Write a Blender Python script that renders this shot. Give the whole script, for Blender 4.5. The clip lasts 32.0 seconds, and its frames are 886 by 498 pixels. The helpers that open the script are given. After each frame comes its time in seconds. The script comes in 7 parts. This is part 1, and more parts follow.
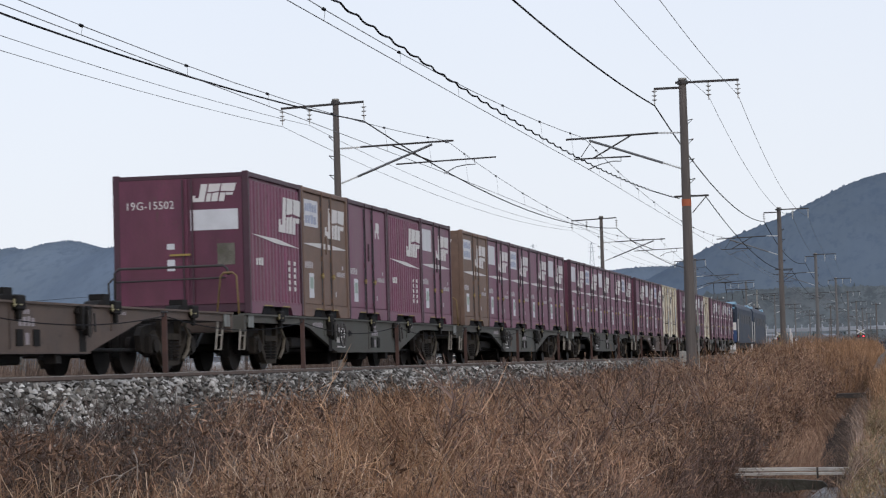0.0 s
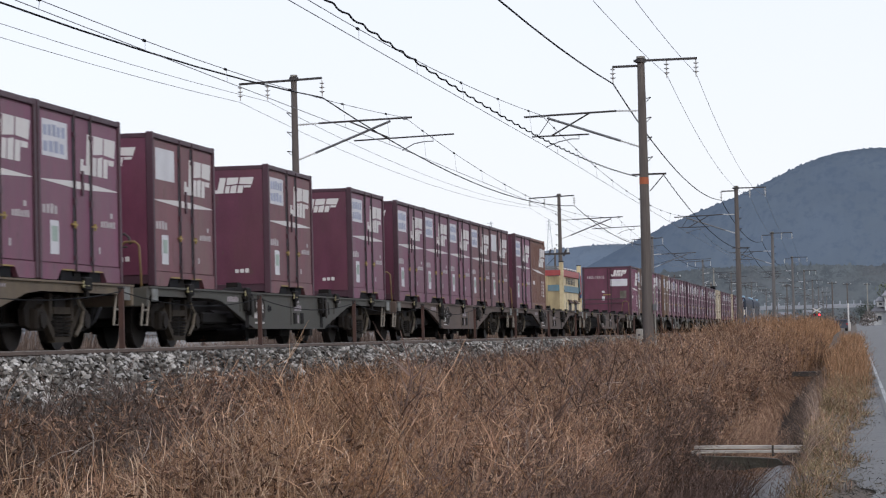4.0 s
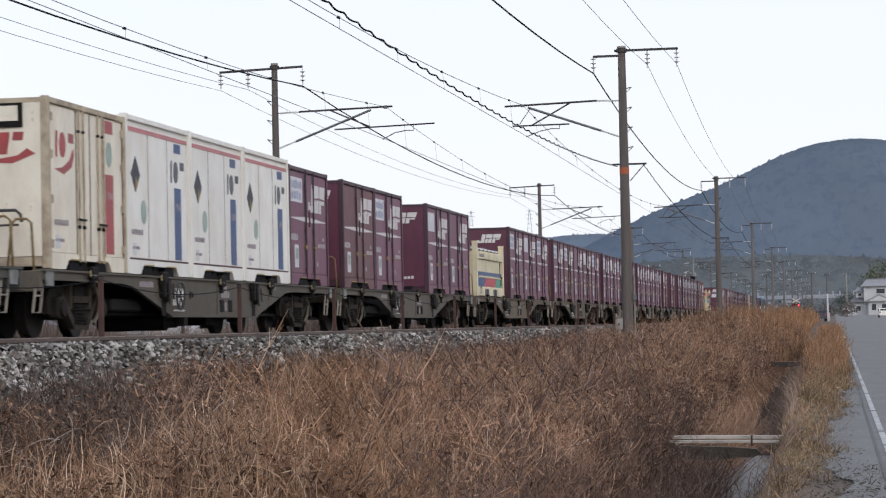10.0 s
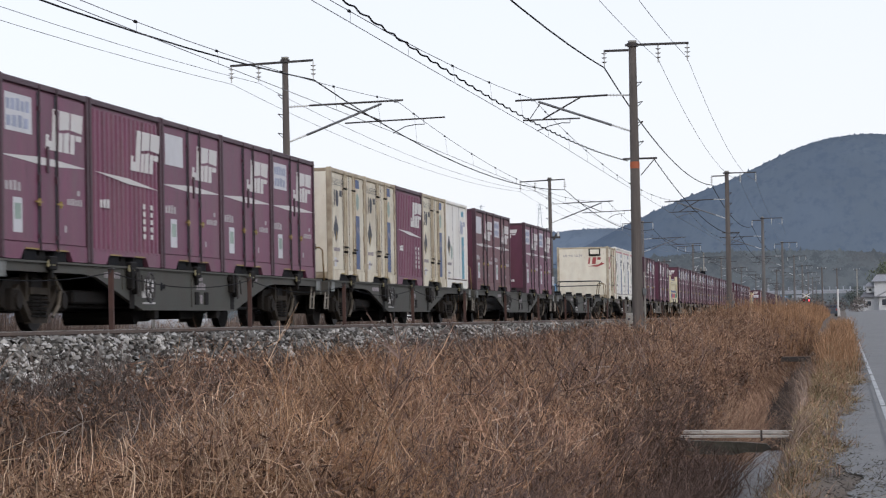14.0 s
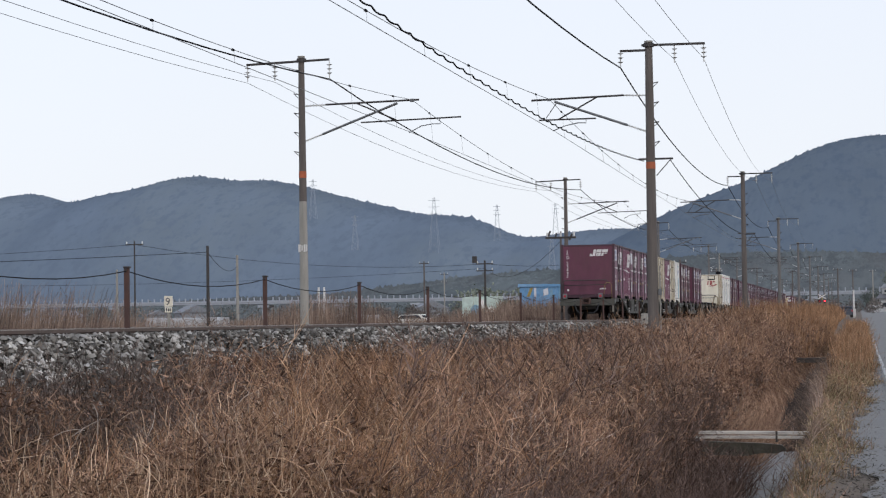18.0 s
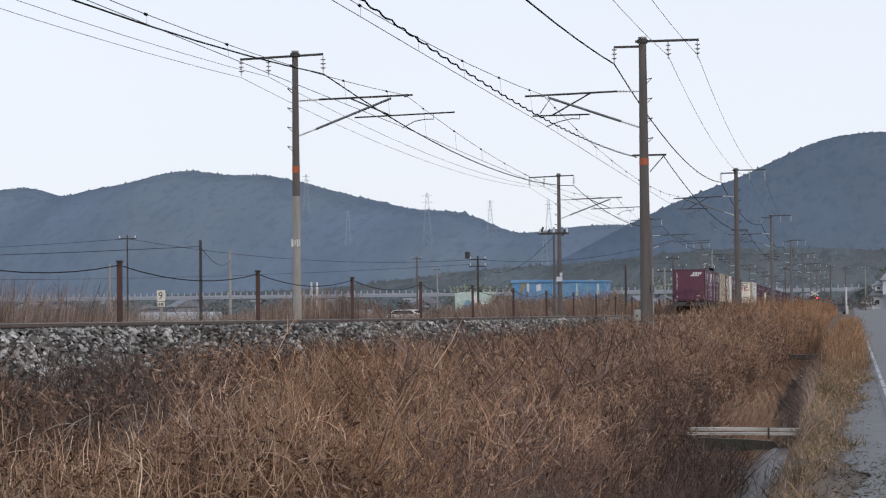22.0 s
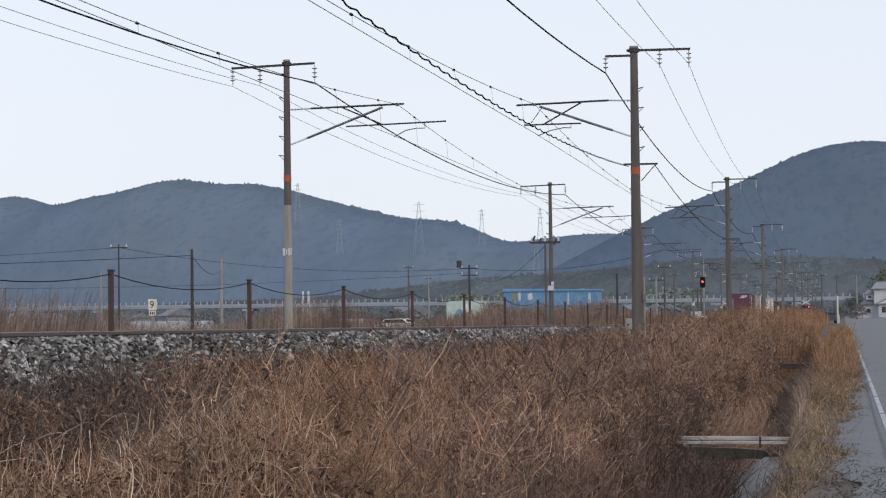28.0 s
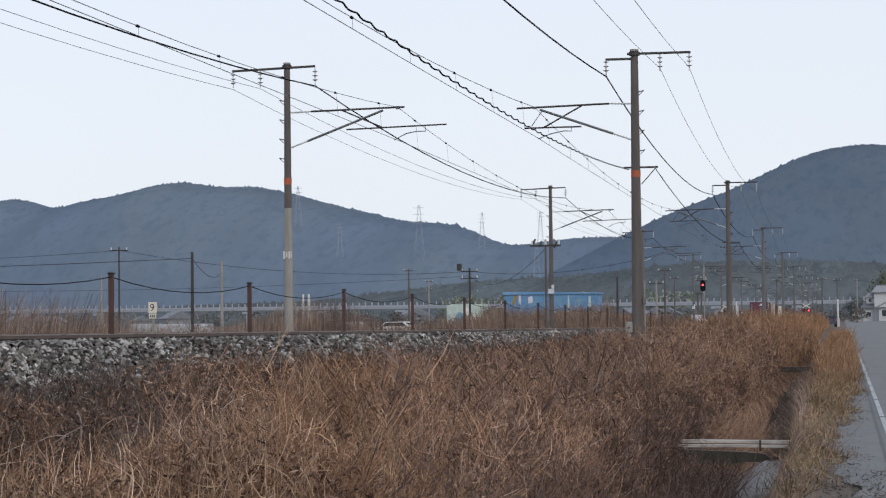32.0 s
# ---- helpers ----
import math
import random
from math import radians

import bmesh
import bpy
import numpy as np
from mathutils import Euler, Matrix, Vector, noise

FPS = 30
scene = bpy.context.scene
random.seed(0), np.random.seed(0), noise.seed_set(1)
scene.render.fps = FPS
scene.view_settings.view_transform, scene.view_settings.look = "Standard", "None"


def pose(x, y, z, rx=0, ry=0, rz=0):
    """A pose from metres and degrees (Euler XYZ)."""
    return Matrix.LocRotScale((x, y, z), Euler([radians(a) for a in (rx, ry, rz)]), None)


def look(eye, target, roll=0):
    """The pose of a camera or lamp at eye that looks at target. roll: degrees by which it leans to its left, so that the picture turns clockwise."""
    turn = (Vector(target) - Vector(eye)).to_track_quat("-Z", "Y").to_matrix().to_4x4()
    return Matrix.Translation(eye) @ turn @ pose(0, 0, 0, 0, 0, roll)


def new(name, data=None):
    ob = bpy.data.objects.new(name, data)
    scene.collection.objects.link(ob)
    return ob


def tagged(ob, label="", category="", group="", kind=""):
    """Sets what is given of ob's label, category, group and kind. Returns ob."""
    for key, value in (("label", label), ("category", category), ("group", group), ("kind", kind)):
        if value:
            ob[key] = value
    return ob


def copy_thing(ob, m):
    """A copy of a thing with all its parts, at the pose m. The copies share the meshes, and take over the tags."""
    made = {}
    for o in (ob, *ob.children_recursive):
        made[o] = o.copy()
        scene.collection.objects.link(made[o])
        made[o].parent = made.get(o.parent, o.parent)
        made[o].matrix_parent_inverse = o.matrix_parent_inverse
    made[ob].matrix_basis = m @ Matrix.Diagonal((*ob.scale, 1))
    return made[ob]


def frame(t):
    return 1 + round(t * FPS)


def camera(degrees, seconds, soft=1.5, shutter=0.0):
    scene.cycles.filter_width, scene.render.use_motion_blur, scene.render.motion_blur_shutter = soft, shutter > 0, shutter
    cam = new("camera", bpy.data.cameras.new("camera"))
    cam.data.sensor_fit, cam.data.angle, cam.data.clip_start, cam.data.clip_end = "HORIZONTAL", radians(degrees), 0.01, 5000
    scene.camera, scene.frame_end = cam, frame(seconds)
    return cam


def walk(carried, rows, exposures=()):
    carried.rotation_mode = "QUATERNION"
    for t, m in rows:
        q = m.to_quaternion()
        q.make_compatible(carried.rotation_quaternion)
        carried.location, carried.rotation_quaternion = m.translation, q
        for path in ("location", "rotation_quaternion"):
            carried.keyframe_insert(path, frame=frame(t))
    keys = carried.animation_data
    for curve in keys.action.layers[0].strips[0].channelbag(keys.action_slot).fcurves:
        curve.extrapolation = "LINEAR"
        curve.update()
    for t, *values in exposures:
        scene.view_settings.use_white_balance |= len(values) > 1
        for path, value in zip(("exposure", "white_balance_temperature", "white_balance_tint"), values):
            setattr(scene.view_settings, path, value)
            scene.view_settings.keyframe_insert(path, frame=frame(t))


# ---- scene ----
# Plan: x to the right of the line, y along the line away from the viewer, z up.
# Road level near the viewer is z = 0, the rail heads lie at RZ.
RZ = 1.6
EYE = (0.0, 0.0, 1.625)
FAR_TRACK, NEAR_TRACK = -12.33, -8.43
cam = camera(21.6, 32.0, soft=1.2, shutter=0.14)
TURNS = [
    (0, 11.023, 2.811, -1.663), (0.5, 10.834, 2.736, -1.643), (1, 10.662, 2.615, -1.613), (1.5, 10.502, 2.490, -1.584), (2, 10.377, 2.423, -1.554),
    (2.5, 10.275, 2.358, -1.503), (3, 10.198, 2.300, -1.462), (3.5, 10.108, 2.263, -1.435), (5.5, 9.581, 2.070, -1.404), (6, 9.450, 2.058, -1.393),
    (6.5, 9.337, 2.039, -1.389), (7, 9.278, 2.016, -1.365), (7.5, 9.266, 2.004, -1.319), (8, 9.309, 1.986, -1.289), (8.5, 9.345, 1.969, -1.312),
    (9, 9.391, 1.948, -1.326), (9.5, 9.438, 1.920, -1.294), (10, 9.508, 1.936, -1.236), (10.5, 9.549, 1.946, -1.216), (11, 9.581, 1.946, -1.224),
    (11.5, 9.616, 1.916, -1.214), (12, 9.647, 1.876, -1.184), (12.5, 9.686, 1.827, -1.154), (13, 9.711, 1.796, -1.116), (13.5, 9.724, 1.798, -1.095),
    (14, 9.762, 1.793, -1.076), (14.5, 9.835, 1.795, -1.074), (16.5, 10.016, 1.827, -0.993), (17, 10.036, 1.816, -0.952), (17.5, 10.087, 1.810, -0.881),
    (18, 10.144, 1.789, -0.854), (18.5, 10.196, 1.780, -0.819), (19, 10.206, 1.772, -0.801), (19.5, 10.207, 1.761, -0.752), (20, 10.225, 1.717, -0.688),
    (20.5, 10.205, 1.675, -0.629), (21, 10.133, 1.672, -0.578), (21.5, 10.066, 1.673, -0.585), (22, 9.973, 1.673, -0.625), (22.5, 9.888, 1.683, -0.680),
    (23, 9.827, 1.722, -0.697), (23.5, 9.794, 1.759, -0.688), (24, 9.819, 1.785, -0.681), (24.5, 9.838, 1.788, -0.695), (25, 9.858, 1.764, -0.707),
    (25.5, 9.848, 1.744, -0.708), (27.5, 9.769, 1.840, -0.657), (28, 9.761, 1.891, -0.633), (28.5, 9.747, 1.903, -0.634), (29, 9.736, 1.925, -0.588),
    (29.5, 9.725, 1.925, -0.625), (30, 9.753, 1.962, -0.664), (30.5, 9.734, 2.002, -0.700), (31, 9.718, 2.007, -0.665), (31.5, 9.724, 1.988, -0.623),
    (32, 9.767, 1.968, -0.586),
]

walk(cam, [(t, pose(*EYE, 90 + up, 0, turn) @ pose(0, 0, 0, 0, 0, roll)) for t, turn, up, roll in TURNS],
     exposures=[(0.0, 0.10, 6410, 11), (1.0, 0.03, 6410, 11), (2.0, 0.08, 6460, 12), (3.0, 0.2, 6490, 12), (6.0, 0.28, 6520, 12), (13.0, 0.27, 6520, 12), (17.0, 0.19, 6490, 11),
                (20.0, 0.16, 6430, 11), (28.0, 0.11, 6380, 11), (32.0, 0.09, 6380, 10)])

# ---- light: an overcast winter afternoon ----
world = bpy.data.worlds.new("overcast_sky")
scene.world = world
world.use_nodes = True
wn, wl = world.node_tree.nodes, world.node_tree.links
wn.clear()
sky = wn.new("ShaderNodeTexSky")
sky.sky_type = "NISHITA"
sky.sun_disc = False
sky.sun_elevation, sky.sun_rotation = radians(24), radians(130)
sky.air_density, sky.dust_density, sky.ozone_density = 1.0, 3.0, 1.0
SKY_LOW, SKY_HIGH = (0.82, 0.855, 0.90), (0.69, 0.76, 0.90)
co = wn.new("ShaderNodeTexCoord")
sep = wn.new("ShaderNodeSeparateXYZ")
wl.new(co.outputs["Generated"], sep.inputs[0])
hi = wn.new("ShaderNodeMapRange")
hi.inputs["From Min"].default_value, hi.inputs["From Max"].default_value = 0.02, 0.35
wl.new(sep.outputs["Z"], hi.inputs["Value"])
clouds = wn.new("ShaderNodeTexNoise")
clouds.inputs["Scale"].default_value, clouds.inputs["Detail"].default_value = 2.2, 5.0
wl.new(co.outputs["Generated"], clouds.inputs["Vector"])
veil = wn.new("ShaderNodeMixRGB")
veil.inputs[1].default_value, veil.inputs[2].default_value = (*SKY_LOW, 1), (*SKY_HIGH, 1)
wl.new(hi.outputs[0], veil.inputs[0])
soft_cloud = wn.new("ShaderNodeMixRGB")
soft_cloud.blend_type = "MULTIPLY"
soft_cloud.inputs[0].default_value = 0.10
wl.new(veil.outputs[0], soft_cloud.inputs[1])
wl.new(clouds.outputs["Fac"], soft_cloud.inputs[2])
bg_veil, bg_sky, add = wn.new("ShaderNodeBackground"), wn.new("ShaderNodeBackground"), wn.new("ShaderNodeAddShader")
bg_veil.inputs["Strength"].default_value, bg_sky.inputs["Strength"].default_value = 0.98, 0.012
wl.new(soft_cloud.outputs[0], bg_veil.inputs["Color"])
wl.new(sky.outputs[0], bg_sky.inputs["Color"])
wl.new(bg_veil.outputs[0], add.inputs[0])
wl.new(bg_sky.outputs[0], add.inputs[1])
wout = wn.new("ShaderNodeOutputWorld")
wl.new(add.outputs[0], wout.inputs["Surface"])
sun = new("sun", bpy.data.lights.new("sun", "SUN"))
sun.data.energy, sun.data.angle, sun.data.color = 0.7, radians(25), (1.0, 0.95, 0.88)
sun.matrix_world = look((60, -60, 60), (0, 40, 0))


# ---- materials ----
def nodes_of(name):
    m = bpy.data.materials.new(name)
    m.use_nodes = True
    n, l = m.node_tree.nodes, m.node_tree.links
    return m, n, l, n["Principled BSDF"]


def surface(name, rgb, rough=0.6, metal=0.0, vary=0.18, scale=3.0, dirt=None, amount=0.4, dirt_scale=1.2, bump=0.15,
            fine=40.0, each=0.0, stretch=(1, 1, 1), island=0.0, spec=0.5, relief=0.02, chips=None, chip_scale=9.0, chip_from=0.60):
    """A weathered surface: grain and stains at two scales, fine relief; each: change from object to object."""
    m, n, l, p = nodes_of(name)
    tc = n.new("ShaderNodeTexCoord")
    mp = n.new("ShaderNodeMapping")
    mp.inputs["Scale"].default_value = stretch
    l.new(tc.outputs["Object"], mp.inputs["Vector"])
    shift = n.new("ShaderNodeVectorMath")
    info = n.new("ShaderNodeObjectInfo")
    mul = n.new("ShaderNodeMath")
    mul.operation, mul.inputs[1].default_value = "MULTIPLY", 37.0
    l.new(info.outputs["Random"], mul.inputs[0])
    l.new(mp.outputs[0], shift.inputs[0])
    l.new(mul.outputs[0], shift.inputs[1])
    a, b = n.new("ShaderNodeTexNoise"), n.new("ShaderNodeTexNoise")
    a.inputs["Scale"].default_value, a.inputs["Detail"].default_value = scale, 6.0
    b.inputs["Scale"].default_value, b.inputs["Detail"].default_value = fine, 4.0
    l.new(shift.outputs[0], a.inputs["Vector"])
    l.new(shift.outputs[0], b.inputs["Vector"])
    ra = n.new("ShaderNodeMapRange")
    ra.inputs["From Min"].default_value, ra.inputs["From Max"].default_value = 0.3, 0.7
    ra.inputs["To Min"].default_value, ra.inputs["To Max"].default_value = 1 - vary, 1 + vary
    l.new(a.outputs["Fac"], ra.inputs["Value"])
    rb = n.new("ShaderNodeMapRange")
    rb.inputs["To Min"].default_value, rb.inputs["To Max"].default_value = 1 - vary * 0.7, 1 + vary * 0.7
    l.new(b.outputs["Fac"], rb.inputs["Value"])
    prod = n.new("ShaderNodeMath")
    prod.operation = "MULTIPLY"
    l.new(ra.outputs[0], prod.inputs[0])
    l.new(rb.outputs[0], prod.inputs[1])
    level = prod.outputs[0]
    for k, src in ((each, info.outputs["Random"]), (island, None)):
        if k:
            if src is None:
                src = n.new("ShaderNodeNewGeometry").outputs["Random Per Island"]
            r2 = n.new("ShaderNodeMapRange")
            r2.inputs["To Min"].default_value, r2.inputs["To Max"].default_value = 1 - k, 1 + k
            l.new(src, r2.inputs["Value"])
            m2 = n.new("ShaderNodeMath")
            m2.operation = "MULTIPLY"
            l.new(level, m2.inputs[0])
            l.new(r2.outputs[0], m2.inputs[1])
            level = m2.outputs[0]
    col = n.new("ShaderNodeVectorMath")
    col.operation = "SCALE"
    col.inputs[0].default_value = rgb
    l.new(level, col.inputs["Scale"])
    out = col.outputs[0]
    if dirt:
        d = n.new("ShaderNodeTexNoise")
        d.inputs["Scale"].default_value, d.inputs["Detail"].default_value = dirt_scale, 8.0
        d.inputs["Roughness"].default_value = 0.65
        l.new(shift.outputs[0], d.inputs["Vector"])
        rd = n.new("ShaderNodeMapRange")
        rd.inputs["From Min"].default_value, rd.inputs["From Max"].default_value = 0.45, 0.75
        rd.inputs["To Max"].default_value = amount
        l.new(d.outputs["Fac"], rd.inputs["Value"])
        mix = n.new("ShaderNodeMixRGB")
        mix.inputs[2].default_value = (*dirt, 1)
        l.new(rd.outputs[0], mix.inputs[0])
        l.new(out, mix.inputs[1])
        out = mix.outputs[0]
    if chips:
        c = n.new("ShaderNodeTexNoise")
        c.inputs["Scale"].default_value, c.inputs["Detail"].default_value, c.inputs["Roughness"].default_value = chip_scale, 9.0, 0.7
        l.new(shift.outputs[0], c.inputs["Vector"])
        rc = n.new("ShaderNodeMapRange")
        rc.inputs["From Min"].default_value, rc.inputs["From Max"].default_value = chip_from, chip_from + 0.10
        rc.inputs["To Max"].default_value = 0.75
        l.new(c.outputs["Fac"], rc.inputs["Value"])
        mix = n.new("ShaderNodeMixRGB")
        mix.inputs[2].default_value = (*chips, 1)
        l.new(rc.outputs[0], mix.inputs[0])
        l.new(out, mix.inputs[1])
        out = mix.outputs[0]
    l.new(out, p.inputs["Base Color"])
    p.inputs["Metallic"].default_value = metal
    p.inputs["Specular IOR Level"].default_value = spec
    rr = n.new("ShaderNodeMapRange")
    rr.inputs["To Min"].default_value, rr.inputs["To Max"].default_value = max(0.05, rough - 0.12), min(1, rough + 0.12)
    l.new(a.outputs["Fac"], rr.inputs["Value"])
    l.new(rr.outputs[0], p.inputs["Roughness"])
    if bump:
        bp = n.new("ShaderNodeBump")
        bp.inputs["Strength"].default_value, bp.inputs["Distance"].default_value = bump, relief
        l.new(b.outputs["Fac"], bp.inputs["Height"])
        l.new(bp.outputs[0], p.inputs["Normal"])
    return m


def glow(name, rgb, strength):
    m, n, l, p = nodes_of(name)
    p.inputs["Base Color"].default_value = (*rgb, 1)
    p.inputs["Emission Color"].default_value = (*rgb, 1)
    p.inputs["Emission Strength"].default_value = strength
    return m


RUST = (0.075, 0.042, 0.03)
M = {
    "maroon": surface("maroon_paint", (0.178, 0.057, 0.103), 0.5, vary=0.16, dirt=(0.175, 0.105, 0.112), amount=0.6, stretch=(1, 1, 0.3), each=0.10, fine=25, spec=0.35, chips=(0.075, 0.035, 0.04), chip_scale=5.0, chip_from=0.58),
    "brown_maroon": surface("brownish_maroon_paint", (0.168, 0.070, 0.082), 0.55, vary=0.18, dirt=(0.18, 0.118, 0.102), amount=0.65, stretch=(1, 1, 0.3), each=0.10, fine=25, spec=0.3, chips=(0.07, 0.035, 0.034), chip_scale=5.0, chip_from=0.57),
    "maroon_edge": surface("maroon_frame_paint", (0.058, 0.021, 0.034), 0.55, dirt=(0.045, 0.028, 0.028), amount=0.6, dirt_scale=3, each=0.14),
    "maroon_rod": surface("dark_maroon_rod_paint", (0.034, 0.014, 0.022), 0.5, dirt=(0.08, 0.05, 0.045), amount=0.4),
    # end walls: darker, more saturated maroon than the side walls
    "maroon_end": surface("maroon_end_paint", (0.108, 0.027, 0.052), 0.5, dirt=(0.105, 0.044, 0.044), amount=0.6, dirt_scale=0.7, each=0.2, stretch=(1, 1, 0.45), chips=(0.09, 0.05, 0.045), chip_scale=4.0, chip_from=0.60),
    "rust_red": surface("rusty_maroon_paint", (0.155, 0.075, 0.06), 0.65, dirt=(0.22, 0.12, 0.075), amount=0.55, each=0.1),
    "tan_brown": surface("faded_brown_paint", (0.17, 0.105, 0.075), 0.65, dirt=(0.10, 0.06, 0.045), amount=0.5),
    "cream": surface("cream_paint", (0.78, 0.725, 0.60), 0.55, vary=0.06, dirt=(0.50, 0.39, 0.27), amount=0.5, dirt_scale=2.0, stretch=(1, 1, 0.5), chips=(0.24, 0.13, 0.075), chip_scale=6.0, chip_from=0.63),
    "old_cream": surface("yellowed_cream_paint", (0.72, 0.665, 0.535), 0.6, vary=0.08, dirt=(0.36, 0.26, 0.15), amount=0.7, dirt_scale=2.2, stretch=(1, 1, 0.5), chips=(0.17, 0.09, 0.05), chip_scale=6.0, chip_from=0.60),
    "pale_yellow": surface("pale_yellow_cream_paint", (0.70, 0.635, 0.43), 0.55, vary=0.10, dirt=(0.34, 0.25, 0.14), amount=0.6, dirt_scale=1.8, stretch=(1, 1, 0.5), chips=(0.16, 0.10, 0.06), chip_scale=5.0, chip_from=0.61),
    "bulk_cream": surface("stained_yellow_cream_paint", (0.66, 0.555, 0.335), 0.6, vary=0.15, dirt=(0.24, 0.15, 0.08), amount=0.8, dirt_scale=1.8, stretch=(1, 1, 0.5), chips=(0.10, 0.06, 0.04), chip_scale=5.0, chip_from=0.62),
    "dirty_cream": surface("stained_cream_frame", (0.47, 0.40, 0.29), 0.65, vary=0.15, dirt=(0.15, 0.085, 0.05), amount=0.9, dirt_scale=2.5),
    "stained_end": surface("brown_stained_cream_paint", (0.40, 0.32, 0.18), 0.7, vary=0.25, dirt=(0.11, 0.07, 0.04), amount=0.95, dirt_scale=2.0, stretch=(1, 1, 0.3)),
    "white": surface("white_paint", (0.80, 0.78, 0.725), 0.5, vary=0.05, dirt=(0.58, 0.49, 0.37), amount=0.5, dirt_scale=1.6, stretch=(1, 1, 0.5), each=0.06, chips=(0.35, 0.25, 0.16), chip_scale=6.0, chip_from=0.66),
    "mark": surface("white_lettering_paint", (0.66, 0.64, 0.62), 0.6, vary=0.1, dirt=(0.42, 0.34, 0.33), amount=0.4, dirt_scale=3),
    "placard": surface("pale_placard", (0.60, 0.60, 0.62), 0.5, vary=0.08, dirt=(0.45, 0.42, 0.45), amount=0.3),
    "blue": surface("blue_paint", (0.034, 0.075, 0.20), 0.5, dirt=(0.12, 0.12, 0.15), amount=0.3),
    "navy": surface("dark_navy_paint", (0.022, 0.028, 0.045), 0.4, dirt=(0.05, 0.05, 0.05), amount=0.3),
    "skyblue": surface("light_blue_paint", (0.16, 0.31, 0.42), 0.55, dirt=(0.3, 0.3, 0.3), amount=0.3),
    "bluegrey": surface("faded_blue_grey_paint", (0.105, 0.215, 0.275), 0.6, dirt=(0.2, 0.17, 0.13), amount=0.6, dirt_scale=2.0),
    "cyan": surface("cyan_paint", (0.075, 0.30, 0.40), 0.55, dirt=(0.3, 0.3, 0.3), amount=0.3),
    "teal": surface("green_paint", (0.045, 0.29, 0.18), 0.5, dirt=(0.2, 0.2, 0.16), amount=0.3),
    "red": surface("red_paint", (0.36, 0.055, 0.055), 0.5, dirt=(0.25, 0.10, 0.08), amount=0.4),
    "bright_red": surface("bright_red_paint", (0.52, 0.045, 0.06), 0.5, dirt=(0.3, 0.09, 0.08), amount=0.3),
    "pink": surface("faded_red_paint", (0.50, 0.16, 0.17), 0.5, dirt=(0.4, 0.25, 0.22), amount=0.4),
    "yellow": surface("yellow_paint", (0.36, 0.26, 0.065), 0.6, dirt=(0.12, 0.08, 0.04), amount=0.85, dirt_scale=3),
    "faint": surface("faded_white_lettering", (0.42, 0.38, 0.385), 0.6, vary=0.15),
    "print": surface("faded_green_print", (0.30, 0.38, 0.33), 0.6),
    # pylon, far_wall and far_roof: distance haze is part of the colour
    "pylon": surface("hazy_galvanised_lattice", (0.29, 0.32, 0.36), 0.7),
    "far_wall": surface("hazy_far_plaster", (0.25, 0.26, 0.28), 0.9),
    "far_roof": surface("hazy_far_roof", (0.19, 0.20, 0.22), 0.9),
    "seam": surface("dark_road_seam", (0.10, 0.10, 0.10), 0.9),
    "ink": surface("dark_lettering", (0.035, 0.037, 0.05), 0.6),
    "bluetext": surface("faded_blue_lettering", (0.33, 0.36, 0.47), 0.6),
    "greytext": surface("faded_grey_lettering", (0.30, 0.26, 0.27), 0.6),
    "wagon_grey": surface("wagon_grey_paint", (0.066, 0.065, 0.054), 0.7, dirt=(0.060, 0.044, 0.034), amount=0.75, each=0.15),
    "wagon_brown": surface("wagon_brown_paint", (0.105, 0.072, 0.056), 0.7, dirt=(0.05, 0.036, 0.03), amount=0.6, each=0.1, chips=(0.04, 0.028, 0.022), chip_scale=4.0, chip_from=0.58),
    "wagon_tan": surface("wagon_tan_grime", (0.145, 0.108, 0.068), 0.7, dirt=(0.07, 0.05, 0.038), amount=0.6, each=0.1, chips=(0.05, 0.035, 0.027), chip_scale=4.0, chip_from=0.58),
    "wagon_umber": surface("wagon_umber_grime", (0.098, 0.082, 0.060), 0.7, dirt=(0.05, 0.036, 0.028), amount=0.6, each=0.1, chips=(0.04, 0.03, 0.024), chip_scale=4.0, chip_from=0.58),
    # grimy running gear, its colours darkened further for the shade under the wagons
    "grime": surface("brake_dust_steel", (0.0095, 0.0085, 0.008), 0.8, dirt=(0.026, 0.019, 0.015), amount=0.55, dirt_scale=3, spec=0.2),
    "shaded_bogie_dust": surface("dusty_bogie_iron", (0.019, 0.016, 0.014), 0.85, dirt=(0.036, 0.028, 0.022), amount=0.8, dirt_scale=4, spec=0.2),
    "bogie_tan": surface("dusty_tan_cast_iron", (0.046, 0.037, 0.028), 0.85, dirt=(0.018, 0.014, 0.012), amount=0.9, dirt_scale=4, spec=0.2),
    "bogie_pale": surface("pale_dusty_brake_iron", (0.13, 0.11, 0.085), 0.85, dirt=(0.05, 0.04, 0.03), amount=0.7, dirt_scale=5),
    "lever_yellow": surface("pale_yellow_lever_paint", (0.33, 0.29, 0.15), 0.6, dirt=(0.12, 0.09, 0.05), amount=0.6, dirt_scale=6),
    "ochre": surface("ochre_rail_paint", (0.22, 0.145, 0.055), 0.6, dirt=(0.09, 0.065, 0.045), amount=0.7, dirt_scale=5),
    "plate_grey": surface("pale_grey_plate", (0.20, 0.21, 0.20), 0.65, dirt=(0.07, 0.055, 0.045), amount=0.8, dirt_scale=5),
    "step_paint": surface("pale_step_paint", (0.27, 0.24, 0.20), 0.7, dirt=(0.08, 0.06, 0.05), amount=0.8, dirt_scale=6),
    "wheel": surface("wheel_steel", (0.016, 0.013, 0.012), 0.65, dirt=(0.04, 0.028, 0.022), amount=0.6, dirt_scale=4, spec=0.3),
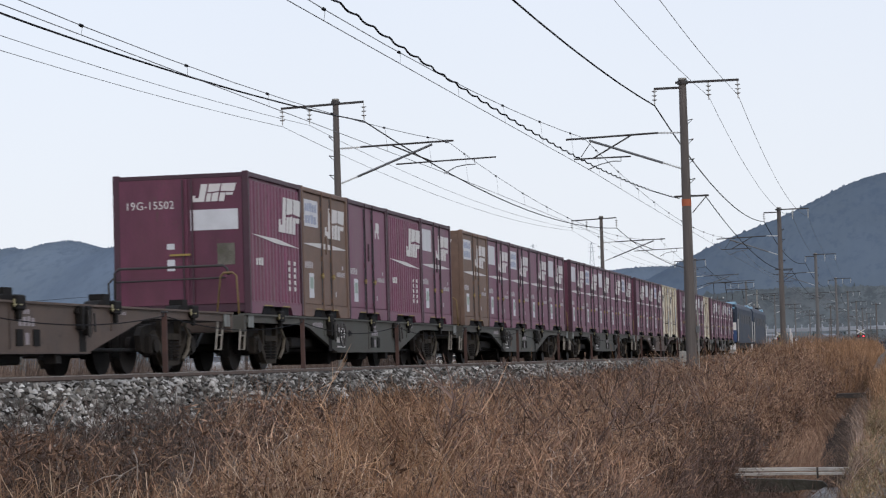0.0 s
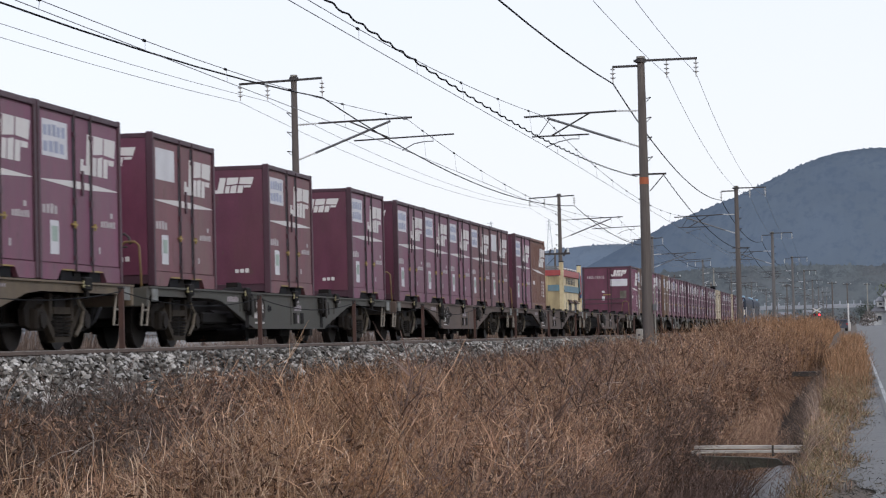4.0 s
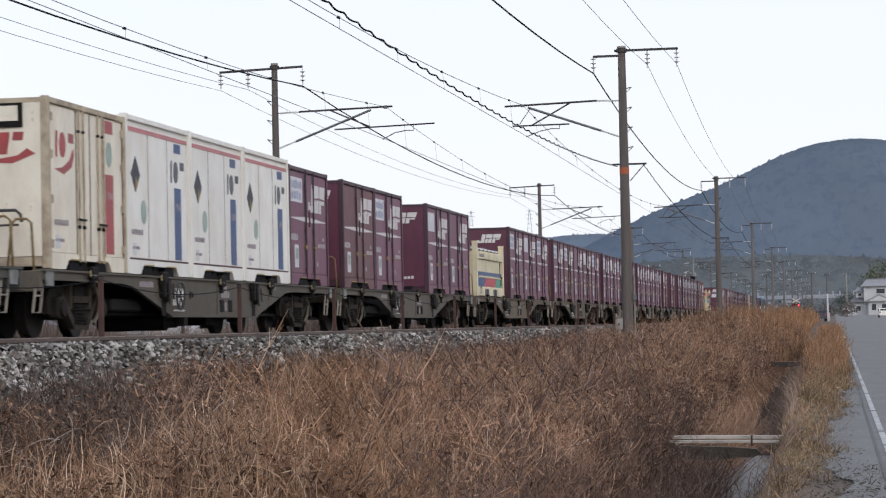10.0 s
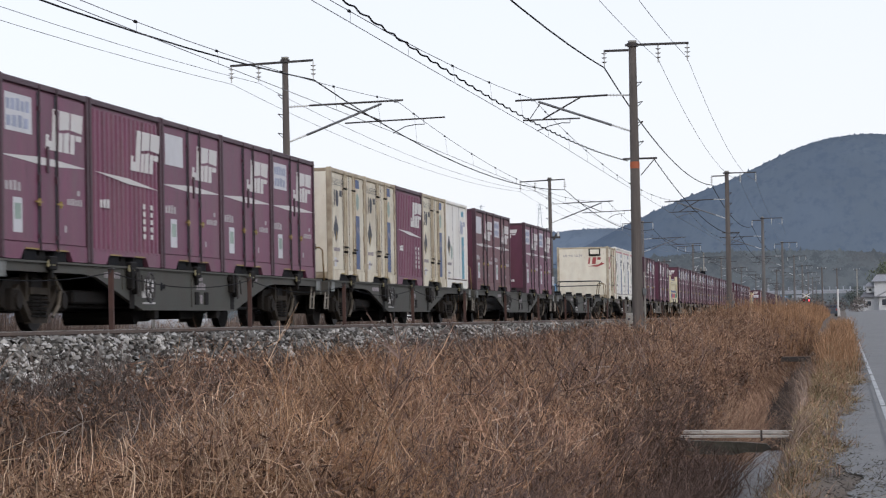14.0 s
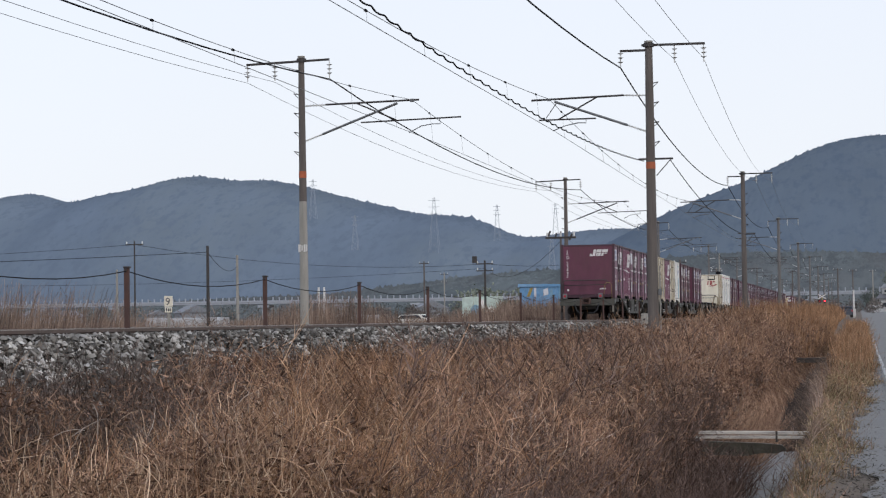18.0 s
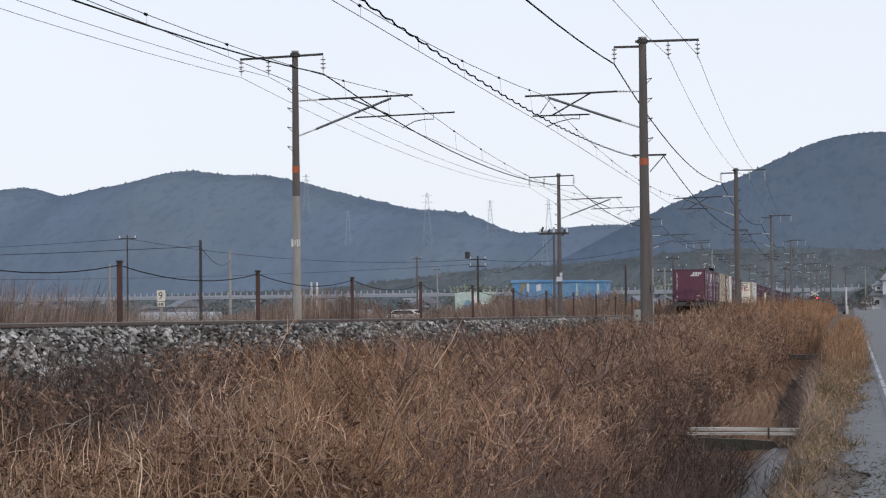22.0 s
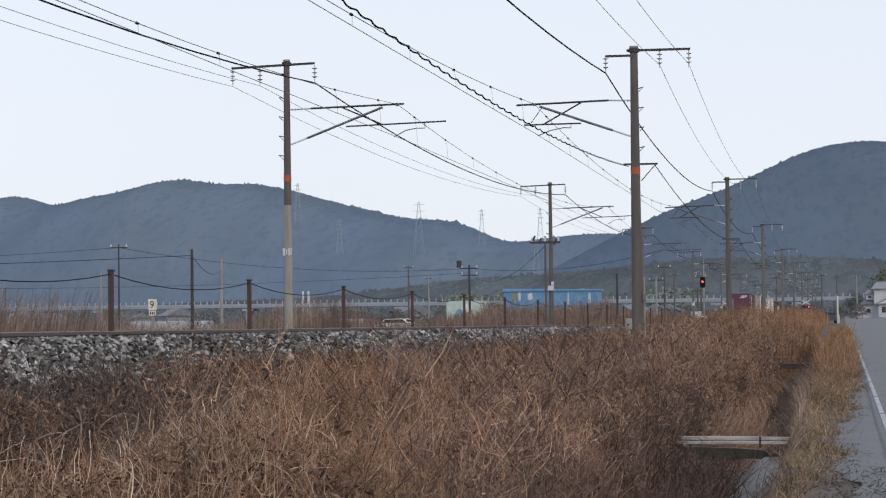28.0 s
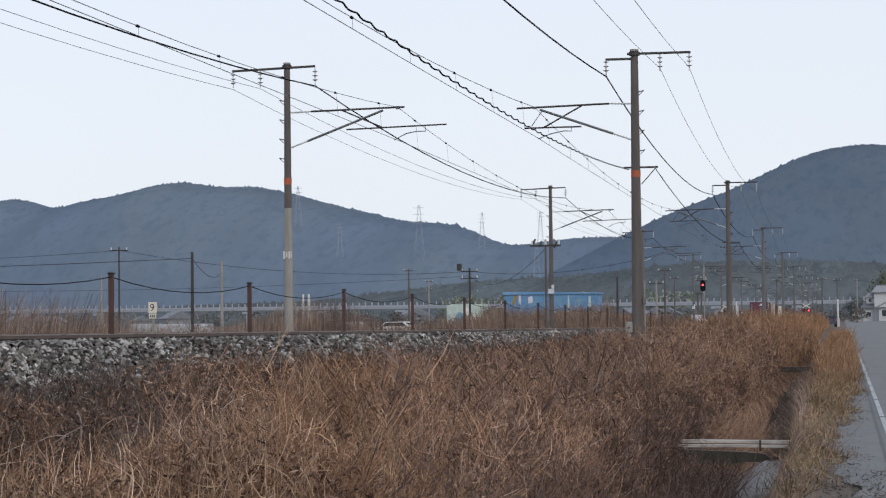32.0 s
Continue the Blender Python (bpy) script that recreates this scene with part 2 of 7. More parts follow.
    "rubber": surface("black_hose_rubber", (0.02, 0.02, 0.022), 0.7),
    "steel": surface("galvanised_steel", (0.16, 0.165, 0.17), 0.55, metal=0.4, dirt=(0.10, 0.075, 0.06), amount=0.4, dirt_scale=4),
    "dark_steel": surface("dark_weathered_steel", (0.05, 0.047, 0.046), 0.6, metal=0.3, dirt=RUST, amount=0.4, dirt_scale=5),
    "rust": surface("rusty_steel", (0.085, 0.043, 0.034), 0.8, dirt=(0.035, 0.025, 0.025), amount=0.5, dirt_scale=5),
    "rail_head": surface("polished_rail_head", (0.34, 0.30, 0.27), 0.3, metal=0.9),
    "rail_side": surface("rusty_rail", (0.105, 0.072, 0.056), 0.75, dirt=(0.05, 0.035, 0.03), amount=0.5, dirt_scale=2),
    "sleeper": surface("weathered_concrete_sleeper", (0.25, 0.23, 0.20), 0.85, dirt=(0.13, 0.09, 0.07), amount=0.6, each=0.15),
    # bed is near black: shade of the gaps between stones, put into colour
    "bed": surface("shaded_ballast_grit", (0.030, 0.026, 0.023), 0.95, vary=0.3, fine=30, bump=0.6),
    "pole_brown": surface("brown_weathered_pole", (0.118, 0.100, 0.090), 0.85, dirt=(0.07, 0.06, 0.055), amount=0.5, stretch=(3, 3, 0.4)),
    # masts far down the line: pole colour paled to stand for haze
    "pole_haze": surface("far_weathered_pole", (0.150, 0.142, 0.138), 0.9, dirt=(0.10, 0.09, 0.085), amount=0.5, stretch=(3, 3, 0.4)),
    "pole_grey": surface("grey_concrete_pole", (0.30, 0.285, 0.255), 0.85, dirt=(0.2, 0.18, 0.15), amount=0.4, stretch=(3, 3, 0.4)),
    "orange": surface("orange_band_paint", (0.42, 0.10, 0.035), 0.6, dirt=(0.2, 0.08, 0.05), amount=0.4),
    "wire": surface("oxidised_wire", (0.13, 0.133, 0.138), 0.6, metal=0.2),
    "cable": surface("black_cable", (0.012, 0.012, 0.014), 0.8, spec=0.1),
    "porcelain": surface("glazed_insulator", (0.64, 0.64, 0.62), 0.25, dirt=(0.25, 0.22, 0.2), amount=0.3),
    "asphalt": surface("worn_asphalt", (0.148, 0.145, 0.140), 0.9, vary=0.16, scale=0.8, fine=60, dirt=(0.185, 0.175, 0.16), amount=0.6, dirt_scale=0.5, bump=0.3, chips=(0.085, 0.08, 0.074), chip_scale=2.5, chip_from=0.56),
    "road_line": surface("worn_white_road_paint", (0.42, 0.42, 0.41), 0.8, vary=0.3, dirt=(0.16, 0.16, 0.16), amount=1.0, dirt_scale=4),
    "soil": surface("dead_grass_soil", (0.085, 0.06, 0.043), 0.95, vary=0.3, scale=0.8, fine=9, dirt=(0.13, 0.095, 0.06), amount=0.6, dirt_scale=0.3, bump=0.6),
    "mud": surface("wet_ditch_mud", (0.048, 0.037, 0.031), 1.0, vary=0.4, scale=2, fine=14, dirt=(0.07, 0.052, 0.042), amount=0.7, bump=0.5, spec=0.0),
    "board": surface("bleached_timber", (0.50, 0.46, 0.41), 0.85, vary=0.3, scale=4, dirt=(0.13, 0.11, 0.09), amount=0.9, dirt_scale=6, stretch=(0.5, 4, 4), bump=0.5),
    "dark_board": surface("dark_wet_timber", (0.045, 0.035, 0.03), 0.8),
    "concrete": surface("mossy_concrete", (0.135, 0.122, 0.102), 0.95, vary=0.4, scale=3, fine=30, dirt=(0.085, 0.085, 0.055), amount=0.9, dirt_scale=5, bump=0.6),
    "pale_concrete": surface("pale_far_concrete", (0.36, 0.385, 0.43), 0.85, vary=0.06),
    "shed_blue": surface("faded_blue_sheet", (0.12, 0.27, 0.46), 0.6, dirt=(0.30, 0.42, 0.52), amount=0.5, dirt_scale=0.5),
    "tarp": surface("pale_green_sheet", (0.46, 0.56, 0.50), 0.6, dirt=(0.5, 0.5, 0.45), amount=0.5, dirt_scale=0.8),
    "roof_pale": surface("pale_grey_roof_tiles", (0.24, 0.24, 0.25), 0.75, fine=6, vary=0.2),
    "roof_grey": surface("grey_roof_tiles", (0.13, 0.13, 0.14), 0.7),
    "plaster": surface("pale_plaster", (0.52, 0.52, 0.52), 0.85, vary=0.06),
    "glass_dark": surface("dark_window_glass", (0.03, 0.035, 0.045), 0.12, vary=0.05),
    "signal_red": glow("signal_red_light", (1.0, 0.05, 0.06), 3.5),
    "tail_red": surface("red_lamp_lens", (0.36, 0.03, 0.04), 0.3),
}



# ---- mesh helpers ----
class Geo:
    """Collects vertices and faces of one mesh."""

    def __init__(self):
        self.v, self.f = [], []

    def quad(self, *pts):
        k = len(self.v)
        self.v += [tuple(p) for p in pts]
        self.f.append(tuple(range(k, k + len(pts))))
        return self

    def box(self, x0, x1, y0, y1, z0, z1, c=0.0):
        """A box; c: width of the worn chamfer along its upright and long edges."""
        if c <= 0:
            k = len(self.v)
            self.v += [(x, y, z) for z in (z0, z1) for x, y in ((x0, y0), (x1, y0), (x1, y1), (x0, y1))]
            self.f += [tuple(k + i for i in q) for q in ((0, 3, 2, 1), (4, 5, 6, 7), (0, 1, 5, 4), (1, 2, 6, 5), (2, 3, 7, 6), (3, 0, 4, 7))]
            return self
        k = len(self.v)
        for z, e in ((z0, c), (z0 + c, 0), (z1 - c, 0), (z1, c)):
            a, b, p, q = x0 + e, x1 - e, y0 + e, y1 - e
            g = c if e == 0 else c * 0.3
            self.v += [(a + g, p, z), (b - g, p, z), (b, p + g, z), (b, q - g, z), (b - g, q, z), (a + g, q, z), (a, q - g, z), (a, p + g, z)]
        for r in range(3):
            for i in range(8):
                j = (i + 1) % 8
                self.f.append((k + r * 8 + i, k + r * 8 + j, k + r * 8 + 8 + j, k + r * 8 + 8 + i))
        self.f += [tuple(k + 7 - i for i in range(8)), tuple(k + 24 + i for i in range(8))]
        return self

    def tube(self, p, q, r, n=8, r2=None, caps=True):
        p, q = Vector(p), Vector(q)
        d = (q - p).normalized()
        s = d.orthogonal().normalized()
        u = d.cross(s)
        k = len(self.v)
        for o, rad in ((p, r), (q, r if r2 is None else r2)):
            self.v += [tuple(o + (s * math.cos(2 * math.pi * i / n) + u * math.sin(2 * math.pi * i / n)) * rad) for i in range(n)]
        for i in range(n):
            j = (i + 1) % n
            self.f.append((k + i, k + j, k + n + j, k + n + i))
        if caps:
            self.f += [tuple(k + n - 1 - i for i in range(n)), tuple(k + n + i for i in range(n))]
        return self

    def path(self, pts, r, n=6):
        """A bent rod through pts, one skin."""
        pts = [Vector(p) for p in pts]
        k = len(self.v)
        s = None
        for i, p in enumerate(pts):
            d = (pts[min(i + 1, len(pts) - 1)] - pts[max(i - 1, 0)]).normalized()
            s = d.orthogonal().normalized() if s is None else (s - d * s.dot(d)).normalized()
            u = d.cross(s)
            self.v += [tuple(p + (s * math.cos(2 * math.pi * j / n) + u * math.sin(2 * math.pi * j / n)) * r) for j in range(n)]
        for i in range(len(pts) - 1):
            for j in range(n):
                e = (j + 1) % n
                self.f.append((k + i * n + j, k + i * n + e, k + i * n + n + e, k + i * n + n + j))
        self.f += [tuple(k + n - 1 - j for j in range(n)), tuple(k + (len(pts) - 1) * n + j for j in range(n))]
        return self

    def prism(self, poly, put, a, b):
        """poly, a closed outline of (u, v); put(u, v, w) gives the place; from w = a to w = b."""
        k, n = len(self.v), len(poly)
        self.v += [put(u, v, a) for u, v in poly] + [put(u, v, b) for u, v in poly]
        self.f += [tuple(k + n - 1 - i for i in range(n)), tuple(k + n + i for i in range(n))]
        for i in range(n):
            j = (i + 1) % n
            self.f.append((k + i, k + j, k + n + j, k + n + i))
        return self

    def mesh(self, name, smooth=False):
        me = bpy.data.meshes.new(name)
        me.from_pydata(self.v, [], self.f)
        bm = bmesh.new()
        bm.from_mesh(me)
        bmesh.ops.recalc_face_normals(bm, faces=bm.faces)
        bm.to_mesh(me)
        bm.free()
        if smooth:
            me.shade_smooth()
        return me


def part(name, geo, material, parent, label="", smooth=False):
    ob = new(name, geo if isinstance(geo, bpy.types.Mesh) else geo.mesh(name, smooth))
    if not ob.data.materials:
        ob.data.materials.append(M[material] if isinstance(material, str) else material)
    ob.parent = parent
    if label:
        tagged(ob, label)
    return ob


def again(ob, at, parent=None, name=""):
    """Another piece on the same mesh."""
    o = new(name or ob.name.split(".")[0], ob.data)
    o.matrix_basis = at
    o.parent = parent if parent is not None else ob.parent
    return o


def thing(name, at, label, category, group=""):
    ob = new(name)
    ob.matrix_basis = at
    return tagged(ob, label, category, group)


def solid(name, geo, material, label="", category="", group="", kind="", smooth=False, at=None):
    ob = part(name, geo, material, None, smooth=smooth)
    if at is not None:
        ob.matrix_basis = at
    return tagged(ob, label, category, group, kind)


def arrays(name, verts, faces, material, smooth=False):
    """One large mesh out of numpy arrays; faces all with the same number of corners."""
    me = bpy.data.meshes.new(name)
    n, k = faces.shape
    me.vertices.add(len(verts))
    me.vertices.foreach_set("co", np.ascontiguousarray(verts, dtype=np.float32).ravel())
    me.loops.add(n * k)
    me.loops.foreach_set("vertex_index", np.ascontiguousarray(faces, dtype=np.int32).ravel())
    me.polygons.add(n)
    me.polygons.foreach_set("loop_start", np.arange(0, n * k, k, dtype=np.int32))
    me.update(calc_edges=True)
    if smooth:
        me.shade_smooth()
    me.materials.append(M[material] if isinstance(material, str) else material)
    return new(name, me)


def writing(text, size, material, parent, at, name="lettering"):
    """Raised letters out of Blender's own font, as a mesh."""
    cu = bpy.data.curves.new(name, "FONT")
    cu.body, cu.size, cu.align_x, cu.resolution_u = text, size, "LEFT", 2
    tmp = bpy.data.objects.new(name, cu)
    scene.collection.objects.link(tmp)
    me = bpy.data.meshes.new_from_object(tmp.evaluated_get(bpy.context.evaluated_depsgraph_get()))
    bpy.data.objects.remove(tmp)
    me.materials.clear()
    ob = part(name, me, material, parent)
    ob.matrix_basis = at
    return ob


# ---- ground, embankment, ditch and road ----
def smooth_step(a, b, x):
    s = np.clip((x - a) / (b - a), 0, 1)
    return s * s * (3 - 2 * s)


def rise(y):
    """The land rises gently away from the viewer."""
    return 0.0045 * np.clip(y, -100, 640)


def land(x, y):
    x, y = np.asarray(x, float), np.asarray(y, float)
    z = rise(y)
    bank = smooth_step(-4.6, -6.7, x) * (1 - smooth_step(-15.2, -18.5, x))
    top = RZ - 0.62
    z = np.where(z < top, z + (top - z) * bank, z)
    z = z - 0.25 * smooth_step(-18, -30, x) * (1 - smooth_step(150, 400, y))
    ditch = smooth_step(-2.35, -1.95, x) * (1 - smooth_step(-1.02, -0.62, x))
    z = z - 0.75 * ditch * (1 - smooth_step(150, 220, y))
    z = z + 0.06 * smooth_step(-0.8, -0.5, x) * (1 - smooth_step(-0.4, 0.0, x)) * (1 - smooth_step(150, 220, y))
    return z


def sheet(xs, ys, height):
    gx, gy = np.meshgrid(xs, ys)
    v = np.stack([gx, gy, height(gx, gy)], -1).reshape(-1, 3)
    nx, ny = len(xs), len(ys)
    i = (np.arange(ny - 1)[:, None] * nx + np.arange(nx - 1)[None]).ravel()
    return v, np.stack([i, i + 1, i + nx + 1, i + nx], -1)


def graded(a, b, near, n):
    """Steps that widen away from the stretch near."""
    return np.sort(np.concatenate([np.linspace(near[0], near[1], n), near[1] + (b - near[1]) * np.linspace(0, 1, 26)[1:] ** 3,
                                   near[0] + (a - near[0]) * np.linspace(0, 1, 26)[1:] ** 3]))


rough = np.random.default_rng(3)
gx_ = graded(-4000, 4000, (-20.0, 2.0), 150)
gy_ = graded(-300, 4600, (8.0, 120.0), 260)
gv, gf = sheet(gx_, gy_, land)
near = (np.abs(gv[:, 0] + 9) < 14) & (gv[:, 0] < -0.3)
gv[:, 2] += np.where(near, rough.normal(0, 0.025, len(gv)), 0)
ground = arrays("ground", gv, gf, "soil", smooth=True)
tagged(ground, "bare brown soil under dead winter grass", "ground", kind="structure")

ry = np.concatenate([np.linspace(-40, 12, 20), np.linspace(13, 120, 430), np.linspace(121, 150, 30), np.linspace(155, 640, 60)])
left_edge = -0.20 + 0.50 * smooth_step(17, 58, ry) + 0.36 * (1 - smooth_step(20.5, 25, ry)) + 0.08 * np.sin(ry * 0.55) + 0.07 * np.sin(ry * 1.45 + 1) + 0.04 * np.sin(ry * 4.1) + rough.normal(0, 0.035, len(ry))
right_edge = 5.2 + np.clip(ry - 170, 0, 300) * 0.05
across = np.linspace(0, 1, 9)
rv = np.stack([left_edge[:, None] + (right_edge - left_edge)[:, None] * across, np.repeat(ry[:, None], 9, 1),
               (rise(ry) + 0.015)[:, None] + 0.03 * np.sin(across * np.pi)[None]], -1).reshape(-1, 3)
ri = (np.arange(len(ry) - 1)[:, None] * 9 + np.arange(8)[None]).ravel()
road = arrays("road", rv, np.stack([ri, ri + 1, ri + 10, ri + 9], -1), "asphalt", smooth=True)
tagged(road, "narrow worn grey asphalt country road", "road", kind="structure")
line = Geo()
worn = np.random.default_rng(8)
stops = [18.0]
while stops[-1] < 255:
    stops.append(stops[-1] + worn.uniform(0.8, 5.0) * (1 + stops[-1] / 60))
for a, b in ((a, b - worn.uniform(0.05, 0.5)) for a, b in zip(stops, stops[1:])):
    line.quad((0.525, a, rise(a) + 0.034), (0.60, a, rise(a) + 0.034), (0.60, b, rise(b) + 0.034), (0.525, b, rise(b) + 0.034))
tagged(part("road_edge_line", line, "road_line", road), "worn white painted edge line")
seam = Geo()
for a, b in ((16, 60), (60, 110), (110, 170)):
    for x in (0.43,):
        seam.quad((x, a, rise(a) + 0.033), (x + 0.03, a, rise(a) + 0.033), (x + 0.03, b, rise(b) + 0.033), (x, b, rise(b) + 0.033))
part("road_seam", seam, "seam", road, "dark tar seam")
wg = Geo()
for a in range(12, 36, 6):
    wg.quad((-2.2, a, rise(a) - 0.60), (-0.8, a, rise(a) - 0.60), (-0.8, a + 6, rise(a + 6) - 0.60), (-2.2, a + 6, rise(a + 6) - 0.60))
wm, wnn, wll, wp = nodes_of("still_ditch_water")
wp.inputs["Base Color"].default_value, wp.inputs["Roughness"].default_value = (0.040, 0.034, 0.030, 1), 0.34
wp.inputs["Specular IOR Level"].default_value = 0.16
wb, wt = wnn.new("ShaderNodeBump"), wnn.new("ShaderNodeTexNoise")
wt.inputs["Scale"].default_value, wb.inputs["Strength"].default_value, wb.inputs["Distance"].default_value = 14.0, 0.8, 0.02
wll.new(wt.outputs["Fac"], wb.inputs["Height"])
wll.new(wb.outputs[0], wp.inputs["Normal"])
M["water"] = wm
solid("ditch_water", wg, "water", "still dark water lying in the ditch", "water", kind="structure")

mud = Geo()
for a in range(36, 150, 6):
    mud.quad((-2.15, a, rise(a) - 0.57), (-0.92, a, rise(a) - 0.57), (-0.92, a + 6, rise(a + 6) - 0.57), (-2.15, a + 6, rise(a + 6) - 0.57))
solid("ditch_mud", mud, "mud", "dark wet mud in the bed of the ditch", "mud", kind="structure")

# ---- the double track ----
RAIL = [(-0.0635, 0), (0.0635, 0), (0.0635, 0.012), (0.012, 0.03), (0.012, 0.105), (0.0325, 0.118), (0.0325, 0.150), (-0.0325, 0.150),
        (-0.0325, 0.118), (-0.012, 0.105), (-0.012, 0.03), (-0.0635, 0.012)]
for tx, nm in ((FAR_TRACK, "departure"), (NEAR_TRACK, "arrival")):
    track = thing("railway_track", pose(tx, 0, RZ), "rusty rails with bright heads on concrete sleepers in ballast", "track")
    for s in (-1, 1):
        x = s * (1.067 / 2 + 0.0325)
        r = part("rail", Geo().prism(RAIL, lambda u, v, w: (x + u, w, v - 0.15), -40, 620), "rail_side", track, "rusty steel rail")
        part("rail_head", Geo().box(x - 0.028, x + 0.028, -40, 620, -0.001, 0.0025), "rail_head", r, "polished running surface")
    sl = Geo().prism([(-1.0, -0.32), (1.0, -0.32), (1.0, -0.17), (0.75, -0.15), (0.35, -0.155), (0.2, -0.18), (-0.2, -0.18), (-0.35, -0.155), (-0.75, -0.15), (-1.0, -0.17)],
                     lambda u, v, w: (u, w, v), -0.13, 0.13)
    first = None
    for i in range(150):
        at = pose(0, 14 + i * 0.62, 0)
        if first is None:
            first = part("sleeper", sl, "sleeper", track)
            first.matrix_basis = at
        else:
            again(first, at)

# ballast: a shaped bed, and stones lying on it
def bed(x):
    """Height of the ballast surface across both tracks, from the rail heads."""
    x = np.asarray(x, float)
    d = np.minimum(np.abs(x - FAR_TRACK), np.abs(x - NEAR_TRACK))
    top = np.where((x > FAR_TRACK - 1.4) & (x < NEAR_TRACK + 1.45), -0.175 - 0.02 * smooth_step(1.1, 1.9, d), -0.175)
    heap = 0.10 * smooth_step(0.62, 0.95, d) * (1 - smooth_step(1.42, 1.7, d))
    top = top + heap
    right = -0.09 - np.clip(x - (NEAR_TRACK + 1.42), 0, 9) / 1.5
    left = -0.09 - np.clip((FAR_TRACK - 1.4) - x, 0, 9) / 1.55
    return np.minimum(top, np.minimum(right, left))


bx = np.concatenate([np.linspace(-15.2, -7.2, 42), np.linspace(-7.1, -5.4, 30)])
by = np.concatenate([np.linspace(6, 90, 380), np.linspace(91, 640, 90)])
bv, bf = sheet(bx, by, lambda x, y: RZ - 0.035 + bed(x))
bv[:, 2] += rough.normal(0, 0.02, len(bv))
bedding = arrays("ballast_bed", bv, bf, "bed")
tagged(bedding, "ballast bed under the tracks, coloured dark for the shade between stones", "ballast", kind="structure")


def tuft_material(name, a, b, c, rough=0.85):
    """Pieces that differ from one to the next, from a over b to c."""
    m, n, l, p = nodes_of(name)
    geo = n.new("ShaderNodeNewGeometry")
    ramp = n.new("ShaderNodeValToRGB")
    ramp.color_ramp.elements[0].color, ramp.color_ramp.elements[1].color = (*a, 1), (*c, 1)
    e = ramp.color_ramp.elements.new(0.55)
    e.color = (*b, 1)
    l.new(geo.outputs["Random Per Island"], ramp.inputs["Fac"])
    tc, no, mx = n.new("ShaderNodeTexCoord"), n.new("ShaderNodeTexNoise"), n.new("ShaderNodeMixRGB")
    # patchy noise in the colour imitates shaded gaps between tufts
    no.inputs["Scale"].default_value, no.inputs["Detail"].default_value = 0.9, 5.0
    l.new(tc.outputs["Object"], no.inputs["Vector"])
    mr = n.new("ShaderNodeMapRange")
    mr.inputs["From Min"].default_value, mr.inputs["From Max"].default_value = 0.35, 0.65
    mr.inputs["To Min"].default_value, mr.inputs["To Max"].default_value = 0.50, 1.45
    l.new(no.outputs["Fac"], mr.inputs["Value"])
    sc = n.new("ShaderNodeVectorMath")
    sc.operation = "SCALE"
    l.new(ramp.outputs["Color"], sc.inputs[0])
    l.new(mr.outputs[0], sc.inputs["Scale"])
    l.new(sc.outputs[0], p.inputs["Base Color"])
    p.inputs["Roughness"].default_value = rough
    p.inputs["Specular IOR Level"].default_value = 0.15
    return m


M["ballast"] = tuft_material("ballast_stone", (0.030, 0.026, 0.022), (0.145, 0.133, 0.117), (0.44, 0.415, 0.38), 0.9)


def stones(name, count, xr, yr, size, label):
    g = np.random.default_rng(11)
    u = g.random(count)
    y = yr[0] * (yr[1] / yr[0]) ** u
    x = g.uniform(*xr, count)
    z = RZ + bed(x) + g.uniform(-0.015, 0.02, count)
    base = np.array([(1, 0, 0), (-1, 0, 0), (0, 1, 0), (0, -1, 0), (0, 0, 1), (0, 0, -1), (0.65, 0.65, 0.4), (-0.65, -0.6, 0.5)], float)
    tri = np.array([(6, 2, 4), (6, 4, 0), (6, 0, 2), (2, 1, 4), (7, 4, 1), (7, 3, 4), (7, 1, 3), (3, 0, 4)])
    s = g.uniform(size[0], size[1], (count, 1, 1)) * g.uniform(0.6, 1.15, (count, 1, 3))
    p = base[None] * g.uniform(0.7, 1.2, (count, 8, 1)) * s
    a, b = g.uniform(0, 6.28, count), g.normal(0, 0.55, count)
    ca, sa, cb, sb = np.cos(a)[:, None], np.sin(a)[:, None], np.cos(b)[:, None], np.sin(b)[:, None]
    X, Y, Z = p[..., 0], p[..., 1] * cb - p[..., 2] * sb, p[..., 1] * sb + p[..., 2] * cb
    v = np.stack([X * ca - Y * sa + x[:, None], X * sa + Y * ca + y[:, None], Z + z[:, None]], -1).reshape(-1, 3)
    f = (tri[None] + np.arange(count)[:, None, None] * 8).reshape(-1, 3)
    ob = arrays(name, v, f, "ballast")
    return tagged(ob, label, "stones", kind="stuff")


stones("ballast_stones", 46000, (-7.85, -5.75), (13, 105), (0.020, 0.050), "angular grey and pale ballast stones on the track shoulder")
stones("ballast_stones", 9000, (-11.5, -7.85), (16, 90), (0.024, 0.045), "angular grey ballast stones between the rails")


# ---- the freight train ----
CW, CL, CH = 2.45, 3.715, 2.5      # a twelve-foot container
SLOT, PITCH = 3.76, 20.4
MOVING = []                        # (thing, metres ahead of the train's rear, height over the rails)
SX = CW / 2                        # the side that faces the road


def side(u, v, w):
    """On the container's road side: u along, v up, w out of the wall."""
    return (SX + w, u, v)


def end(u, v, w):
    """On the container's rear end: u across, v up."""
    return (u, -w, v)


def mark(geo, put, u0, u1, v0, v1, lean=0.0, w=0.006):
    k = lean * (v1 - v0)
    geo.prism([(u0, v0), (u1, v0), (u1 + k, v1), (u0 + k, v1)], put, w - 0.004, w)
    return geo


def emblem(put, u, v, wd, ht, w=0.012, lean=0.22):
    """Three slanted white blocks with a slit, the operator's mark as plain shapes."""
    g = Geo()
    k = lean * ht
    b = wd / 3.15

    def slant(pts):
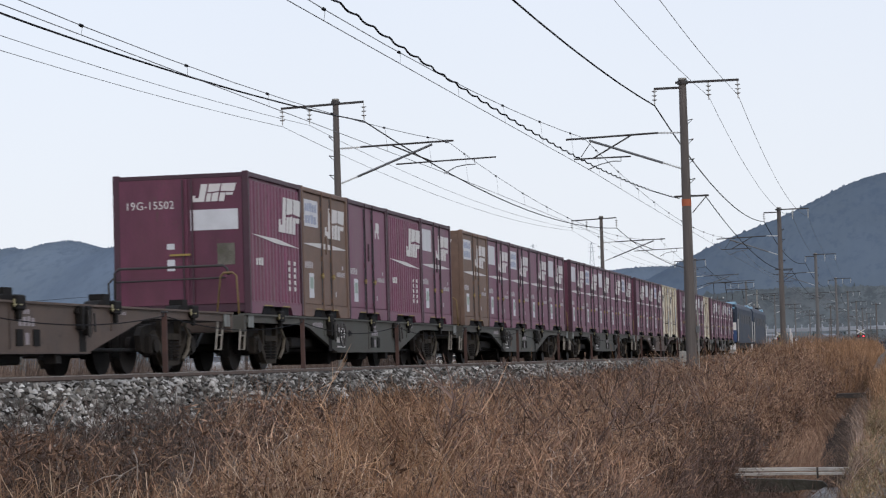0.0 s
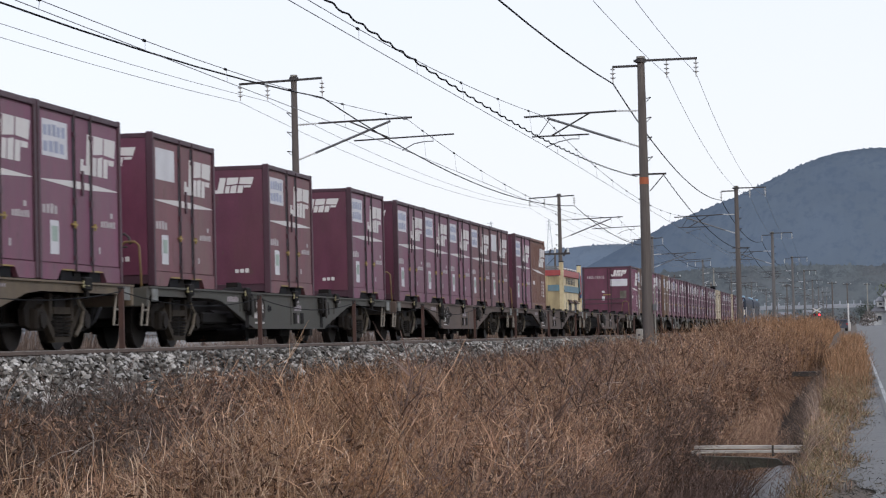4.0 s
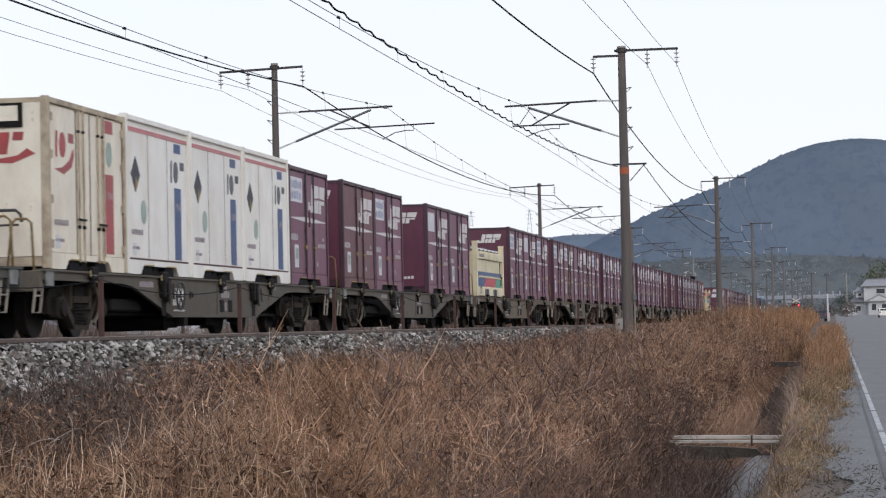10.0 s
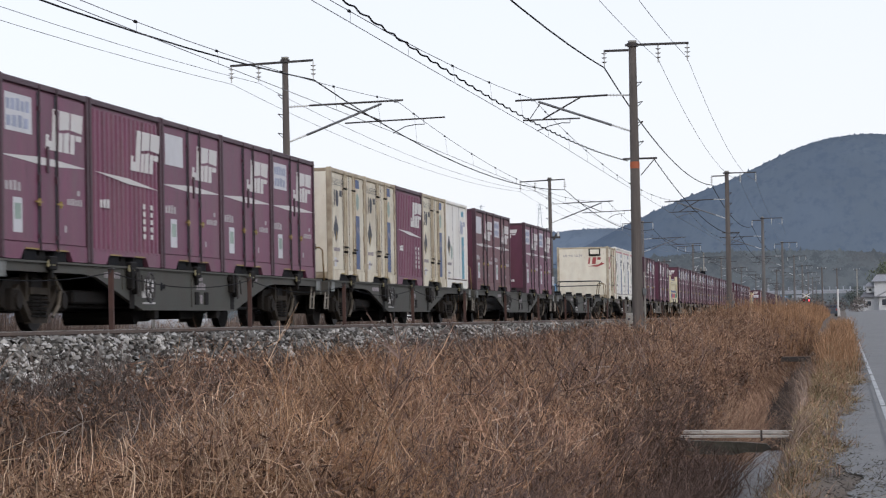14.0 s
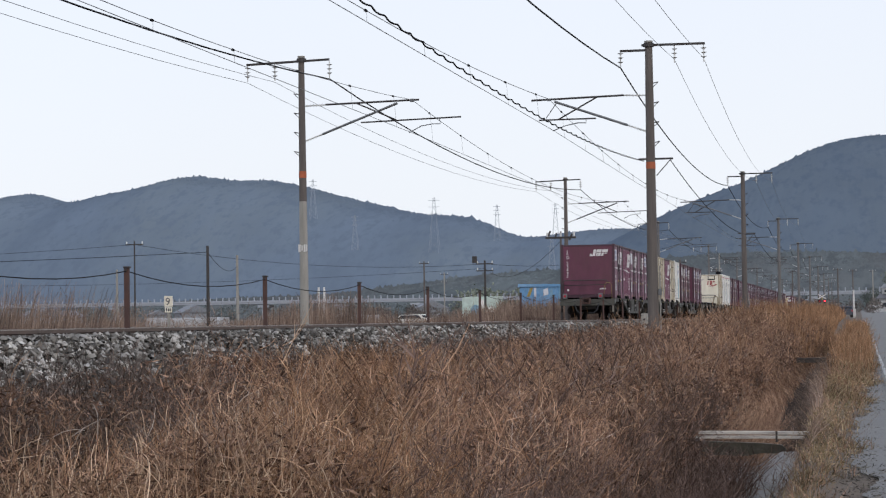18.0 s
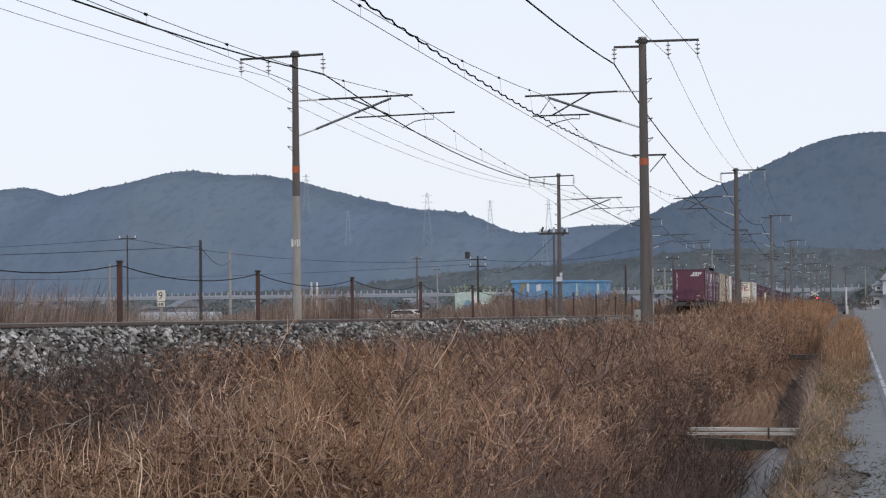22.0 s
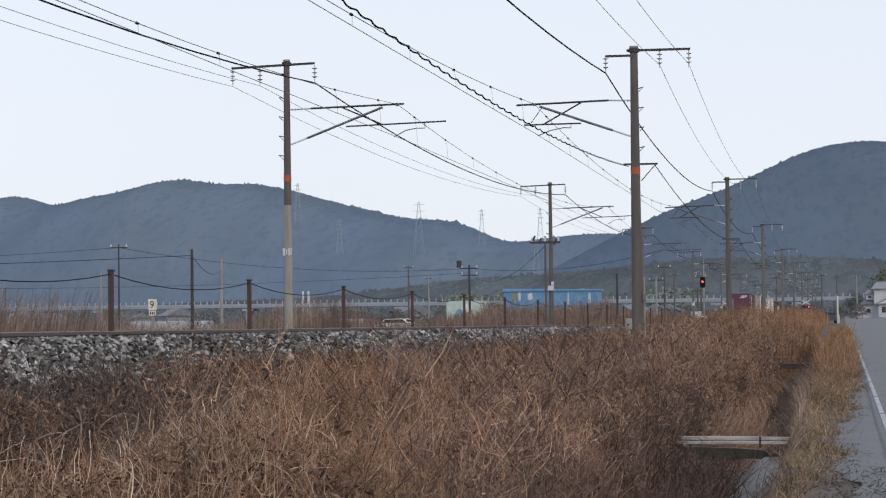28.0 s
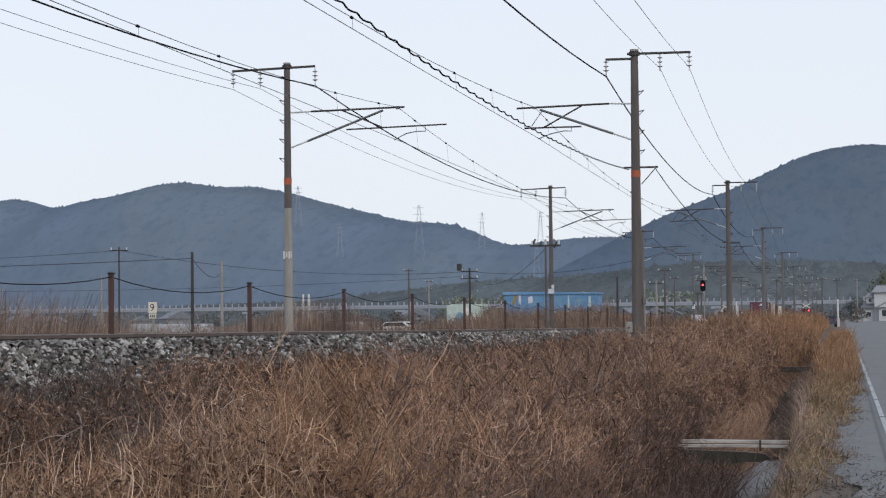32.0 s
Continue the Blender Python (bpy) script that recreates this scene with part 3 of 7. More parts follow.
        g.prism([(u + x * wd + y * k, v + y * ht) for x, y in pts], put, w - 0.004, w)
    slant([(-0.10, 0.0), (0.25, 0.0), (0.25, 1.0), (0.08, 1.0), (0.08, 0.22), (-0.02, 0.22), (0.0, 0.36), (-0.10, 0.36)])
    slant([(0.29, 0.0), (0.41, 0.0), (0.41, 0.46), (0.29, 0.46)])
    slant([(0.29, 0.52), (0.60, 0.58), (0.60, 1.0), (0.29, 1.0)])
    slant([(0.44, 0.0), (0.60, 0.0), (0.60, 0.52), (0.44, 0.46)])
    slant([(0.64, 0.0), (0.78, 0.0), (0.78, 0.48), (0.64, 0.48)])
    slant([(0.64, 0.58), (1.0, 0.54), (1.02, 1.0), (0.64, 1.0)])
    slant([(0.80, 0.34), (0.98, 0.34), (0.99, 0.48), (0.80, 0.48)])
    return g


def bars(put, rows, w=0.008):
    """Writing too small to read: bars of its size. rows: (u0, u1, v, height)."""
    g = Geo()
    for u0, u1, v, ht in rows:
        n = max(1, int((u1 - u0) / (ht * 1.1)))
        for i in range(n):
            a = u0 + (u1 - u0) * i / n
            mark(g, put, a, a + (u1 - u0) / n * 0.72, v, v + ht * (0.85 + 0.15 * ((i * 7) % 3) / 2), w=w)
    return g


def container_frame(box, paint, edge, ch=CH, ribs=False):
    """Shell, posts, rails and feet common to all twelve-foot boxes."""
    body = part("body", Geo().box(-SX + 0.03, SX - 0.03, 0.03, CL - 0.03, 0.14, ch - 0.045), paint, box)
    if ribs:
        n = 15
        for i in range(n):
            a = 0.16 + (CL - 0.32) * (i + 0.5) / n
            for s in (-1, 1):
                x = s * (SX - 0.03)
                part("rib", Geo().prism([(a - 0.070, 0), (a - 0.045, 0.038), (a + 0.045, 0.038), (a + 0.070, 0)], lambda u, v, w, x=x, s=s: (x + s * v, u, w), 0.2, ch - 0.16), paint, body)
    for i in range(5 if ribs else 0):
        y = 0.3 + i * (CL - 0.6) / 4
        part("roof_bow", Geo().box(-SX + 0.1, SX - 0.1, y - 0.06, y + 0.06, ch - 0.045, ch - 0.028), paint, body)
    for s in (-1, 1):
        for y in (0.0, CL - 0.11):
            part("corner_post", Geo().box(s * (SX - 0.04) - 0.06, s * (SX - 0.04) + 0.06, y, y + 0.10, 0.0, ch, 0.012), edge, box)
        part("top_rail", Geo().box(s * (SX - 0.035) - 0.045, s * (SX - 0.035) + 0.05, 0.10, CL - 0.10, ch - 0.10, ch - 0.012, 0.01), edge, box)
        foot = [(0.11, 0.0), (0.76, 0.0), (0.90, 0.14), (2.82, 0.14), (2.96, 0.0), (CL - 0.11, 0.0), (CL - 0.11, 0.23), (0.11, 0.23)]
        part("bottom_rail", Geo().prism(foot, lambda u, v, w: (w, u, v), s * (SX - 0.08), s * SX), paint, box)
    for y in (0.02, CL - 0.10):
        part("end_rail", Geo().box(-SX + 0.1, SX - 0.1, y, y + 0.08, ch - 0.10, ch - 0.02, 0.01), edge, box)
        part("end_sill", Geo().box(-SX + 0.1, SX - 0.1, y, y + 0.08, 0.03, 0.18, 0.01), edge, box)
    for y in (0.98, 2.24):
        # a solid black block replaces the shaded hollow of each pocket
        part("fork_pocket", Geo().box(-SX + 0.02, SX - 0.03, y, y + 0.50, 0.0, 0.135), "cable", box)
        part("pocket_edge", Geo().box(SX - 0.02, SX + 0.008, y - 0.01, y + 0.51, 0.140, 0.160), "yellow", box, "yellow painted fork pocket edge")


def side_doors(box, paint, edge, logo="big", placard="white", wear=True):
    """Two hinged leaves with a narrow middle strip, lock rods and all lettering, on the road side."""
    ws = ((0.13, 1.50), (1.57, 2.24), (2.31, CL - 0.13))
    for a, b in ws:
        part("door_leaf", Geo().box(SX - 0.03, SX - 0.008, a, b, 0.24, CH - 0.13, 0.008), paint, box)
    for y in (1.535, 2.275):
        rod = part("lock_rod", Geo().tube((SX + 0.018, y, 0.12), (SX + 0.018, y, CH - 0.04), 0.015, 8), "maroon_rod" if edge == "maroon_edge" else edge, box)
        part("rod_bracket", Geo().box(SX - 0.02, SX + 0.03, y - 0.05, y + 0.05, 0.3, 0.36).box(SX - 0.02, SX + 0.03, y - 0.05, y + 0.05, 1.1, 1.2)
             .box(SX - 0.02, SX + 0.03, y - 0.05, y + 0.05, 2.1, 2.16), edge, rod)
    part("handle", Geo().box(SX + 0.012, SX + 0.04, 1.36, 1.58, 0.80, 0.825).box(SX + 0.012, SX + 0.04, 1.48, 1.505, 0.76, 0.86), "yellow", box, "small brass coloured lock handle")
    part("handle", Geo().box(SX + 0.012, SX + 0.04, 2.26, 2.46, 0.80, 0.825).box(SX + 0.012, SX + 0.04, 2.38, 2.405, 0.76, 0.86), "yellow", box, "small brass coloured lock handle")
    part("hinge", Geo().box(SX - 0.005, SX + 0.02, 1.86, 1.94, 1.25, 1.62), edge, box)
    # dark strips stand in for the shade in the gaps between door leaves
    for y in (1.535, 2.275):
        part("door_seal", Geo().box(SX - 0.012, SX - 0.003, y - 0.034, y + 0.034, 0.24, CH - 0.13), "ink", box, "near-black strip for the shaded gap between door leaves")
    if logo:
        wd, ht, u, v = (1.42, 0.60, 1.98, 1.58) if logo == "big" else (0.62, 0.34, 2.55, 1.80)
        part("logo", emblem(side, u, v, wd, ht, w=-0.002, lean=0.12), "mark", box, "white slanted operator mark")
        g = Geo()
        for a, b, c, d in ((0.16, 1.50, 0.012, 0.10), (1.57, 2.24, 0.11, 0.10), (2.31, 3.55, 0.095, 0.012)):
            g.prism([(a, 1.40 - c / 2), (b, 1.40 - d / 2), (b, 1.40 + d / 2), (a, 1.40 + c / 2)], side, -0.008, -0.003)
        part("stripe", g, "mark", box, "thin white stripe tapering to both ends")
    if placard:
        p = part("placard", mark(Geo(), side, 0.22, 1.28, 1.74, 2.26, w=-0.003), "placard", box, "faded white placard")
        if placard == "text":
            part("lettering", bars(side, [(0.27, 1.22, 2.03, 0.17), (0.27, 1.18, 1.80, 0.17)], w=0.001), "bluetext", p)
    part("lettering", bars(side, [(0.20, 0.85, 0.93, 0.14), (2.75, 3.45, 0.83, 0.10), (3.2, 3.36, 0.98, 0.09), (2.62, 2.74, 0.42, 0.12)], w=-0.003), "faint", box)
    part("notice", mark(Geo(), side, 0.50, 0.86, 0.36, 0.84, w=-0.003), "placard", box, "faded paper notice panel")
    if wear:
        part("notice_print", mark(Geo(), side, 0.56, 0.80, 0.54, 0.76, w=0.001), "print", box, "faded green print")


def end_wall(box, paint, number="", logo=True):
    part("end_panel", Geo().box(-SX + 0.1, SX - 0.1, 0.004, 0.03, 0.18, CH - 0.1), paint, box)
    if logo:
        part("logo", emblem(end, 0.16, 1.95, 0.72, 0.30, w=0.004, lean=0.22), "mark", box, "white slanted operator mark")
    part("lettering", bars(end, [(-0.98, -0.86, 0.35, 0.10), (0.55, 0.85, 0.40, 0.08)], w=0.003), "mark", box)


def box_doors(name, label, paint="maroon", edge="maroon_edge", logo="big", placard="white", vertical=""):
    box = thing(name, pose(0, 0, 0), label, "freight container", "containers on the train")
    container_frame(box, paint, edge)
    side_doors(box, paint, edge, logo, placard)
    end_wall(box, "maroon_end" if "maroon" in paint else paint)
    for i, ch in enumerate(vertical):
        writing(ch, 0.20, "mark", box, Matrix.Translation((-1.0, 0.0, 2.12 - i * 0.145)) @ pose(0, 0, 0, 90, 0, 0), "number")
    if logo == "":
        g = mark(Geo(), side, 2.66, 2.98, 1.90, 2.12, 0.1, w=-0.003)
        part("logo", mark(g, side, 2.60, 2.68, 1.78, 1.95, w=-0.003).prism([(2.9, 1.78), (3.0, 1.78), (2.86, 1.95), (2.78, 1.95)], side, -0.008, -0.003), "mark", box, "small white railway mark")
    return box


def box_ribbed(label, paint="maroon", edge="maroon_edge", tail=False):
    box = thing("ribbed_container", pose(0, 0, 0), label, "freight container", "containers on the train")
    container_frame(box, paint, edge, ribs=True)
    w = 0.014
    part("logo", emblem(side, 2.15, 1.52, 1.35, 0.66, w=w, lean=0.18), "mark", box, "white slanted operator mark")
    g = Geo()
    g.prism([(0.2, 1.40), (1.9, 1.29), (3.5, 1.27), (1.9, 1.38)], side, w - 0.004, w)
    part("stripe", g, "mark", box, "thin white stripe tapering to both ends")
    part("lettering", bars(side, [(0.45, 0.95, 0.86, 0.14)], w=w), "mark", box)
    g = Geo()
    for u in (2.65, 3.05):
        for i in range(5):
            mark(g, side, u, u + 0.13, 0.45 + i * 0.12, 0.53 + i * 0.12, w=w)
    part("lettering", g, "mark", box)
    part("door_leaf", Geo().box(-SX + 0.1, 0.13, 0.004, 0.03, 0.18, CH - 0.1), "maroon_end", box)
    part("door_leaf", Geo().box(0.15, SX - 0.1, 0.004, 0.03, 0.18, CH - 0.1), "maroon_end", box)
    part("logo", emblem(end, 0.27, 1.98, 0.68, 0.31, w=0.004, lean=0.22), "mark", box, "white slanted operator mark")
    if tail:
        writing("19G-15502", 0.20, "mark", box, pose(-1.02, 0.0, 1.88, 90, 0, 0), "number")
        part("placard", mark(Geo(), end, 0.18, 1.05, 1.48, 1.84, w=0.004), "placard", box, "faded white placard")
        part("notice", mark(Geo(), end, 0.66, 0.98, 0.86, 1.24, w=0.004), "concrete", box, "worn yellowish notice panel")
        part("notice", mark(Geo(), end, -0.26, -0.12, 1.16, 1.26, w=0.004), "placard", box, "small white tag")
        part("notice", mark(Geo(), end, -0.26, -0.12, 0.78, 0.98, w=0.004), "placard", box, "small white tag")
        part("lock_rod", Geo().tube((0.05, -0.02, 0.2), (0.05, -0.02, CH - 0.12), 0.018), edge, box)
        part("lock_rod", Geo().tube((0.22, -0.02, 0.2), (0.22, -0.02, CH - 0.12), 0.018), edge, box)
        part("handle", Geo().box(-0.2, 0.18, -0.04, -0.015, 1.04, 1.075), "yellow", box, "small brass coloured lock handle")
    return box


def box_reefer(label, style):
    """Smooth insulated box; style: red, white, cream or blue livery."""
    cream = style in ("red", "cream")
    paint = "old_cream" if style == "cream" else "cream" if cream else "white"
    box = thing("insulated_container", pose(0, 0, 0), label, "freight container", "containers on the train")
    container_frame(box, paint, "dirty_cream" if cream else "white", 2.58 if style == "white" else CH)
    band = {"red": "red", "white": "blue", "cream": "blue", "blue": "cyan"}[style]
    part("wall_panel", Geo().box(SX - 0.03, SX - 0.012, 0.12, CL - 0.12, 0.24, CH - 0.12, 0.006), paint, box)
    if cream:
        for y in (1.40, 1.62, 2.32, 2.54):
            rod = part("lock_rod", Geo().tube((SX + 0.012, y, 0.12), (SX + 0.012, y, CH - 0.05), 0.017, 6), "dirty_cream", box)
            part("rod_guide", Geo().box(SX - 0.012, SX + 0.03, y - 0.022, y + 0.022, 0.62, 0.67), "grime", rod)
            part("rod_guide", Geo().box(SX - 0.012, SX + 0.03, y - 0.022, y + 0.022, 2.06, 2.10), "grime", rod)
        for u in (0.125, 1.30, 1.95, 2.64, CL - 0.14):
            part("door_seal", mark(Geo(), side, u, u + 0.028, 0.22, CH - 0.12, w=-0.004), "rust", box, "rust-stained door gap")
        for y in (0.10, CL - 0.20):
            for z in (0.30, 0.95, 1.60, 2.15):
                part("hinge", Geo().box(SX - 0.01, SX + 0.02, y, y + 0.10, z, z + 0.12), "dirty_cream", box)
        part("handle", Geo().box(SX + 0.02, SX + 0.045, 1.30, 1.66, 0.74, 0.77), "grime", box, "dark steel lock handle")
        part("handle", Geo().box(SX + 0.02, SX + 0.045, 2.30, 2.66, 0.70, 0.73), "grime", box, "dark steel lock handle")
    else:
        for u in (1.24, 2.36):
            part("panel_seam", mark(Geo(), side, u, u + 0.014, 0.22, CH - 0.12, w=-0.004), "greytext", box)
        part("sill_stain", mark(Geo(), side, 0.12, CL - 0.12, 0.22, 0.262, w=-0.004), "rust", box, "rust stain along the bottom edge")
    u = 2.72 if cream else 2.80
    part("band", mark(Geo(), side, u, u + 0.40, 0.28, 1.52, w=-0.006), band, box, "painted colour band")
    part("band", mark(Geo(), side, u, u + 0.40, 2.12 if not cream else 2.16, 2.28 if not cream else 2.36, w=-0.006), band, box, "painted colour band")
    writing("19A", 0.20, "faint", box, pose(SX - 0.0035, u + 0.03, 1.12, 90, 0, 90), "lettering")
    if style == "white":
        part("top_band", mark(Geo(), side, 0.12, CL - 0.12, 2.31, 2.38, w=-0.004), "pink", box, "faded red line along the top edge")
    eu, ev = (u + 0.2, 1.84) if cream else (0.98, 1.02)
    part("emblem", Geo().prism([(eu + 0.15 * math.cos(i * 0.5236), ev + 0.2 * math.sin(i * 0.5236)) for i in range(12)], side, -0.010, -0.005), "print", box, "round pale green emblem")
    if style != "red":
        dv = 1.14 if style == "cream" else 1.62 if style == "white" else 1.2
        part("diamond", Geo().prism([(0.55, dv + 0.30), (0.80, dv), (0.55, dv - 0.30), (0.30, dv)], side, -0.010, -0.005), "ink", box, "dark diamond sign")
        part("diamond_print", Geo().prism([(0.55, dv - 0.02), (0.66, dv - 0.14), (0.55, dv - 0.27)], side, -0.006, -0.002), "yellow", box)
    k, v = (0.28, 1.64) if cream else (2.48, 1.60)
    tint = "red" if style == "red" else "bluetext" if style == "blue" else "ink" if style == "cream" else "navy"
    g = Geo()
    mark(g, side, k + 0.10, k + 0.18, v, v + 0.38, 0.06, w=-0.0045)
    g.prism([(k + 0.42 + 0.14 * math.cos(i * 0.4488), v + 0.19 + 0.19 * math.sin(i * 0.4488)) for i in range(14)], side, -0.010, -0.005)
    mark(g, side, k + 0.68, k + 0.92, v + 0.24, v + 0.38, 0.06, w=-0.0045)
    part("logo", g, tint, box, "company mark as plain shapes")
    if style == "red":
        part("logo", Geo().prism([(0.35, 1.46), (0.75, 1.40), (1.10, 1.52), (1.22, 1.70), (1.18, 1.80), (1.02, 1.62), (0.7, 1.50)], side, -0.010, -0.004), "red", box, "red swoosh")
    if style == "cream":
        writing("がんばろう日本", 0.185, "ink", box, pose(SX - 0.0035, 0.16, 2.12, 90, 0, 90), "slogan")
    part("lettering", bars(side, [(0.30, 0.95, 0.64, 0.09)], w=-0.005), "greytext", box)
    part("lettering", bars(side, [(0.35, 0.75, 0.40, 0.05)], w=-0.005), "greytext", box)
    part("notice", mark(Geo(), side, 0.36, 0.56, 0.30, 0.50, w=-0.006), "placard", box)
    part("end_panel", Geo().box(-SX + 0.1, SX - 0.1, 0.004, 0.03, 0.18, CH - 0.1), "cream", box)
    if style == "red":
        writing("UR19A-15639", 0.16, "greytext", box, pose(-0.95, 0.002, 2.02, 90, 0, 0), "number")
        part("logo", mark(mark(mark(Geo(), end, 0.25, 0.33, 1.66, 1.98, 0.15, w=0.004), end, 0.44, 0.62, 1.66, 1.98, 0.15, w=0.004), end, 0.70, 0.86, 1.86, 1.98, 0.15, w=0.004)
             .prism([(0.22, 1.56), (0.7, 1.53), (1.05, 1.66), (0.92, 1.74), (0.78, 1.64), (0.5, 1.60)], end, 0.0, 0.004), "red", box, "company mark as red blocks with a swoosh")
        part("cooler_panel", Geo().box(0.30, 0.86, -0.03, 0.01, 2.05, 2.40), "grime", box, "dark framed vent panel")
        part("cooler_panel", Geo().box(0.36, 0.80, -0.036, -0.028, 2.14, 2.36), "cream", box)
    return box


def box_bulk(style):
    """Half-height twenty-foot bulk container between four tall posts; style: red or colours."""
    L, H, post, rail, low = (6.058, 1.58, 1.90, 0.36, 0.36) if style == "red" else (6.058, 1.44, 1.73, 0.30, 0.285)
    base_paint = "bulk_cream" if style == "red" else "pale_yellow"
    lab = "cream half-height bulk container with red top rim and blue band" if style == "red" else "cream half-height bulk container with blue, red and green panels"
    box = thing("bulk_container", pose(0, 0, 0), lab, "freight container", "containers on the train")
    part("body", Geo().box(-SX + 0.07, SX - 0.07, 0.12, L - 0.12, 0.20, H, 0.02), base_paint, box)
    for s in (-1, 1):
        for y in (0.0, L - 0.2):
            part("corner_post", Geo().box(s * (SX - 0.08) - 0.08, s * (SX - 0.08) + 0.08, y, y + 0.2, 0.0, post, 0.015), base_paint, box, "tall cream corner post")
        part("top_rim", Geo().box(s * (SX - 0.06) - 0.05, s * (SX - 0.06) + 0.05, 0.2, L - 0.2, H - 0.24, H + 0.02, 0.02), "red" if style == "red" else base_paint, box)
        part("bottom_rail", Geo().box(s * (SX - 0.06) - 0.05, s * (SX - 0.06) + 0.05, 0.2, L - 0.2, 0.02, rail, 0.02), base_paint, box)
        part("cover_roll", Geo().tube((s * (SX - 0.2), 0.15, H + 0.11), (s * (SX - 0.2), L - 0.15, H + 0.11), 0.034), "placard", box, "pale cover sheet roller")
    for y in (1.7, 3.55):
        # flat near-black panel in place of the unlit pocket opening
        part("fork_pocket", Geo().box(SX - 0.02, SX - 0.004, y, y + 0.85, 0.02, low - 0.04), "ink", box)
        part("pocket_rib", Geo().box(SX - 0.02, SX + 0.004, y + 0.38, y + 0.46, 0.02, low - 0.04), "rust", box)
    for y in (0.72, 0.92):
        part("tag_frame", Geo().box(SX - 0.012, SX - 0.003, y, y + 0.03, 0.10, 0.33), "ink", box)
    for z in (0.10, 0.30):
        part("tag_frame", Geo().box(SX - 0.012, SX - 0.003, 0.75, 0.92, z, z + 0.03), "ink", box)
    part("panel_edge", Geo().box(SX - 0.07, SX - 0.035, 0.2, L - 0.2, 0.745 if style == "red" else 0.61, 0.78 if style == "red" else 0.655, 0.008), base_paint if style != "red" else "bluegrey", box, "raised panel edge")
    part("panel_edge", Geo().box(SX - 0.07, SX - 0.03, 0.2, L - 0.2, low, low + 0.035, 0.008), base_paint, box, "raised panel edge")
    for y in (0.34, L - 0.44):
        part("latch", Geo().tube((SX - 0.06, y, H - 0.78), (SX, y, H - 0.78), 0.03, 10).tube((SX - 0.04, y, H - 0.8), (SX - 0.04, y, 0.40), 0.012, 6), "grime", box, "dark side panel latch")
        part("side_seam", Geo().box(SX - 0.07, SX - 0.046, y - 0.14, y - 0.11, 0.38, H - 0.26), "rust", box, "rust-stained seam")
    for i in range(6):
        y = 0.8 + i * 0.86
        part("hook", Geo().box(SX - 0.21, SX - 0.16, y, y + 0.05, H + 0.02, H + 0.12), "grime", box)
    for s in (-1, 1):
        for y in (0.0, L - 0.2):
            part("post_cap", Geo().box(s * (SX - 0.08) - 0.09, s * (SX - 0.08) + 0.09, y - 0.01, y + 0.21, post, post + 0.03), "grime" if style == "red" else base_paint, box)
    part("cover_bar", Geo().tube((-SX + 0.2, 0.5, H + 0.16), (SX - 0.2, 0.5, H + 0.16), 0.03).tube((-SX + 0.2, 3.0, H + 0.16), (SX - 0.2, 3.0, H + 0.16), 0.03), "steel", box)
    if style == "red":
        for y in (1.62, 3.47):
            part("pocket_hood", Geo().prism([(SX - 0.04, 0.44), (SX - 0.02, 0.46), (SX + 0.10, 0.32), (SX + 0.08, 0.30)], lambda u, v, q: (u, q, v), y, y + 1.01), "rust", box, "rusty sloped hood over the fork pocket")
    for y in (0.02, L - 0.06):
        part("end_wall", Geo().box(-SX + 0.16, SX - 0.16, y, y + 0.05, 0.05, H), "stained_end" if style == "red" else base_paint, box)
    for x in (-0.55, 0.0, 0.55):
        part("end_rib", Geo().box(x - 0.06, x + 0.06, -0.03, 0.02, 0.1, H - 0.05, 0.01), "stained_end" if style == "red" else base_paint, box)
    if style == "red":
        part("band", mark(Geo(), side, 0.2, L - 0.2, 0.78, 1.0, w=-0.05), "bluegrey", box, "light blue painted band")
        part("band", Geo().box(-SX + 0.16, SX - 0.16, -0.004, 0.02, 0.78, 1.02).box(-SX + 0.16, SX - 0.16, -0.004, 0.02, H - 0.22, H), "bluegrey", box)
        part("rim_band", Geo().box(-SX + 0.1, SX - 0.1, -0.035, 0.0, H - 0.2, H + 0.02), "red", box)
        for i in range(6):
            u = 1.4 + i * 0.5
            g = Geo()
            for v in (1.08, 1.17, 1.26):
                mark(g, side, u, u + 0.30, v, v + 0.04, w=-0.05)
            mark(g, side, u + 0.02, u + 0.07, 1.05, 1.31, w=-0.0495)
            mark(g, side, u + 0.22, u + 0.27, 1.05, 1.31, w=-0.0495)
            part("lettering", g, "ink", box, "dark painted writing as bars")
        for i, (x, v) in enumerate(((-0.95, 1.13), (-0.75, 1.13), (-0.45, 1.13), (-0.25, 1.13), (0.12, 1.13), (0.32, 1.13), (-0.95, 1.32), (-0.72, 1.32), (-0.45, 1.32))):
            g = Geo()
            for q in (0.0, 0.06, 0.12):
                mark(g, end, x, x + 0.15, v + q, v + q + 0.03, w=0.006)
            part("lettering", mark(g, end, x + 0.06, x + 0.09, v - 0.01, v + 0.16, w=0.0065), "ink", box, "dark painted writing as bars")
        part("corner_post_paint", Geo().box(SX - 0.16, SX + 0.004, L - 0.21, L + 0.004, 0.72, 1.5), "red", box)
        part("corner_post_paint", Geo().box(SX - 0.16, SX + 0.004, L - 0.21, L + 0.004, 0.56, 0.718), "blue", box)
        part("slant_band", Geo().prism([(L - 0.75, 1.62), (L - 0.55, 1.62), (L - 0.25, 0.78), (L - 0.45, 0.78)], side, -0.05, 0.0035), "bluegrey", box, "light blue slanted stripe")
        part("rust_streak", Geo().prism([(0.205, 0.40), (0.30, 0.40), (0.26, 1.36), (0.205, 1.36)], side, -0.055, -0.047), "rust", box, "rust stain along the post")
    else:
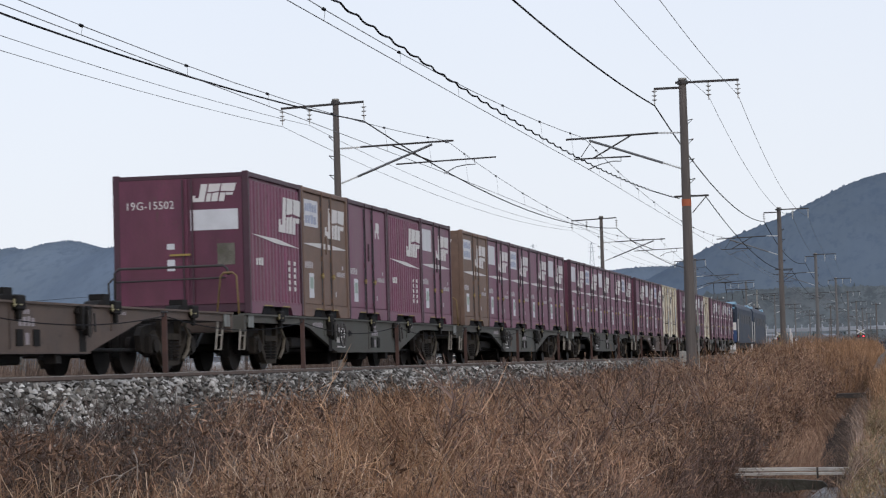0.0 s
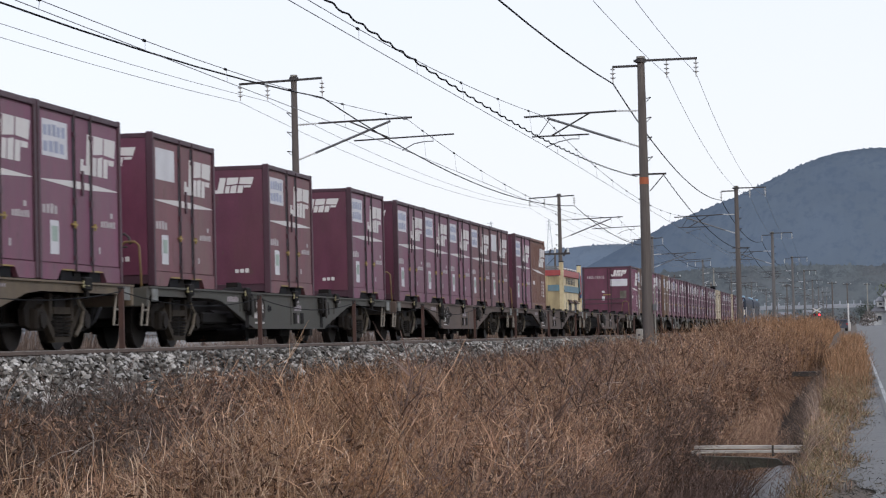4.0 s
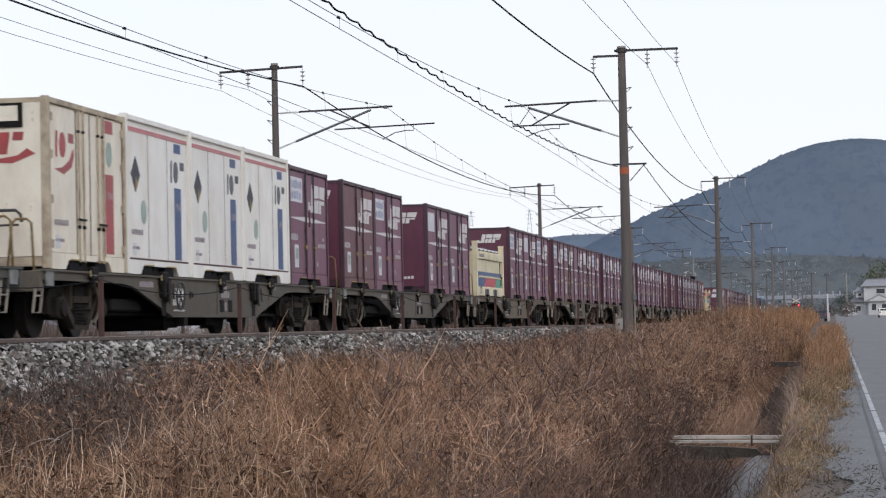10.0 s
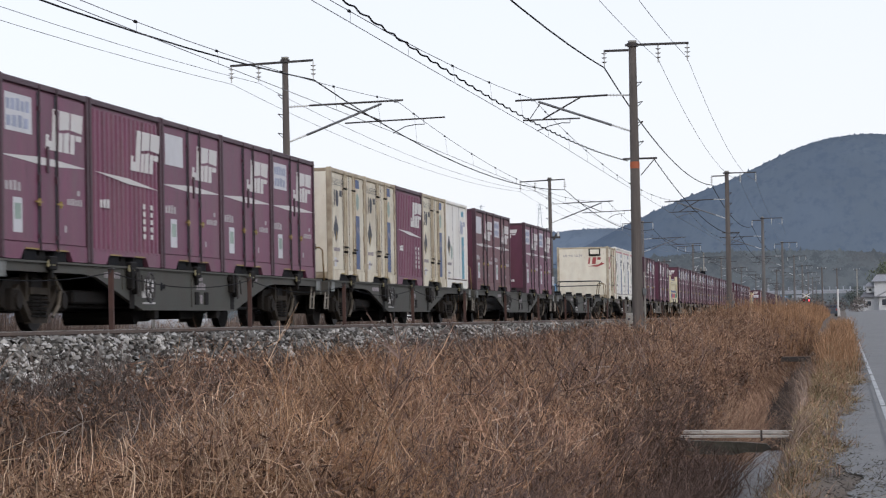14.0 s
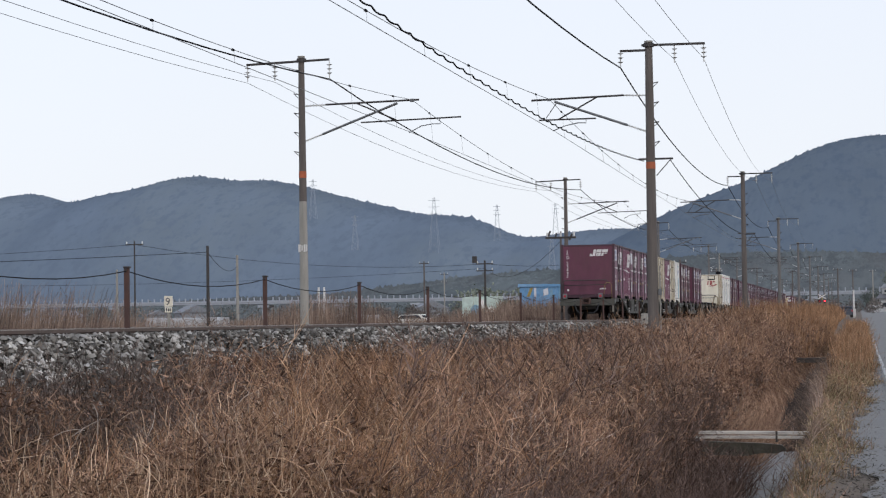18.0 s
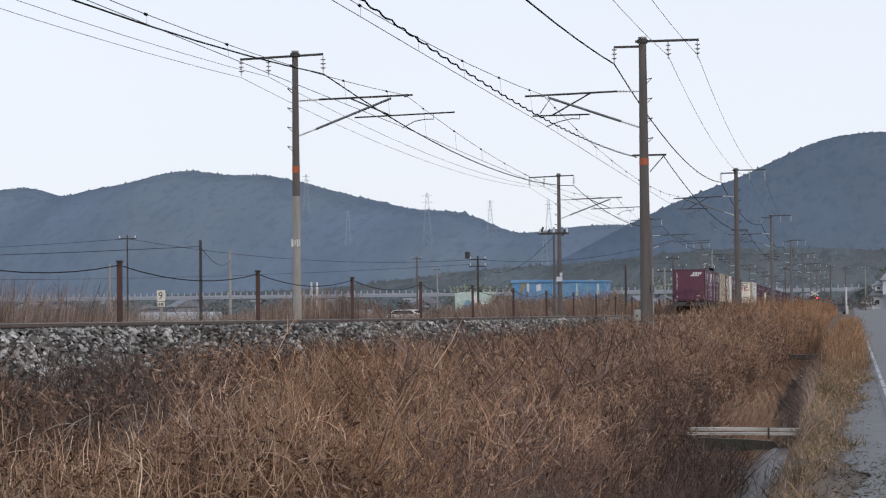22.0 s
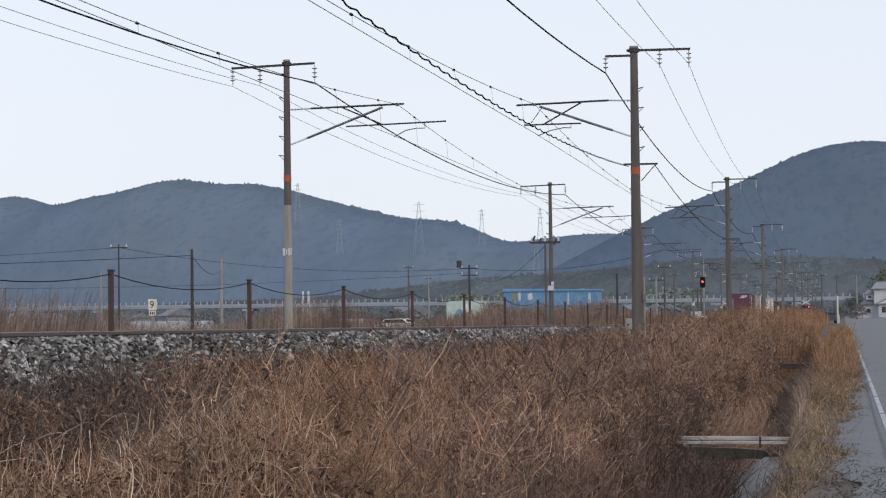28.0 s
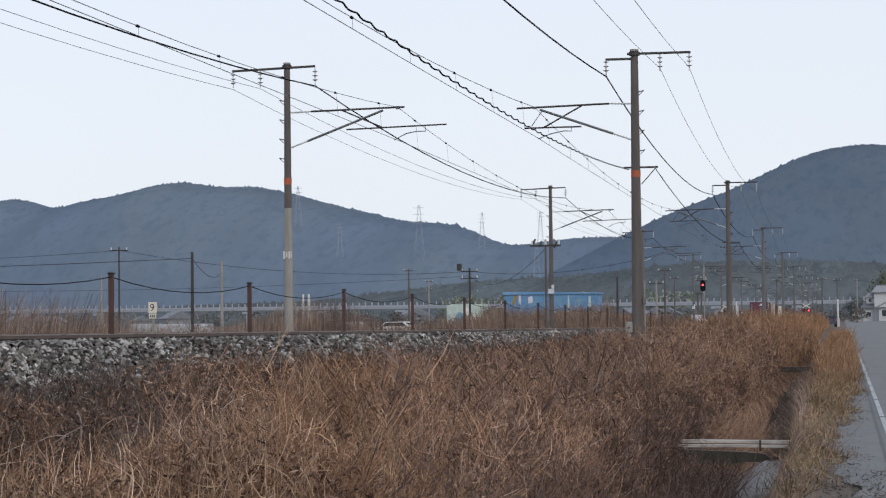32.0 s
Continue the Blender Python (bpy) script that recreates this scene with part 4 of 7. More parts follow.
        part("panel", mark(Geo(), side, 0.25, L - 0.25, 0.68, 0.80, w=-0.05), "blue", box, "blue painted band")
        for a, b, c in ((0.25, 1.95, "blue"), (1.95, 4.3, "bright_red"), (4.3, L - 0.25, "teal")):
            part("panel", Geo().prism([(a, 0.325), (b - (0.15 if c != "teal" else 0), 0.325), (b + (0.15 if c != "teal" else 0), 0.60), (a + (0.15 if c != "blue" else 0), 0.60)], side, -0.058, -0.05), c, box, c.replace("_", " ") + " painted panel")
        part("lettering", bars(side, [(0.5, 1.6, 1.27, 0.10)], w=-0.005), "greytext", box)
    return box


# -- wagons --
def bogie(wagon, y0):
    b = part("bogie", Geo().box(-0.75, 0.75, y0 - 0.35, y0 + 0.35, 0.42, 0.62, 0.03).box(-1.0, 1.0, y0 - 0.22, y0 + 0.22, 0.58, 0.78, 0.02), "grime", wagon)
    frame_line = [(-1.34, 0.58), (-1.2, 0.71), (-0.75, 0.76), (0.75, 0.76), (1.2, 0.71), (1.34, 0.58), (1.28, 0.35), (1.04, 0.30), (0.86, 0.50),
                  (0.36, 0.13), (-0.36, 0.13), (-0.86, 0.50), (-1.04, 0.30), (-1.28, 0.35)]
    for s in (-1, 1):
        f = part("side_frame", Geo().prism(frame_line, lambda u, v, w: (w, y0 + u, v), s * 0.86, s * 0.95), "shaded_bogie_dust", b)
        rib = Geo()
        for q in (-1, 1):
            rib.prism([(q * 0.90, 0.60), (q * 0.80, 0.66), (q * 0.30, 0.26), (q * 0.34, 0.13)], lambda u, v, w: (w, y0 + u, v), s * 0.95, s * 1.03)
            rib.box(s * 0.99 - 0.04, s * 0.99 + 0.04, y0 + q * 0.46 - 0.06, y0 + q * 0.46 + 0.06, 0.42, 0.82)
        rib.box(s * 0.99 - 0.05, s * 0.99 + 0.05, y0 - 0.34, y0 + 0.34, 0.11, 0.19).box(s * 0.99 - 0.05, s * 0.99 + 0.05, y0 - 0.36, y0 + 0.36, 0.52, 0.62)
        part("frame_rib", rib, "bogie_tan", b, "dusty cast frame ribs")
        for q in (-0.95, 0.95):
            part("axle_box", Geo().box(s * 0.97 - 0.09, s * 0.97 + 0.09, y0 + q - 0.17, y0 + q + 0.17, 0.28, 0.60, 0.03).tube((s * 1.06, y0 + q, 0.43), (s * 1.10, y0 + q, 0.43), 0.12, 12), "shaded_bogie_dust", b)
        g = Geo()
        for q in (-0.17, 0.17):
            for i in range(6):
                g.tube((s * 0.99, y0 + q, 0.20 + i * 0.052), (s * 0.99, y0 + q, 0.232 + i * 0.052), 0.105, 10)
        part("spring", g, "grime", b)
    part("brake_hanger", Geo().path([(1.08, y0 + 0.52, 0.80), (1.10, y0 + 0.60, 0.66), (1.10, y0 + 0.74, 0.58), (1.08, y0 + 0.70, 0.36), (1.06, y0 + 0.50, 0.20)], 0.030, 6), "bogie_pale", b, "pale dusty brake hanger")
    for q in (-0.95, 0.95):
        for s in (-1, 1):
            w = Geo().tube((s * 0.50, y0 + q, 0.43), (s * 0.625, y0 + q, 0.43), 0.43, 28).tube((s * 0.47, y0 + q, 0.43), (s * 0.50, y0 + q, 0.43), 0.455, 28)
            w.tube((s * 0.62, y0 + q, 0.43), (s * 0.70, y0 + q, 0.43), 0.14, 14)
            part("wheel", w, "wheel", b)
            part("brake_shoe", Geo().box(s * 0.6 - 0.06, s * 0.6 + 0.06, y0 + q - 0.52, y0 + q - 0.44, 0.25, 0.62), "grime", b)
        part("axle", Geo().tube((-0.62, y0 + q, 0.43), (0.62, y0 + q, 0.43), 0.08), "grime", b)


def make_wagon(paint, label, turned=False):
    """A bogie flat wagon; its y = 0 is the rear edge of the rearmost container; turned: its platform leads."""
    w = thing("container_wagon", pose(0, 0, 0), label, "railway wagon", "wagons of the train")
    a, b = -0.42, 19.18
    for s in (-1, 1):
        x0, x1 = (s * 1.17, s * 1.24) if s > 0 else (-1.24, -1.17)
        prof = [(a, 0.83), (3.4, 0.83), (4.0, 0.79), (6.2, 0.32), (12.1, 0.32), (14.5, 0.79), (15.1, 0.83), (b, 0.83), (b, 0.955), (a, 0.955)]
        sill = part("side_sill", Geo().prism(prof, lambda u, v, q: (q, u, v), x0, x1), paint, w)
        part("sill_flange", Geo().box(min(x0, x1) - 0.03, max(x0, x1) + 0.04, a, b, 0.955, 0.985).box(min(x0, x1) - 0.03, max(x0, x1) + 0.02, 6.2, 12.1, 0.30, 0.325), paint, sill)
        for y in (5.25, 9.15, 13.05):
            xo = x1 if s > 0 else x0
            part("stiffener", Geo().box(xo - 0.012, xo + 0.014, y - 0.025, y + 0.025, 0.36 if 6.2 < y < 12.6 else 0.62, 0.95), paint, sill)
        part("hole_plate", Geo().tube((s * 1.243, 7.35, 0.69), (s * 1.248, 7.35, 0.69), 0.07, 10).tube((s * 1.243, 7.50, 0.69), (s * 1.248, 7.50, 0.69), 0.05, 10), "cable", sill)
    part("centre_sill", Geo().prism([(a, 0.50), (3.2, 0.46), (4.4, 0.30), (14.4, 0.30), (15.6, 0.46), (b, 0.50), (b, 0.86), (a, 0.86)], lambda u, v, q: (q, u, v), -0.35, 0.35), "grime", w)
    deck = Geo()
    for i in range(13):
        y = 0.1 + i * 1.55
        deck.box(-1.18, 1.18, y - 0.10, y + 0.10, 0.82, 0.93)
    part("cross_member", deck, "grime", w)
    for i in range(5):
        y = 1.86 + i * SLOT
        for s in (-1, 1):
            lug = Geo().prism([(-0.42, 0.985), (0.42, 0.985), (0.30, 1.05), (0.14, 1.07), (0.13, 1.16), (-0.13, 1.16), (-0.14, 1.07), (-0.30, 1.05)], lambda u, v, q: (q, y + u, v), s * 0.92, s * 1.14)
            part("lock_bracket", lug, "grime", w)
        c = part("fastener", Geo().box(1.24, 1.32, y - 0.16, y + 0.16, 0.86, 1.06, 0.02).box(1.24, 1.30, y - 0.05, y + 0.05, 0.74, 0.88, 0.01), "grime", w)
        part("lever", Geo().box(1.31, 1.328, y - 0.26, y - 0.235, 0.90, 1.0).tube((1.30, y - 0.25, 0.93), (1.32, y + 0.02, 0.93), 0.009, 5), "lever_yellow", c, "pale yellow lock lever")
    for y in (5.70, 11.80):
        c = part("fastener", Geo().box(1.24, 1.34, y - 0.24, y - 0.10, 0.62, 0.96, 0.02).box(1.24, 1.33, y + 0.04, y + 0.20, 0.55, 0.96, 0.02).box(1.24, 1.30, y - 0.3, y + 0.26, 0.84, 0.92, 0.01), "grime", w)
        part("lever", Geo().tube((1.35, y - 0.02, 0.90), (1.36, y, 0.52), 0.022, 6).tube((1.35, y + 0.22, 0.86), (1.36, y + 0.24, 0.60), 0.018, 6), "dark_steel", c)
        part("grease_stain", mark(Geo(), lambda u, v, q: (1.24 + q, u, v), y - 0.10, y + 0.16, 0.325, 0.62, w=0.005), "grime", c, "black grease stain down the sill")
    bogie(w, 2.0)
    bogie(w, 16.5)
    for y in (a + 0.18, b - 0.5):
        part("name_plate", Geo().box(1.245, 1.27, y, y + 0.32, 0.74, 0.955, 0.008), "plate_grey", w, "pale grey end plate")
    for y in (7.1, 10.9):
        part("bracket_box", Geo().box(1.05, 1.23, y - 0.1, y + 0.12, 0.16, 0.31, 0.01), "grime", w)
    part("brake_rigging", Geo().box(0.5, 1.0, 3.6, 5.2, 0.40, 0.60, 0.03).tube((0.8, 3.2, 0.36), (0.8, 15.6, 0.36), 0.03, 6).tube((0.6, 5.4, 0.5), (0.6, 6.6, 0.5), 0.16, 10), "grime", w)
    for y, s in ((a, -1), (b, 1)):
        part("end_beam", Geo().box(-1.25, 1.25, y - 0.06, y + 0.06, 0.66, 0.96, 0.01), paint, w)
        part("coupler", Geo().box(-0.13, 0.13, y - 0.05, y + s * 0.42, 0.78, 1.0, 0.02).box(-0.2, 0.2, y + s * 0.25, y + s * 0.42, 0.72, 1.02, 0.03) if s > 0 else
             Geo().box(-0.13, 0.13, y - 0.42, y + 0.05, 0.78, 1.0, 0.02).box(-0.2, 0.2, y - 0.42, y - 0.25, 0.72, 1.02, 0.03), "rust", w, "rusty automatic coupler")
        for x in (-0.55, 0.55):
            hose = [(x, y + s * 0.08, 0.74), (x, y + s * 0.2, 0.70), (x * 0.85, y + s * 0.30, 0.45), (x * 0.55, y + s * 0.36, 0.30), (x * 0.25, y + s * 0.42, 0.34)]
            part("brake_hose", Geo().path(hose, 0.028, 6), "rubber", w, smooth=True)
        for x in (-1.18, 1.18):
            q = y - s * 0.30
            part("step", Geo().path([(x, q, 0.84), (x, q - 0.16, 0.36), (x, q - 0.46, 0.36), (x, q - 0.30, 0.84)], 0.020, 6).tube((x, q - 0.08, 0.60), (x, q - 0.38, 0.60), 0.016, 6), "step_paint" if x > 0 else "grime", w, "pale painted footstep frame" if x > 0 else "")
    y, d = (b - 0.08, 1) if turned else (a + 0.08, -1)
    part("handrail", Geo().path([(-1.12, y, 0.95), (-1.12, y, 1.76), (-1.04, y, 1.83), (0.86, y, 1.83), (0.93, y, 1.77), (0.95, y, 1.66)], 0.024, 6), "dark_steel", w, "dark tubular end handrail", smooth=True)
    part("handrail_bar", Geo().path([(-1.22, y, 0.95), (-1.24, y, 1.58), (-1.16, y, 1.66), (-1.12, y, 1.66)], 0.020, 6).tube((-1.12, y, 1.60), (0.90, y, 1.62), 0.016, 6), "dark_steel", w, "dark tubular end handrail", smooth=True)
    part("grab_rail", Geo().path([(0.74, y + d * 0.05, 0.95), (0.82, y + d * 0.05, 1.64), (0.88, y + d * 0.05, 1.70), (1.04, y + d * 0.05, 1.70), (1.11, y + d * 0.05, 1.64), (1.14, y + d * 0.05, 0.95)], 0.020, 6), "ochre", w, "ochre tubular grab rail", smooth=True)
    wheel = Geo()
    cy, cz = 6.45, 0.66
    pts = [(1.33, cy + 0.24 * math.cos(i * math.pi / 8), cz + 0.24 * math.sin(i * math.pi / 8)) for i in range(17)]
    wheel.path(pts, 0.018, 6)
    for i in range(3):
        wheel.tube((1.33, cy + 0.24 * math.cos(i * 1.05), cz + 0.24 * math.sin(i * 1.05)), (1.33, cy - 0.24 * math.cos(i * 1.05), cz - 0.24 * math.sin(i * 1.05)), 0.012, 5)
    if not turned:
        part("handwheel", wheel.tube((1.2, cy, cz), (1.34, cy, cz), 0.03), "dark_steel", w, "spoked parking brake handwheel")
    part("brake_cylinder", Geo().tube((0.4, 8.2, 0.28), (0.4, 9.2, 0.28), 0.16, 12).box(0.2, 0.9, 9.6, 10.4, 0.16, 0.42, 0.03), "grime", w)
    part("air_tank", Geo().tube((-0.3, 7.0, 0.24), (0.9, 7.0, 0.24), 0.17, 12), "grime", w)
    mk = emblem(lambda u, v, q: (1.24 + q, u, v), 6.32, 0.50, 0.60, 0.30, w=0.006)
    part("logo", mk, "mark", w, "small white operator mark")
    part("lettering", bars(lambda u, v, q: (1.24 + q, u, v), [(9.45, 10.05, 0.66, 0.13), (9.62, 9.86, 0.82, 0.06), (9.68, 9.86, 0.42, 0.18), (4.35, 5.15, 0.79, 0.10), (13.2, 13.7, 0.86, 0.05)], w=0.006), "greytext", w)
    part("card_frame", Geo().box(1.24, 1.255, 9.35, 9.58, 0.40, 0.62).box(1.24, 1.255, 9.95, 10.18, 0.40, 0.62), "grime", w, "dark card holder frames")
    part("lettering", mark(Geo(), lambda u, v, q: (1.24 + q, u, v), 6.30, 6.98, 0.40, 0.43, w=0.006), "mark", w)
    return w


WAGON_LABELS = {"wagon_grey": "grey bogie container flat wagon with grimy bogies", "wagon_brown": "brown bogie container flat wagon with grimy bogies",
                "wagon_umber": "dirty umber bogie container flat wagon with grimy bogies",
                "wagon_tan": "dusty tan bogie container flat wagon with grimy bogies"}
BUILD = {
    "d": lambda: box_doors("door_container", "maroon steel container with white placard and slanted mark"),
    "t": lambda: box_doors("door_container", "maroon steel container with printed placard and slanted mark", placard="text"),
    "p": lambda: box_doors("door_container", "maroon steel container without placard, with slanted mark", placard=""),
    "j": lambda: box_doors("door_container", "plain maroon steel container with a small mark", logo="", placard=""),
    "s": lambda: box_doors("door_container", "maroon steel container with a small slanted mark", logo="small"),
    "D": lambda: box_doors("door_container", "brownish maroon steel container with white placard and slanted mark", "brown_maroon"),
    "T": lambda: box_doors("door_container", "brownish maroon steel container with printed placard and slanted mark", "brown_maroon", placard="text"),
    "P": lambda: box_doors("door_container", "brownish maroon steel container without placard, with slanted mark", "brown_maroon", placard=""),
    "b": lambda: box_doors("door_container", "weathered brown steel container with slanted mark", "tan_brown", "tan_brown", placard="text"),
    "z": lambda: box_doors("door_container", "maroon steel container with its number down the end wall", placard="text", vertical="19D-33495"),
    "r": lambda: box_ribbed("maroon ribbed steel container with slanted mark"),
    "g": lambda: box_ribbed("maroon ribbed steel container with numbered end doors", tail=True),
    "q": lambda: box_ribbed("rust-brown ribbed steel container with slanted mark", "rust_red", "rust_red"),
    "R": lambda: box_reefer("cream insulated container with red marks and band", "red"),
    "W": lambda: box_reefer("white insulated container with blue band and red top line", "white"),
    "C": lambda: box_reefer("stained cream insulated container with blue band and diamond sign", "cream"),
    "B": lambda: box_reefer("white insulated container with light blue band", "blue"),
    "1": lambda: box_bulk("red"),
    "2": lambda: box_bulk("colours"),
}
# rear to front of the train, wagon by wagon: paint, then the five places from the rear
TRAIN = [("wagon_grey", "zrdpt"), ("wagon_grey", "CCrCB"), ("wagon_grey", "DT-tt"), ("wagon_grey", "-----"), ("wagon_umber", "RWWWt"), ("wagon_umber", "Pt-dp"),
         ("wagon_tan", "2-tdt"), ("wagon_tan", "tTpDt"), ("wagon_tan", "tdtjs"), ("wagon_tan", "dtddt"), ("wagon_grey", "D-T-t"), ("wagon_brown", "tttTD"),
         ("wagon_brown", "tq-1-"), ("wagon_brown", "-----"), ("wagon_grey", "gbjrd"), ("wagon_grey", "bdtpd"), ("wagon_grey", "dtdpt"), ("wagon_brown", "pdtCC"),
         ("wagon_brown", "pdtdC"), ("wagon_grey", "pdpdt")]
TURNED = (3,)          # wagons whose platform end leads
made = {}


def place(key, build, ahead, height):
    if key not in made:
        made[key] = build()
        ob = made[key]
    else:
        ob = copy_thing(made[key], pose(0, 0, 0))
    ob.matrix_basis = pose(FAR_TRACK, ahead, RZ + height)
    MOVING.append((ob, ahead, height))
    return ob


for n, (paint, slots) in enumerate(TRAIN):
    at = n * PITCH
    turned = n in TURNED
    place(paint + ("_turned" if turned else ""), lambda: make_wagon(paint, WAGON_LABELS[paint], turned), at, 0.0)
    for i, c in enumerate(slots):
        if c == "-":
            continue
        y = at + i * SLOT + (1.66 if c == "1" else 0.0)
        place(c, BUILD[c], y, 1.0)

# tail lamps on the rearmost wagon
for x in (-1.02, 0.62):
    lamp = thing("tail_lamp", pose(FAR_TRACK + x, -0.5, RZ + 0.98), "grey cased red tail lamp hung on the wagon end", "lamp", "tail lamps")
    part("case", Geo().box(-0.10, 0.10, -0.10, 0.06, 0.0, 0.24, 0.015), "steel", lamp)
    part("lens", Geo().tube((0, -0.10, 0.12), (0, -0.118, 0.12), 0.062, 16), "tail_red", lamp, "round red reflector lens")
    MOVING.append((lamp, -0.5, 0.98, x))


def locomotive():
    L = 17.6
    grey = surface("loco_blue_grey", (0.034, 0.046, 0.070), 0.6, dirt=(0.05, 0.05, 0.055), amount=0.5, stretch=(1, 1, 0.4), spec=0.2)
    dark = surface("loco_roof_grey", (0.055, 0.057, 0.062), 0.7, dirt=(0.04, 0.035, 0.03))
    e = thing("electric_locomotive", pose(0, 0, 0), "dark blue-grey electric freight locomotive with white end panel", "locomotive", "locomotives")
    part("body", Geo().prism([(-1.4, 0.85), (1.4, 0.85), (1.4, 3.25), (1.25, 3.52), (-1.25, 3.52), (-1.4, 3.25)], lambda u, v, q: (u, q, v), 0.5, L - 0.5), grey, e)
    part("roof", Geo().prism([(-1.2, 3.52), (1.2, 3.52), (0.95, 3.70), (-0.95, 3.70)], lambda u, v, q: (u, q, v), 2.4, L - 2.4), dark, e, "dark grimy roof deck")
    for y in (4.2, 6.6, 8.8, 11.0, 13.2):
        part("roof_box", Geo().box(-0.7, 0.7, y, y + 1.3, 3.68, 3.88, 0.05), dark, e)
    for y, d in ((0.47, 1), (L - 0.47, -1)):
        q0, q1 = sorted((y, y + d * 0.05))
        part("cab_roof", Geo().prism([(y - d * 0.05, 3.28), (y + d * 0.5, 3.60), (y + d * 1.3, 3.72), (y + d * 2.2, 3.64), (y + d * 2.2, 3.50), (y, 3.20)], lambda u, v, w: (w, u, v), -1.24, 1.24), "skyblue", e, "pale blue weathered sloped cab roof")
        part("end_panel", Geo().box(-1.32, 1.32, q0 - 0.02, q1, 1.72, 2.25), "white", e, "white end panel")
        part("end_panel", Geo().box(-1.32, 1.32, q0 - 0.02, q1, 0.92, 1.70), "blue", e, "dark blue end panel")
        for x in (-0.68, 0.68):
            part("windscreen", Geo().box(x - 0.56, x + 0.56, q0 - 0.02, q1 + 0.01, 2.35, 3.0, 0.02), "glass_dark", e)
            part("buffer_step", Geo().box(x * 1.6 - 0.2, x * 1.6 + 0.2, q0 - 0.3, q1, 0.35, 0.42), "mark", e, "white edged step")
            part("marker_lamp", Geo().box(x * 1.5 - 0.1, x * 1.5 + 0.1, q0 - 0.05, q1, 1.45, 1.62, 0.02), "porcelain", e)
        part("snow_plough", Geo().prism([(y + d * 0.15, 0.85), (y + d * 0.55, 0.85), (y + d * 0.2, 0.12), (y - d * 0.15, 0.12)], lambda u, v, w: (w, u, v), -1.25, 1.25), "mark", e, "pale grey rail guard")
        part("handrail", Geo().tube((1.43, y + d * 0.25, 0.95), (1.43, y + d * 0.25, 2.5), 0.03, 6).tube((-1.43, y + d * 0.25, 0.95), (-1.43, y + d * 0.25, 2.5), 0.03, 6), "mark", e)
    for s in (-1, 1):
        for y in (1.9, L - 2.7):
            part("cab_door", Geo().box(s * 1.40 - 0.012, s * 1.40 + 0.012, y, y + 0.75, 0.95, 2.9), dark, e)
            part("window", Geo().box(s * 1.40 - 0.012, s * 1.40 + 0.012, y - 0.95, y - 0.15, 2.1, 2.85), "glass_dark", e)
        for y in (4.2, 6.2, 8.2, 10.2, 12.2):
            part("grille", Geo().box(s * 1.40 - 0.014, s * 1.40 + 0.014, y, y + 1.4, 2.25, 2.85), dark, e)
        part("underframe", Geo().box(s * 1.2 - 0.1, s * 1.2 + 0.1, 0.6, L - 0.6, 0.45, 0.86), "grime", e)
    for y in (3.2, 8.8, 14.4):
        bogie(e, y)
    pan = Geo()
    for x in (-0.5, 0.5):
        pan.tube((x, 3.2, 3.66), (x * 0.9, 4.6, 4.4), 0.03, 6).tube((x * 0.9, 4.6, 4.4), (x * 0.8, 3.6, 5.1), 0.025, 6)
    part("pantograph", pan.box(-0.9, 0.9, 3.5, 3.7, 5.1, 5.16), "dark_steel", e, "raised pantograph")
    return e


for i in range(2):
    place("loco", locomotive, 20 * PITCH + 0.3 + i * 18.6 - 0.3, 0.0)


# ---- overhead line ----
BAYS = [4.3, 64.3, 123.6, 182.5, 245.0, 302.0, 362.0, 422.0, 482.0, 542.0]
FAR_POLE = [-15.53, -15.53, -15.40, -15.45, -15.5, -15.5, -15.5, -15.5, -15.5, -15.5]
NEAR_POLE = [-5.62, -5.62, -5.95, -6.1, -6.2, -6.2, -6.2, -6.2, -6.2, -6.2]


def insulator(parent, p, q, n=4, r=0.07, name="insulator"):
    """A string of sheds between p and q."""
    p, q = Vector(p), Vector(q)
    g = Geo().tube(p, q, 0.02, 6)
    d = (q - p) / (n + 1)
    for i in range(n):
        c = p + d * (i + 1)
        g.tube(c - d * 0.22, c + d * 0.05, r, 10, r * 0.35)
    return part(name, g, "porcelain", parent, "pale glazed insulator")


def mast(x, y, s, near):
    """A concrete mast with its bracket over the track; s = 1: the bracket reaches to the right."""
    p = thing("catenary_mast", pose(x, y, RZ), "brown concrete catenary mast with tubular bracket arm" if near else
              "brown and grey concrete catenary mast with tubular bracket arm", "catenary mast", "masts of the overhead line")
    top = 7.68 if near else 7.60
    split = -2.4 if near else 3.5
    r0, r1 = (0.17, 0.103) if near else (0.142, 0.085)
    k = lambda z: r0 + (r1 - r0) * (z + 1.6) / (top + 1.6)
    if not near and y > 100:
        split = -1.6
    elif not near:
        part("lower_shaft", Geo().tube((0, 0, -1.6), (0, 0, split), r0, 16, k(split), False), "pole_grey", p, "pale grey lower shaft", smooth=True)
        part("painted_mark", Geo().box(-0.125, -0.065, -k(2.1) - 0.008, -k(2.1) + 0.03, 2.06, 2.27).box(-0.035, 0.0, -k(2.1) - 0.008, -k(2.1) + 0.03, 2.10, 2.25).box(0.03, 0.075, -k(2.1) - 0.008, -k(2.1) + 0.03, 2.06, 2.27).box(0.095, 0.125, -k(2.1) - 0.008, -k(2.1) + 0.03, 2.08, 2.27), "mark", p, "faded white painted marks")
    part("upper_shaft", Geo().tube((0, 0, max(split, -1.6)), (0, 0, top), k(max(split, -1.6)), 16, r1, True), "pole_brown" if y < 150 else "pole_haze", p, smooth=False)
    part("cap", Geo().tube((0, 0, top), (0, 0, top + 0.05), r1 + 0.02, 14), "pole_grey", p)
    if y < 70:
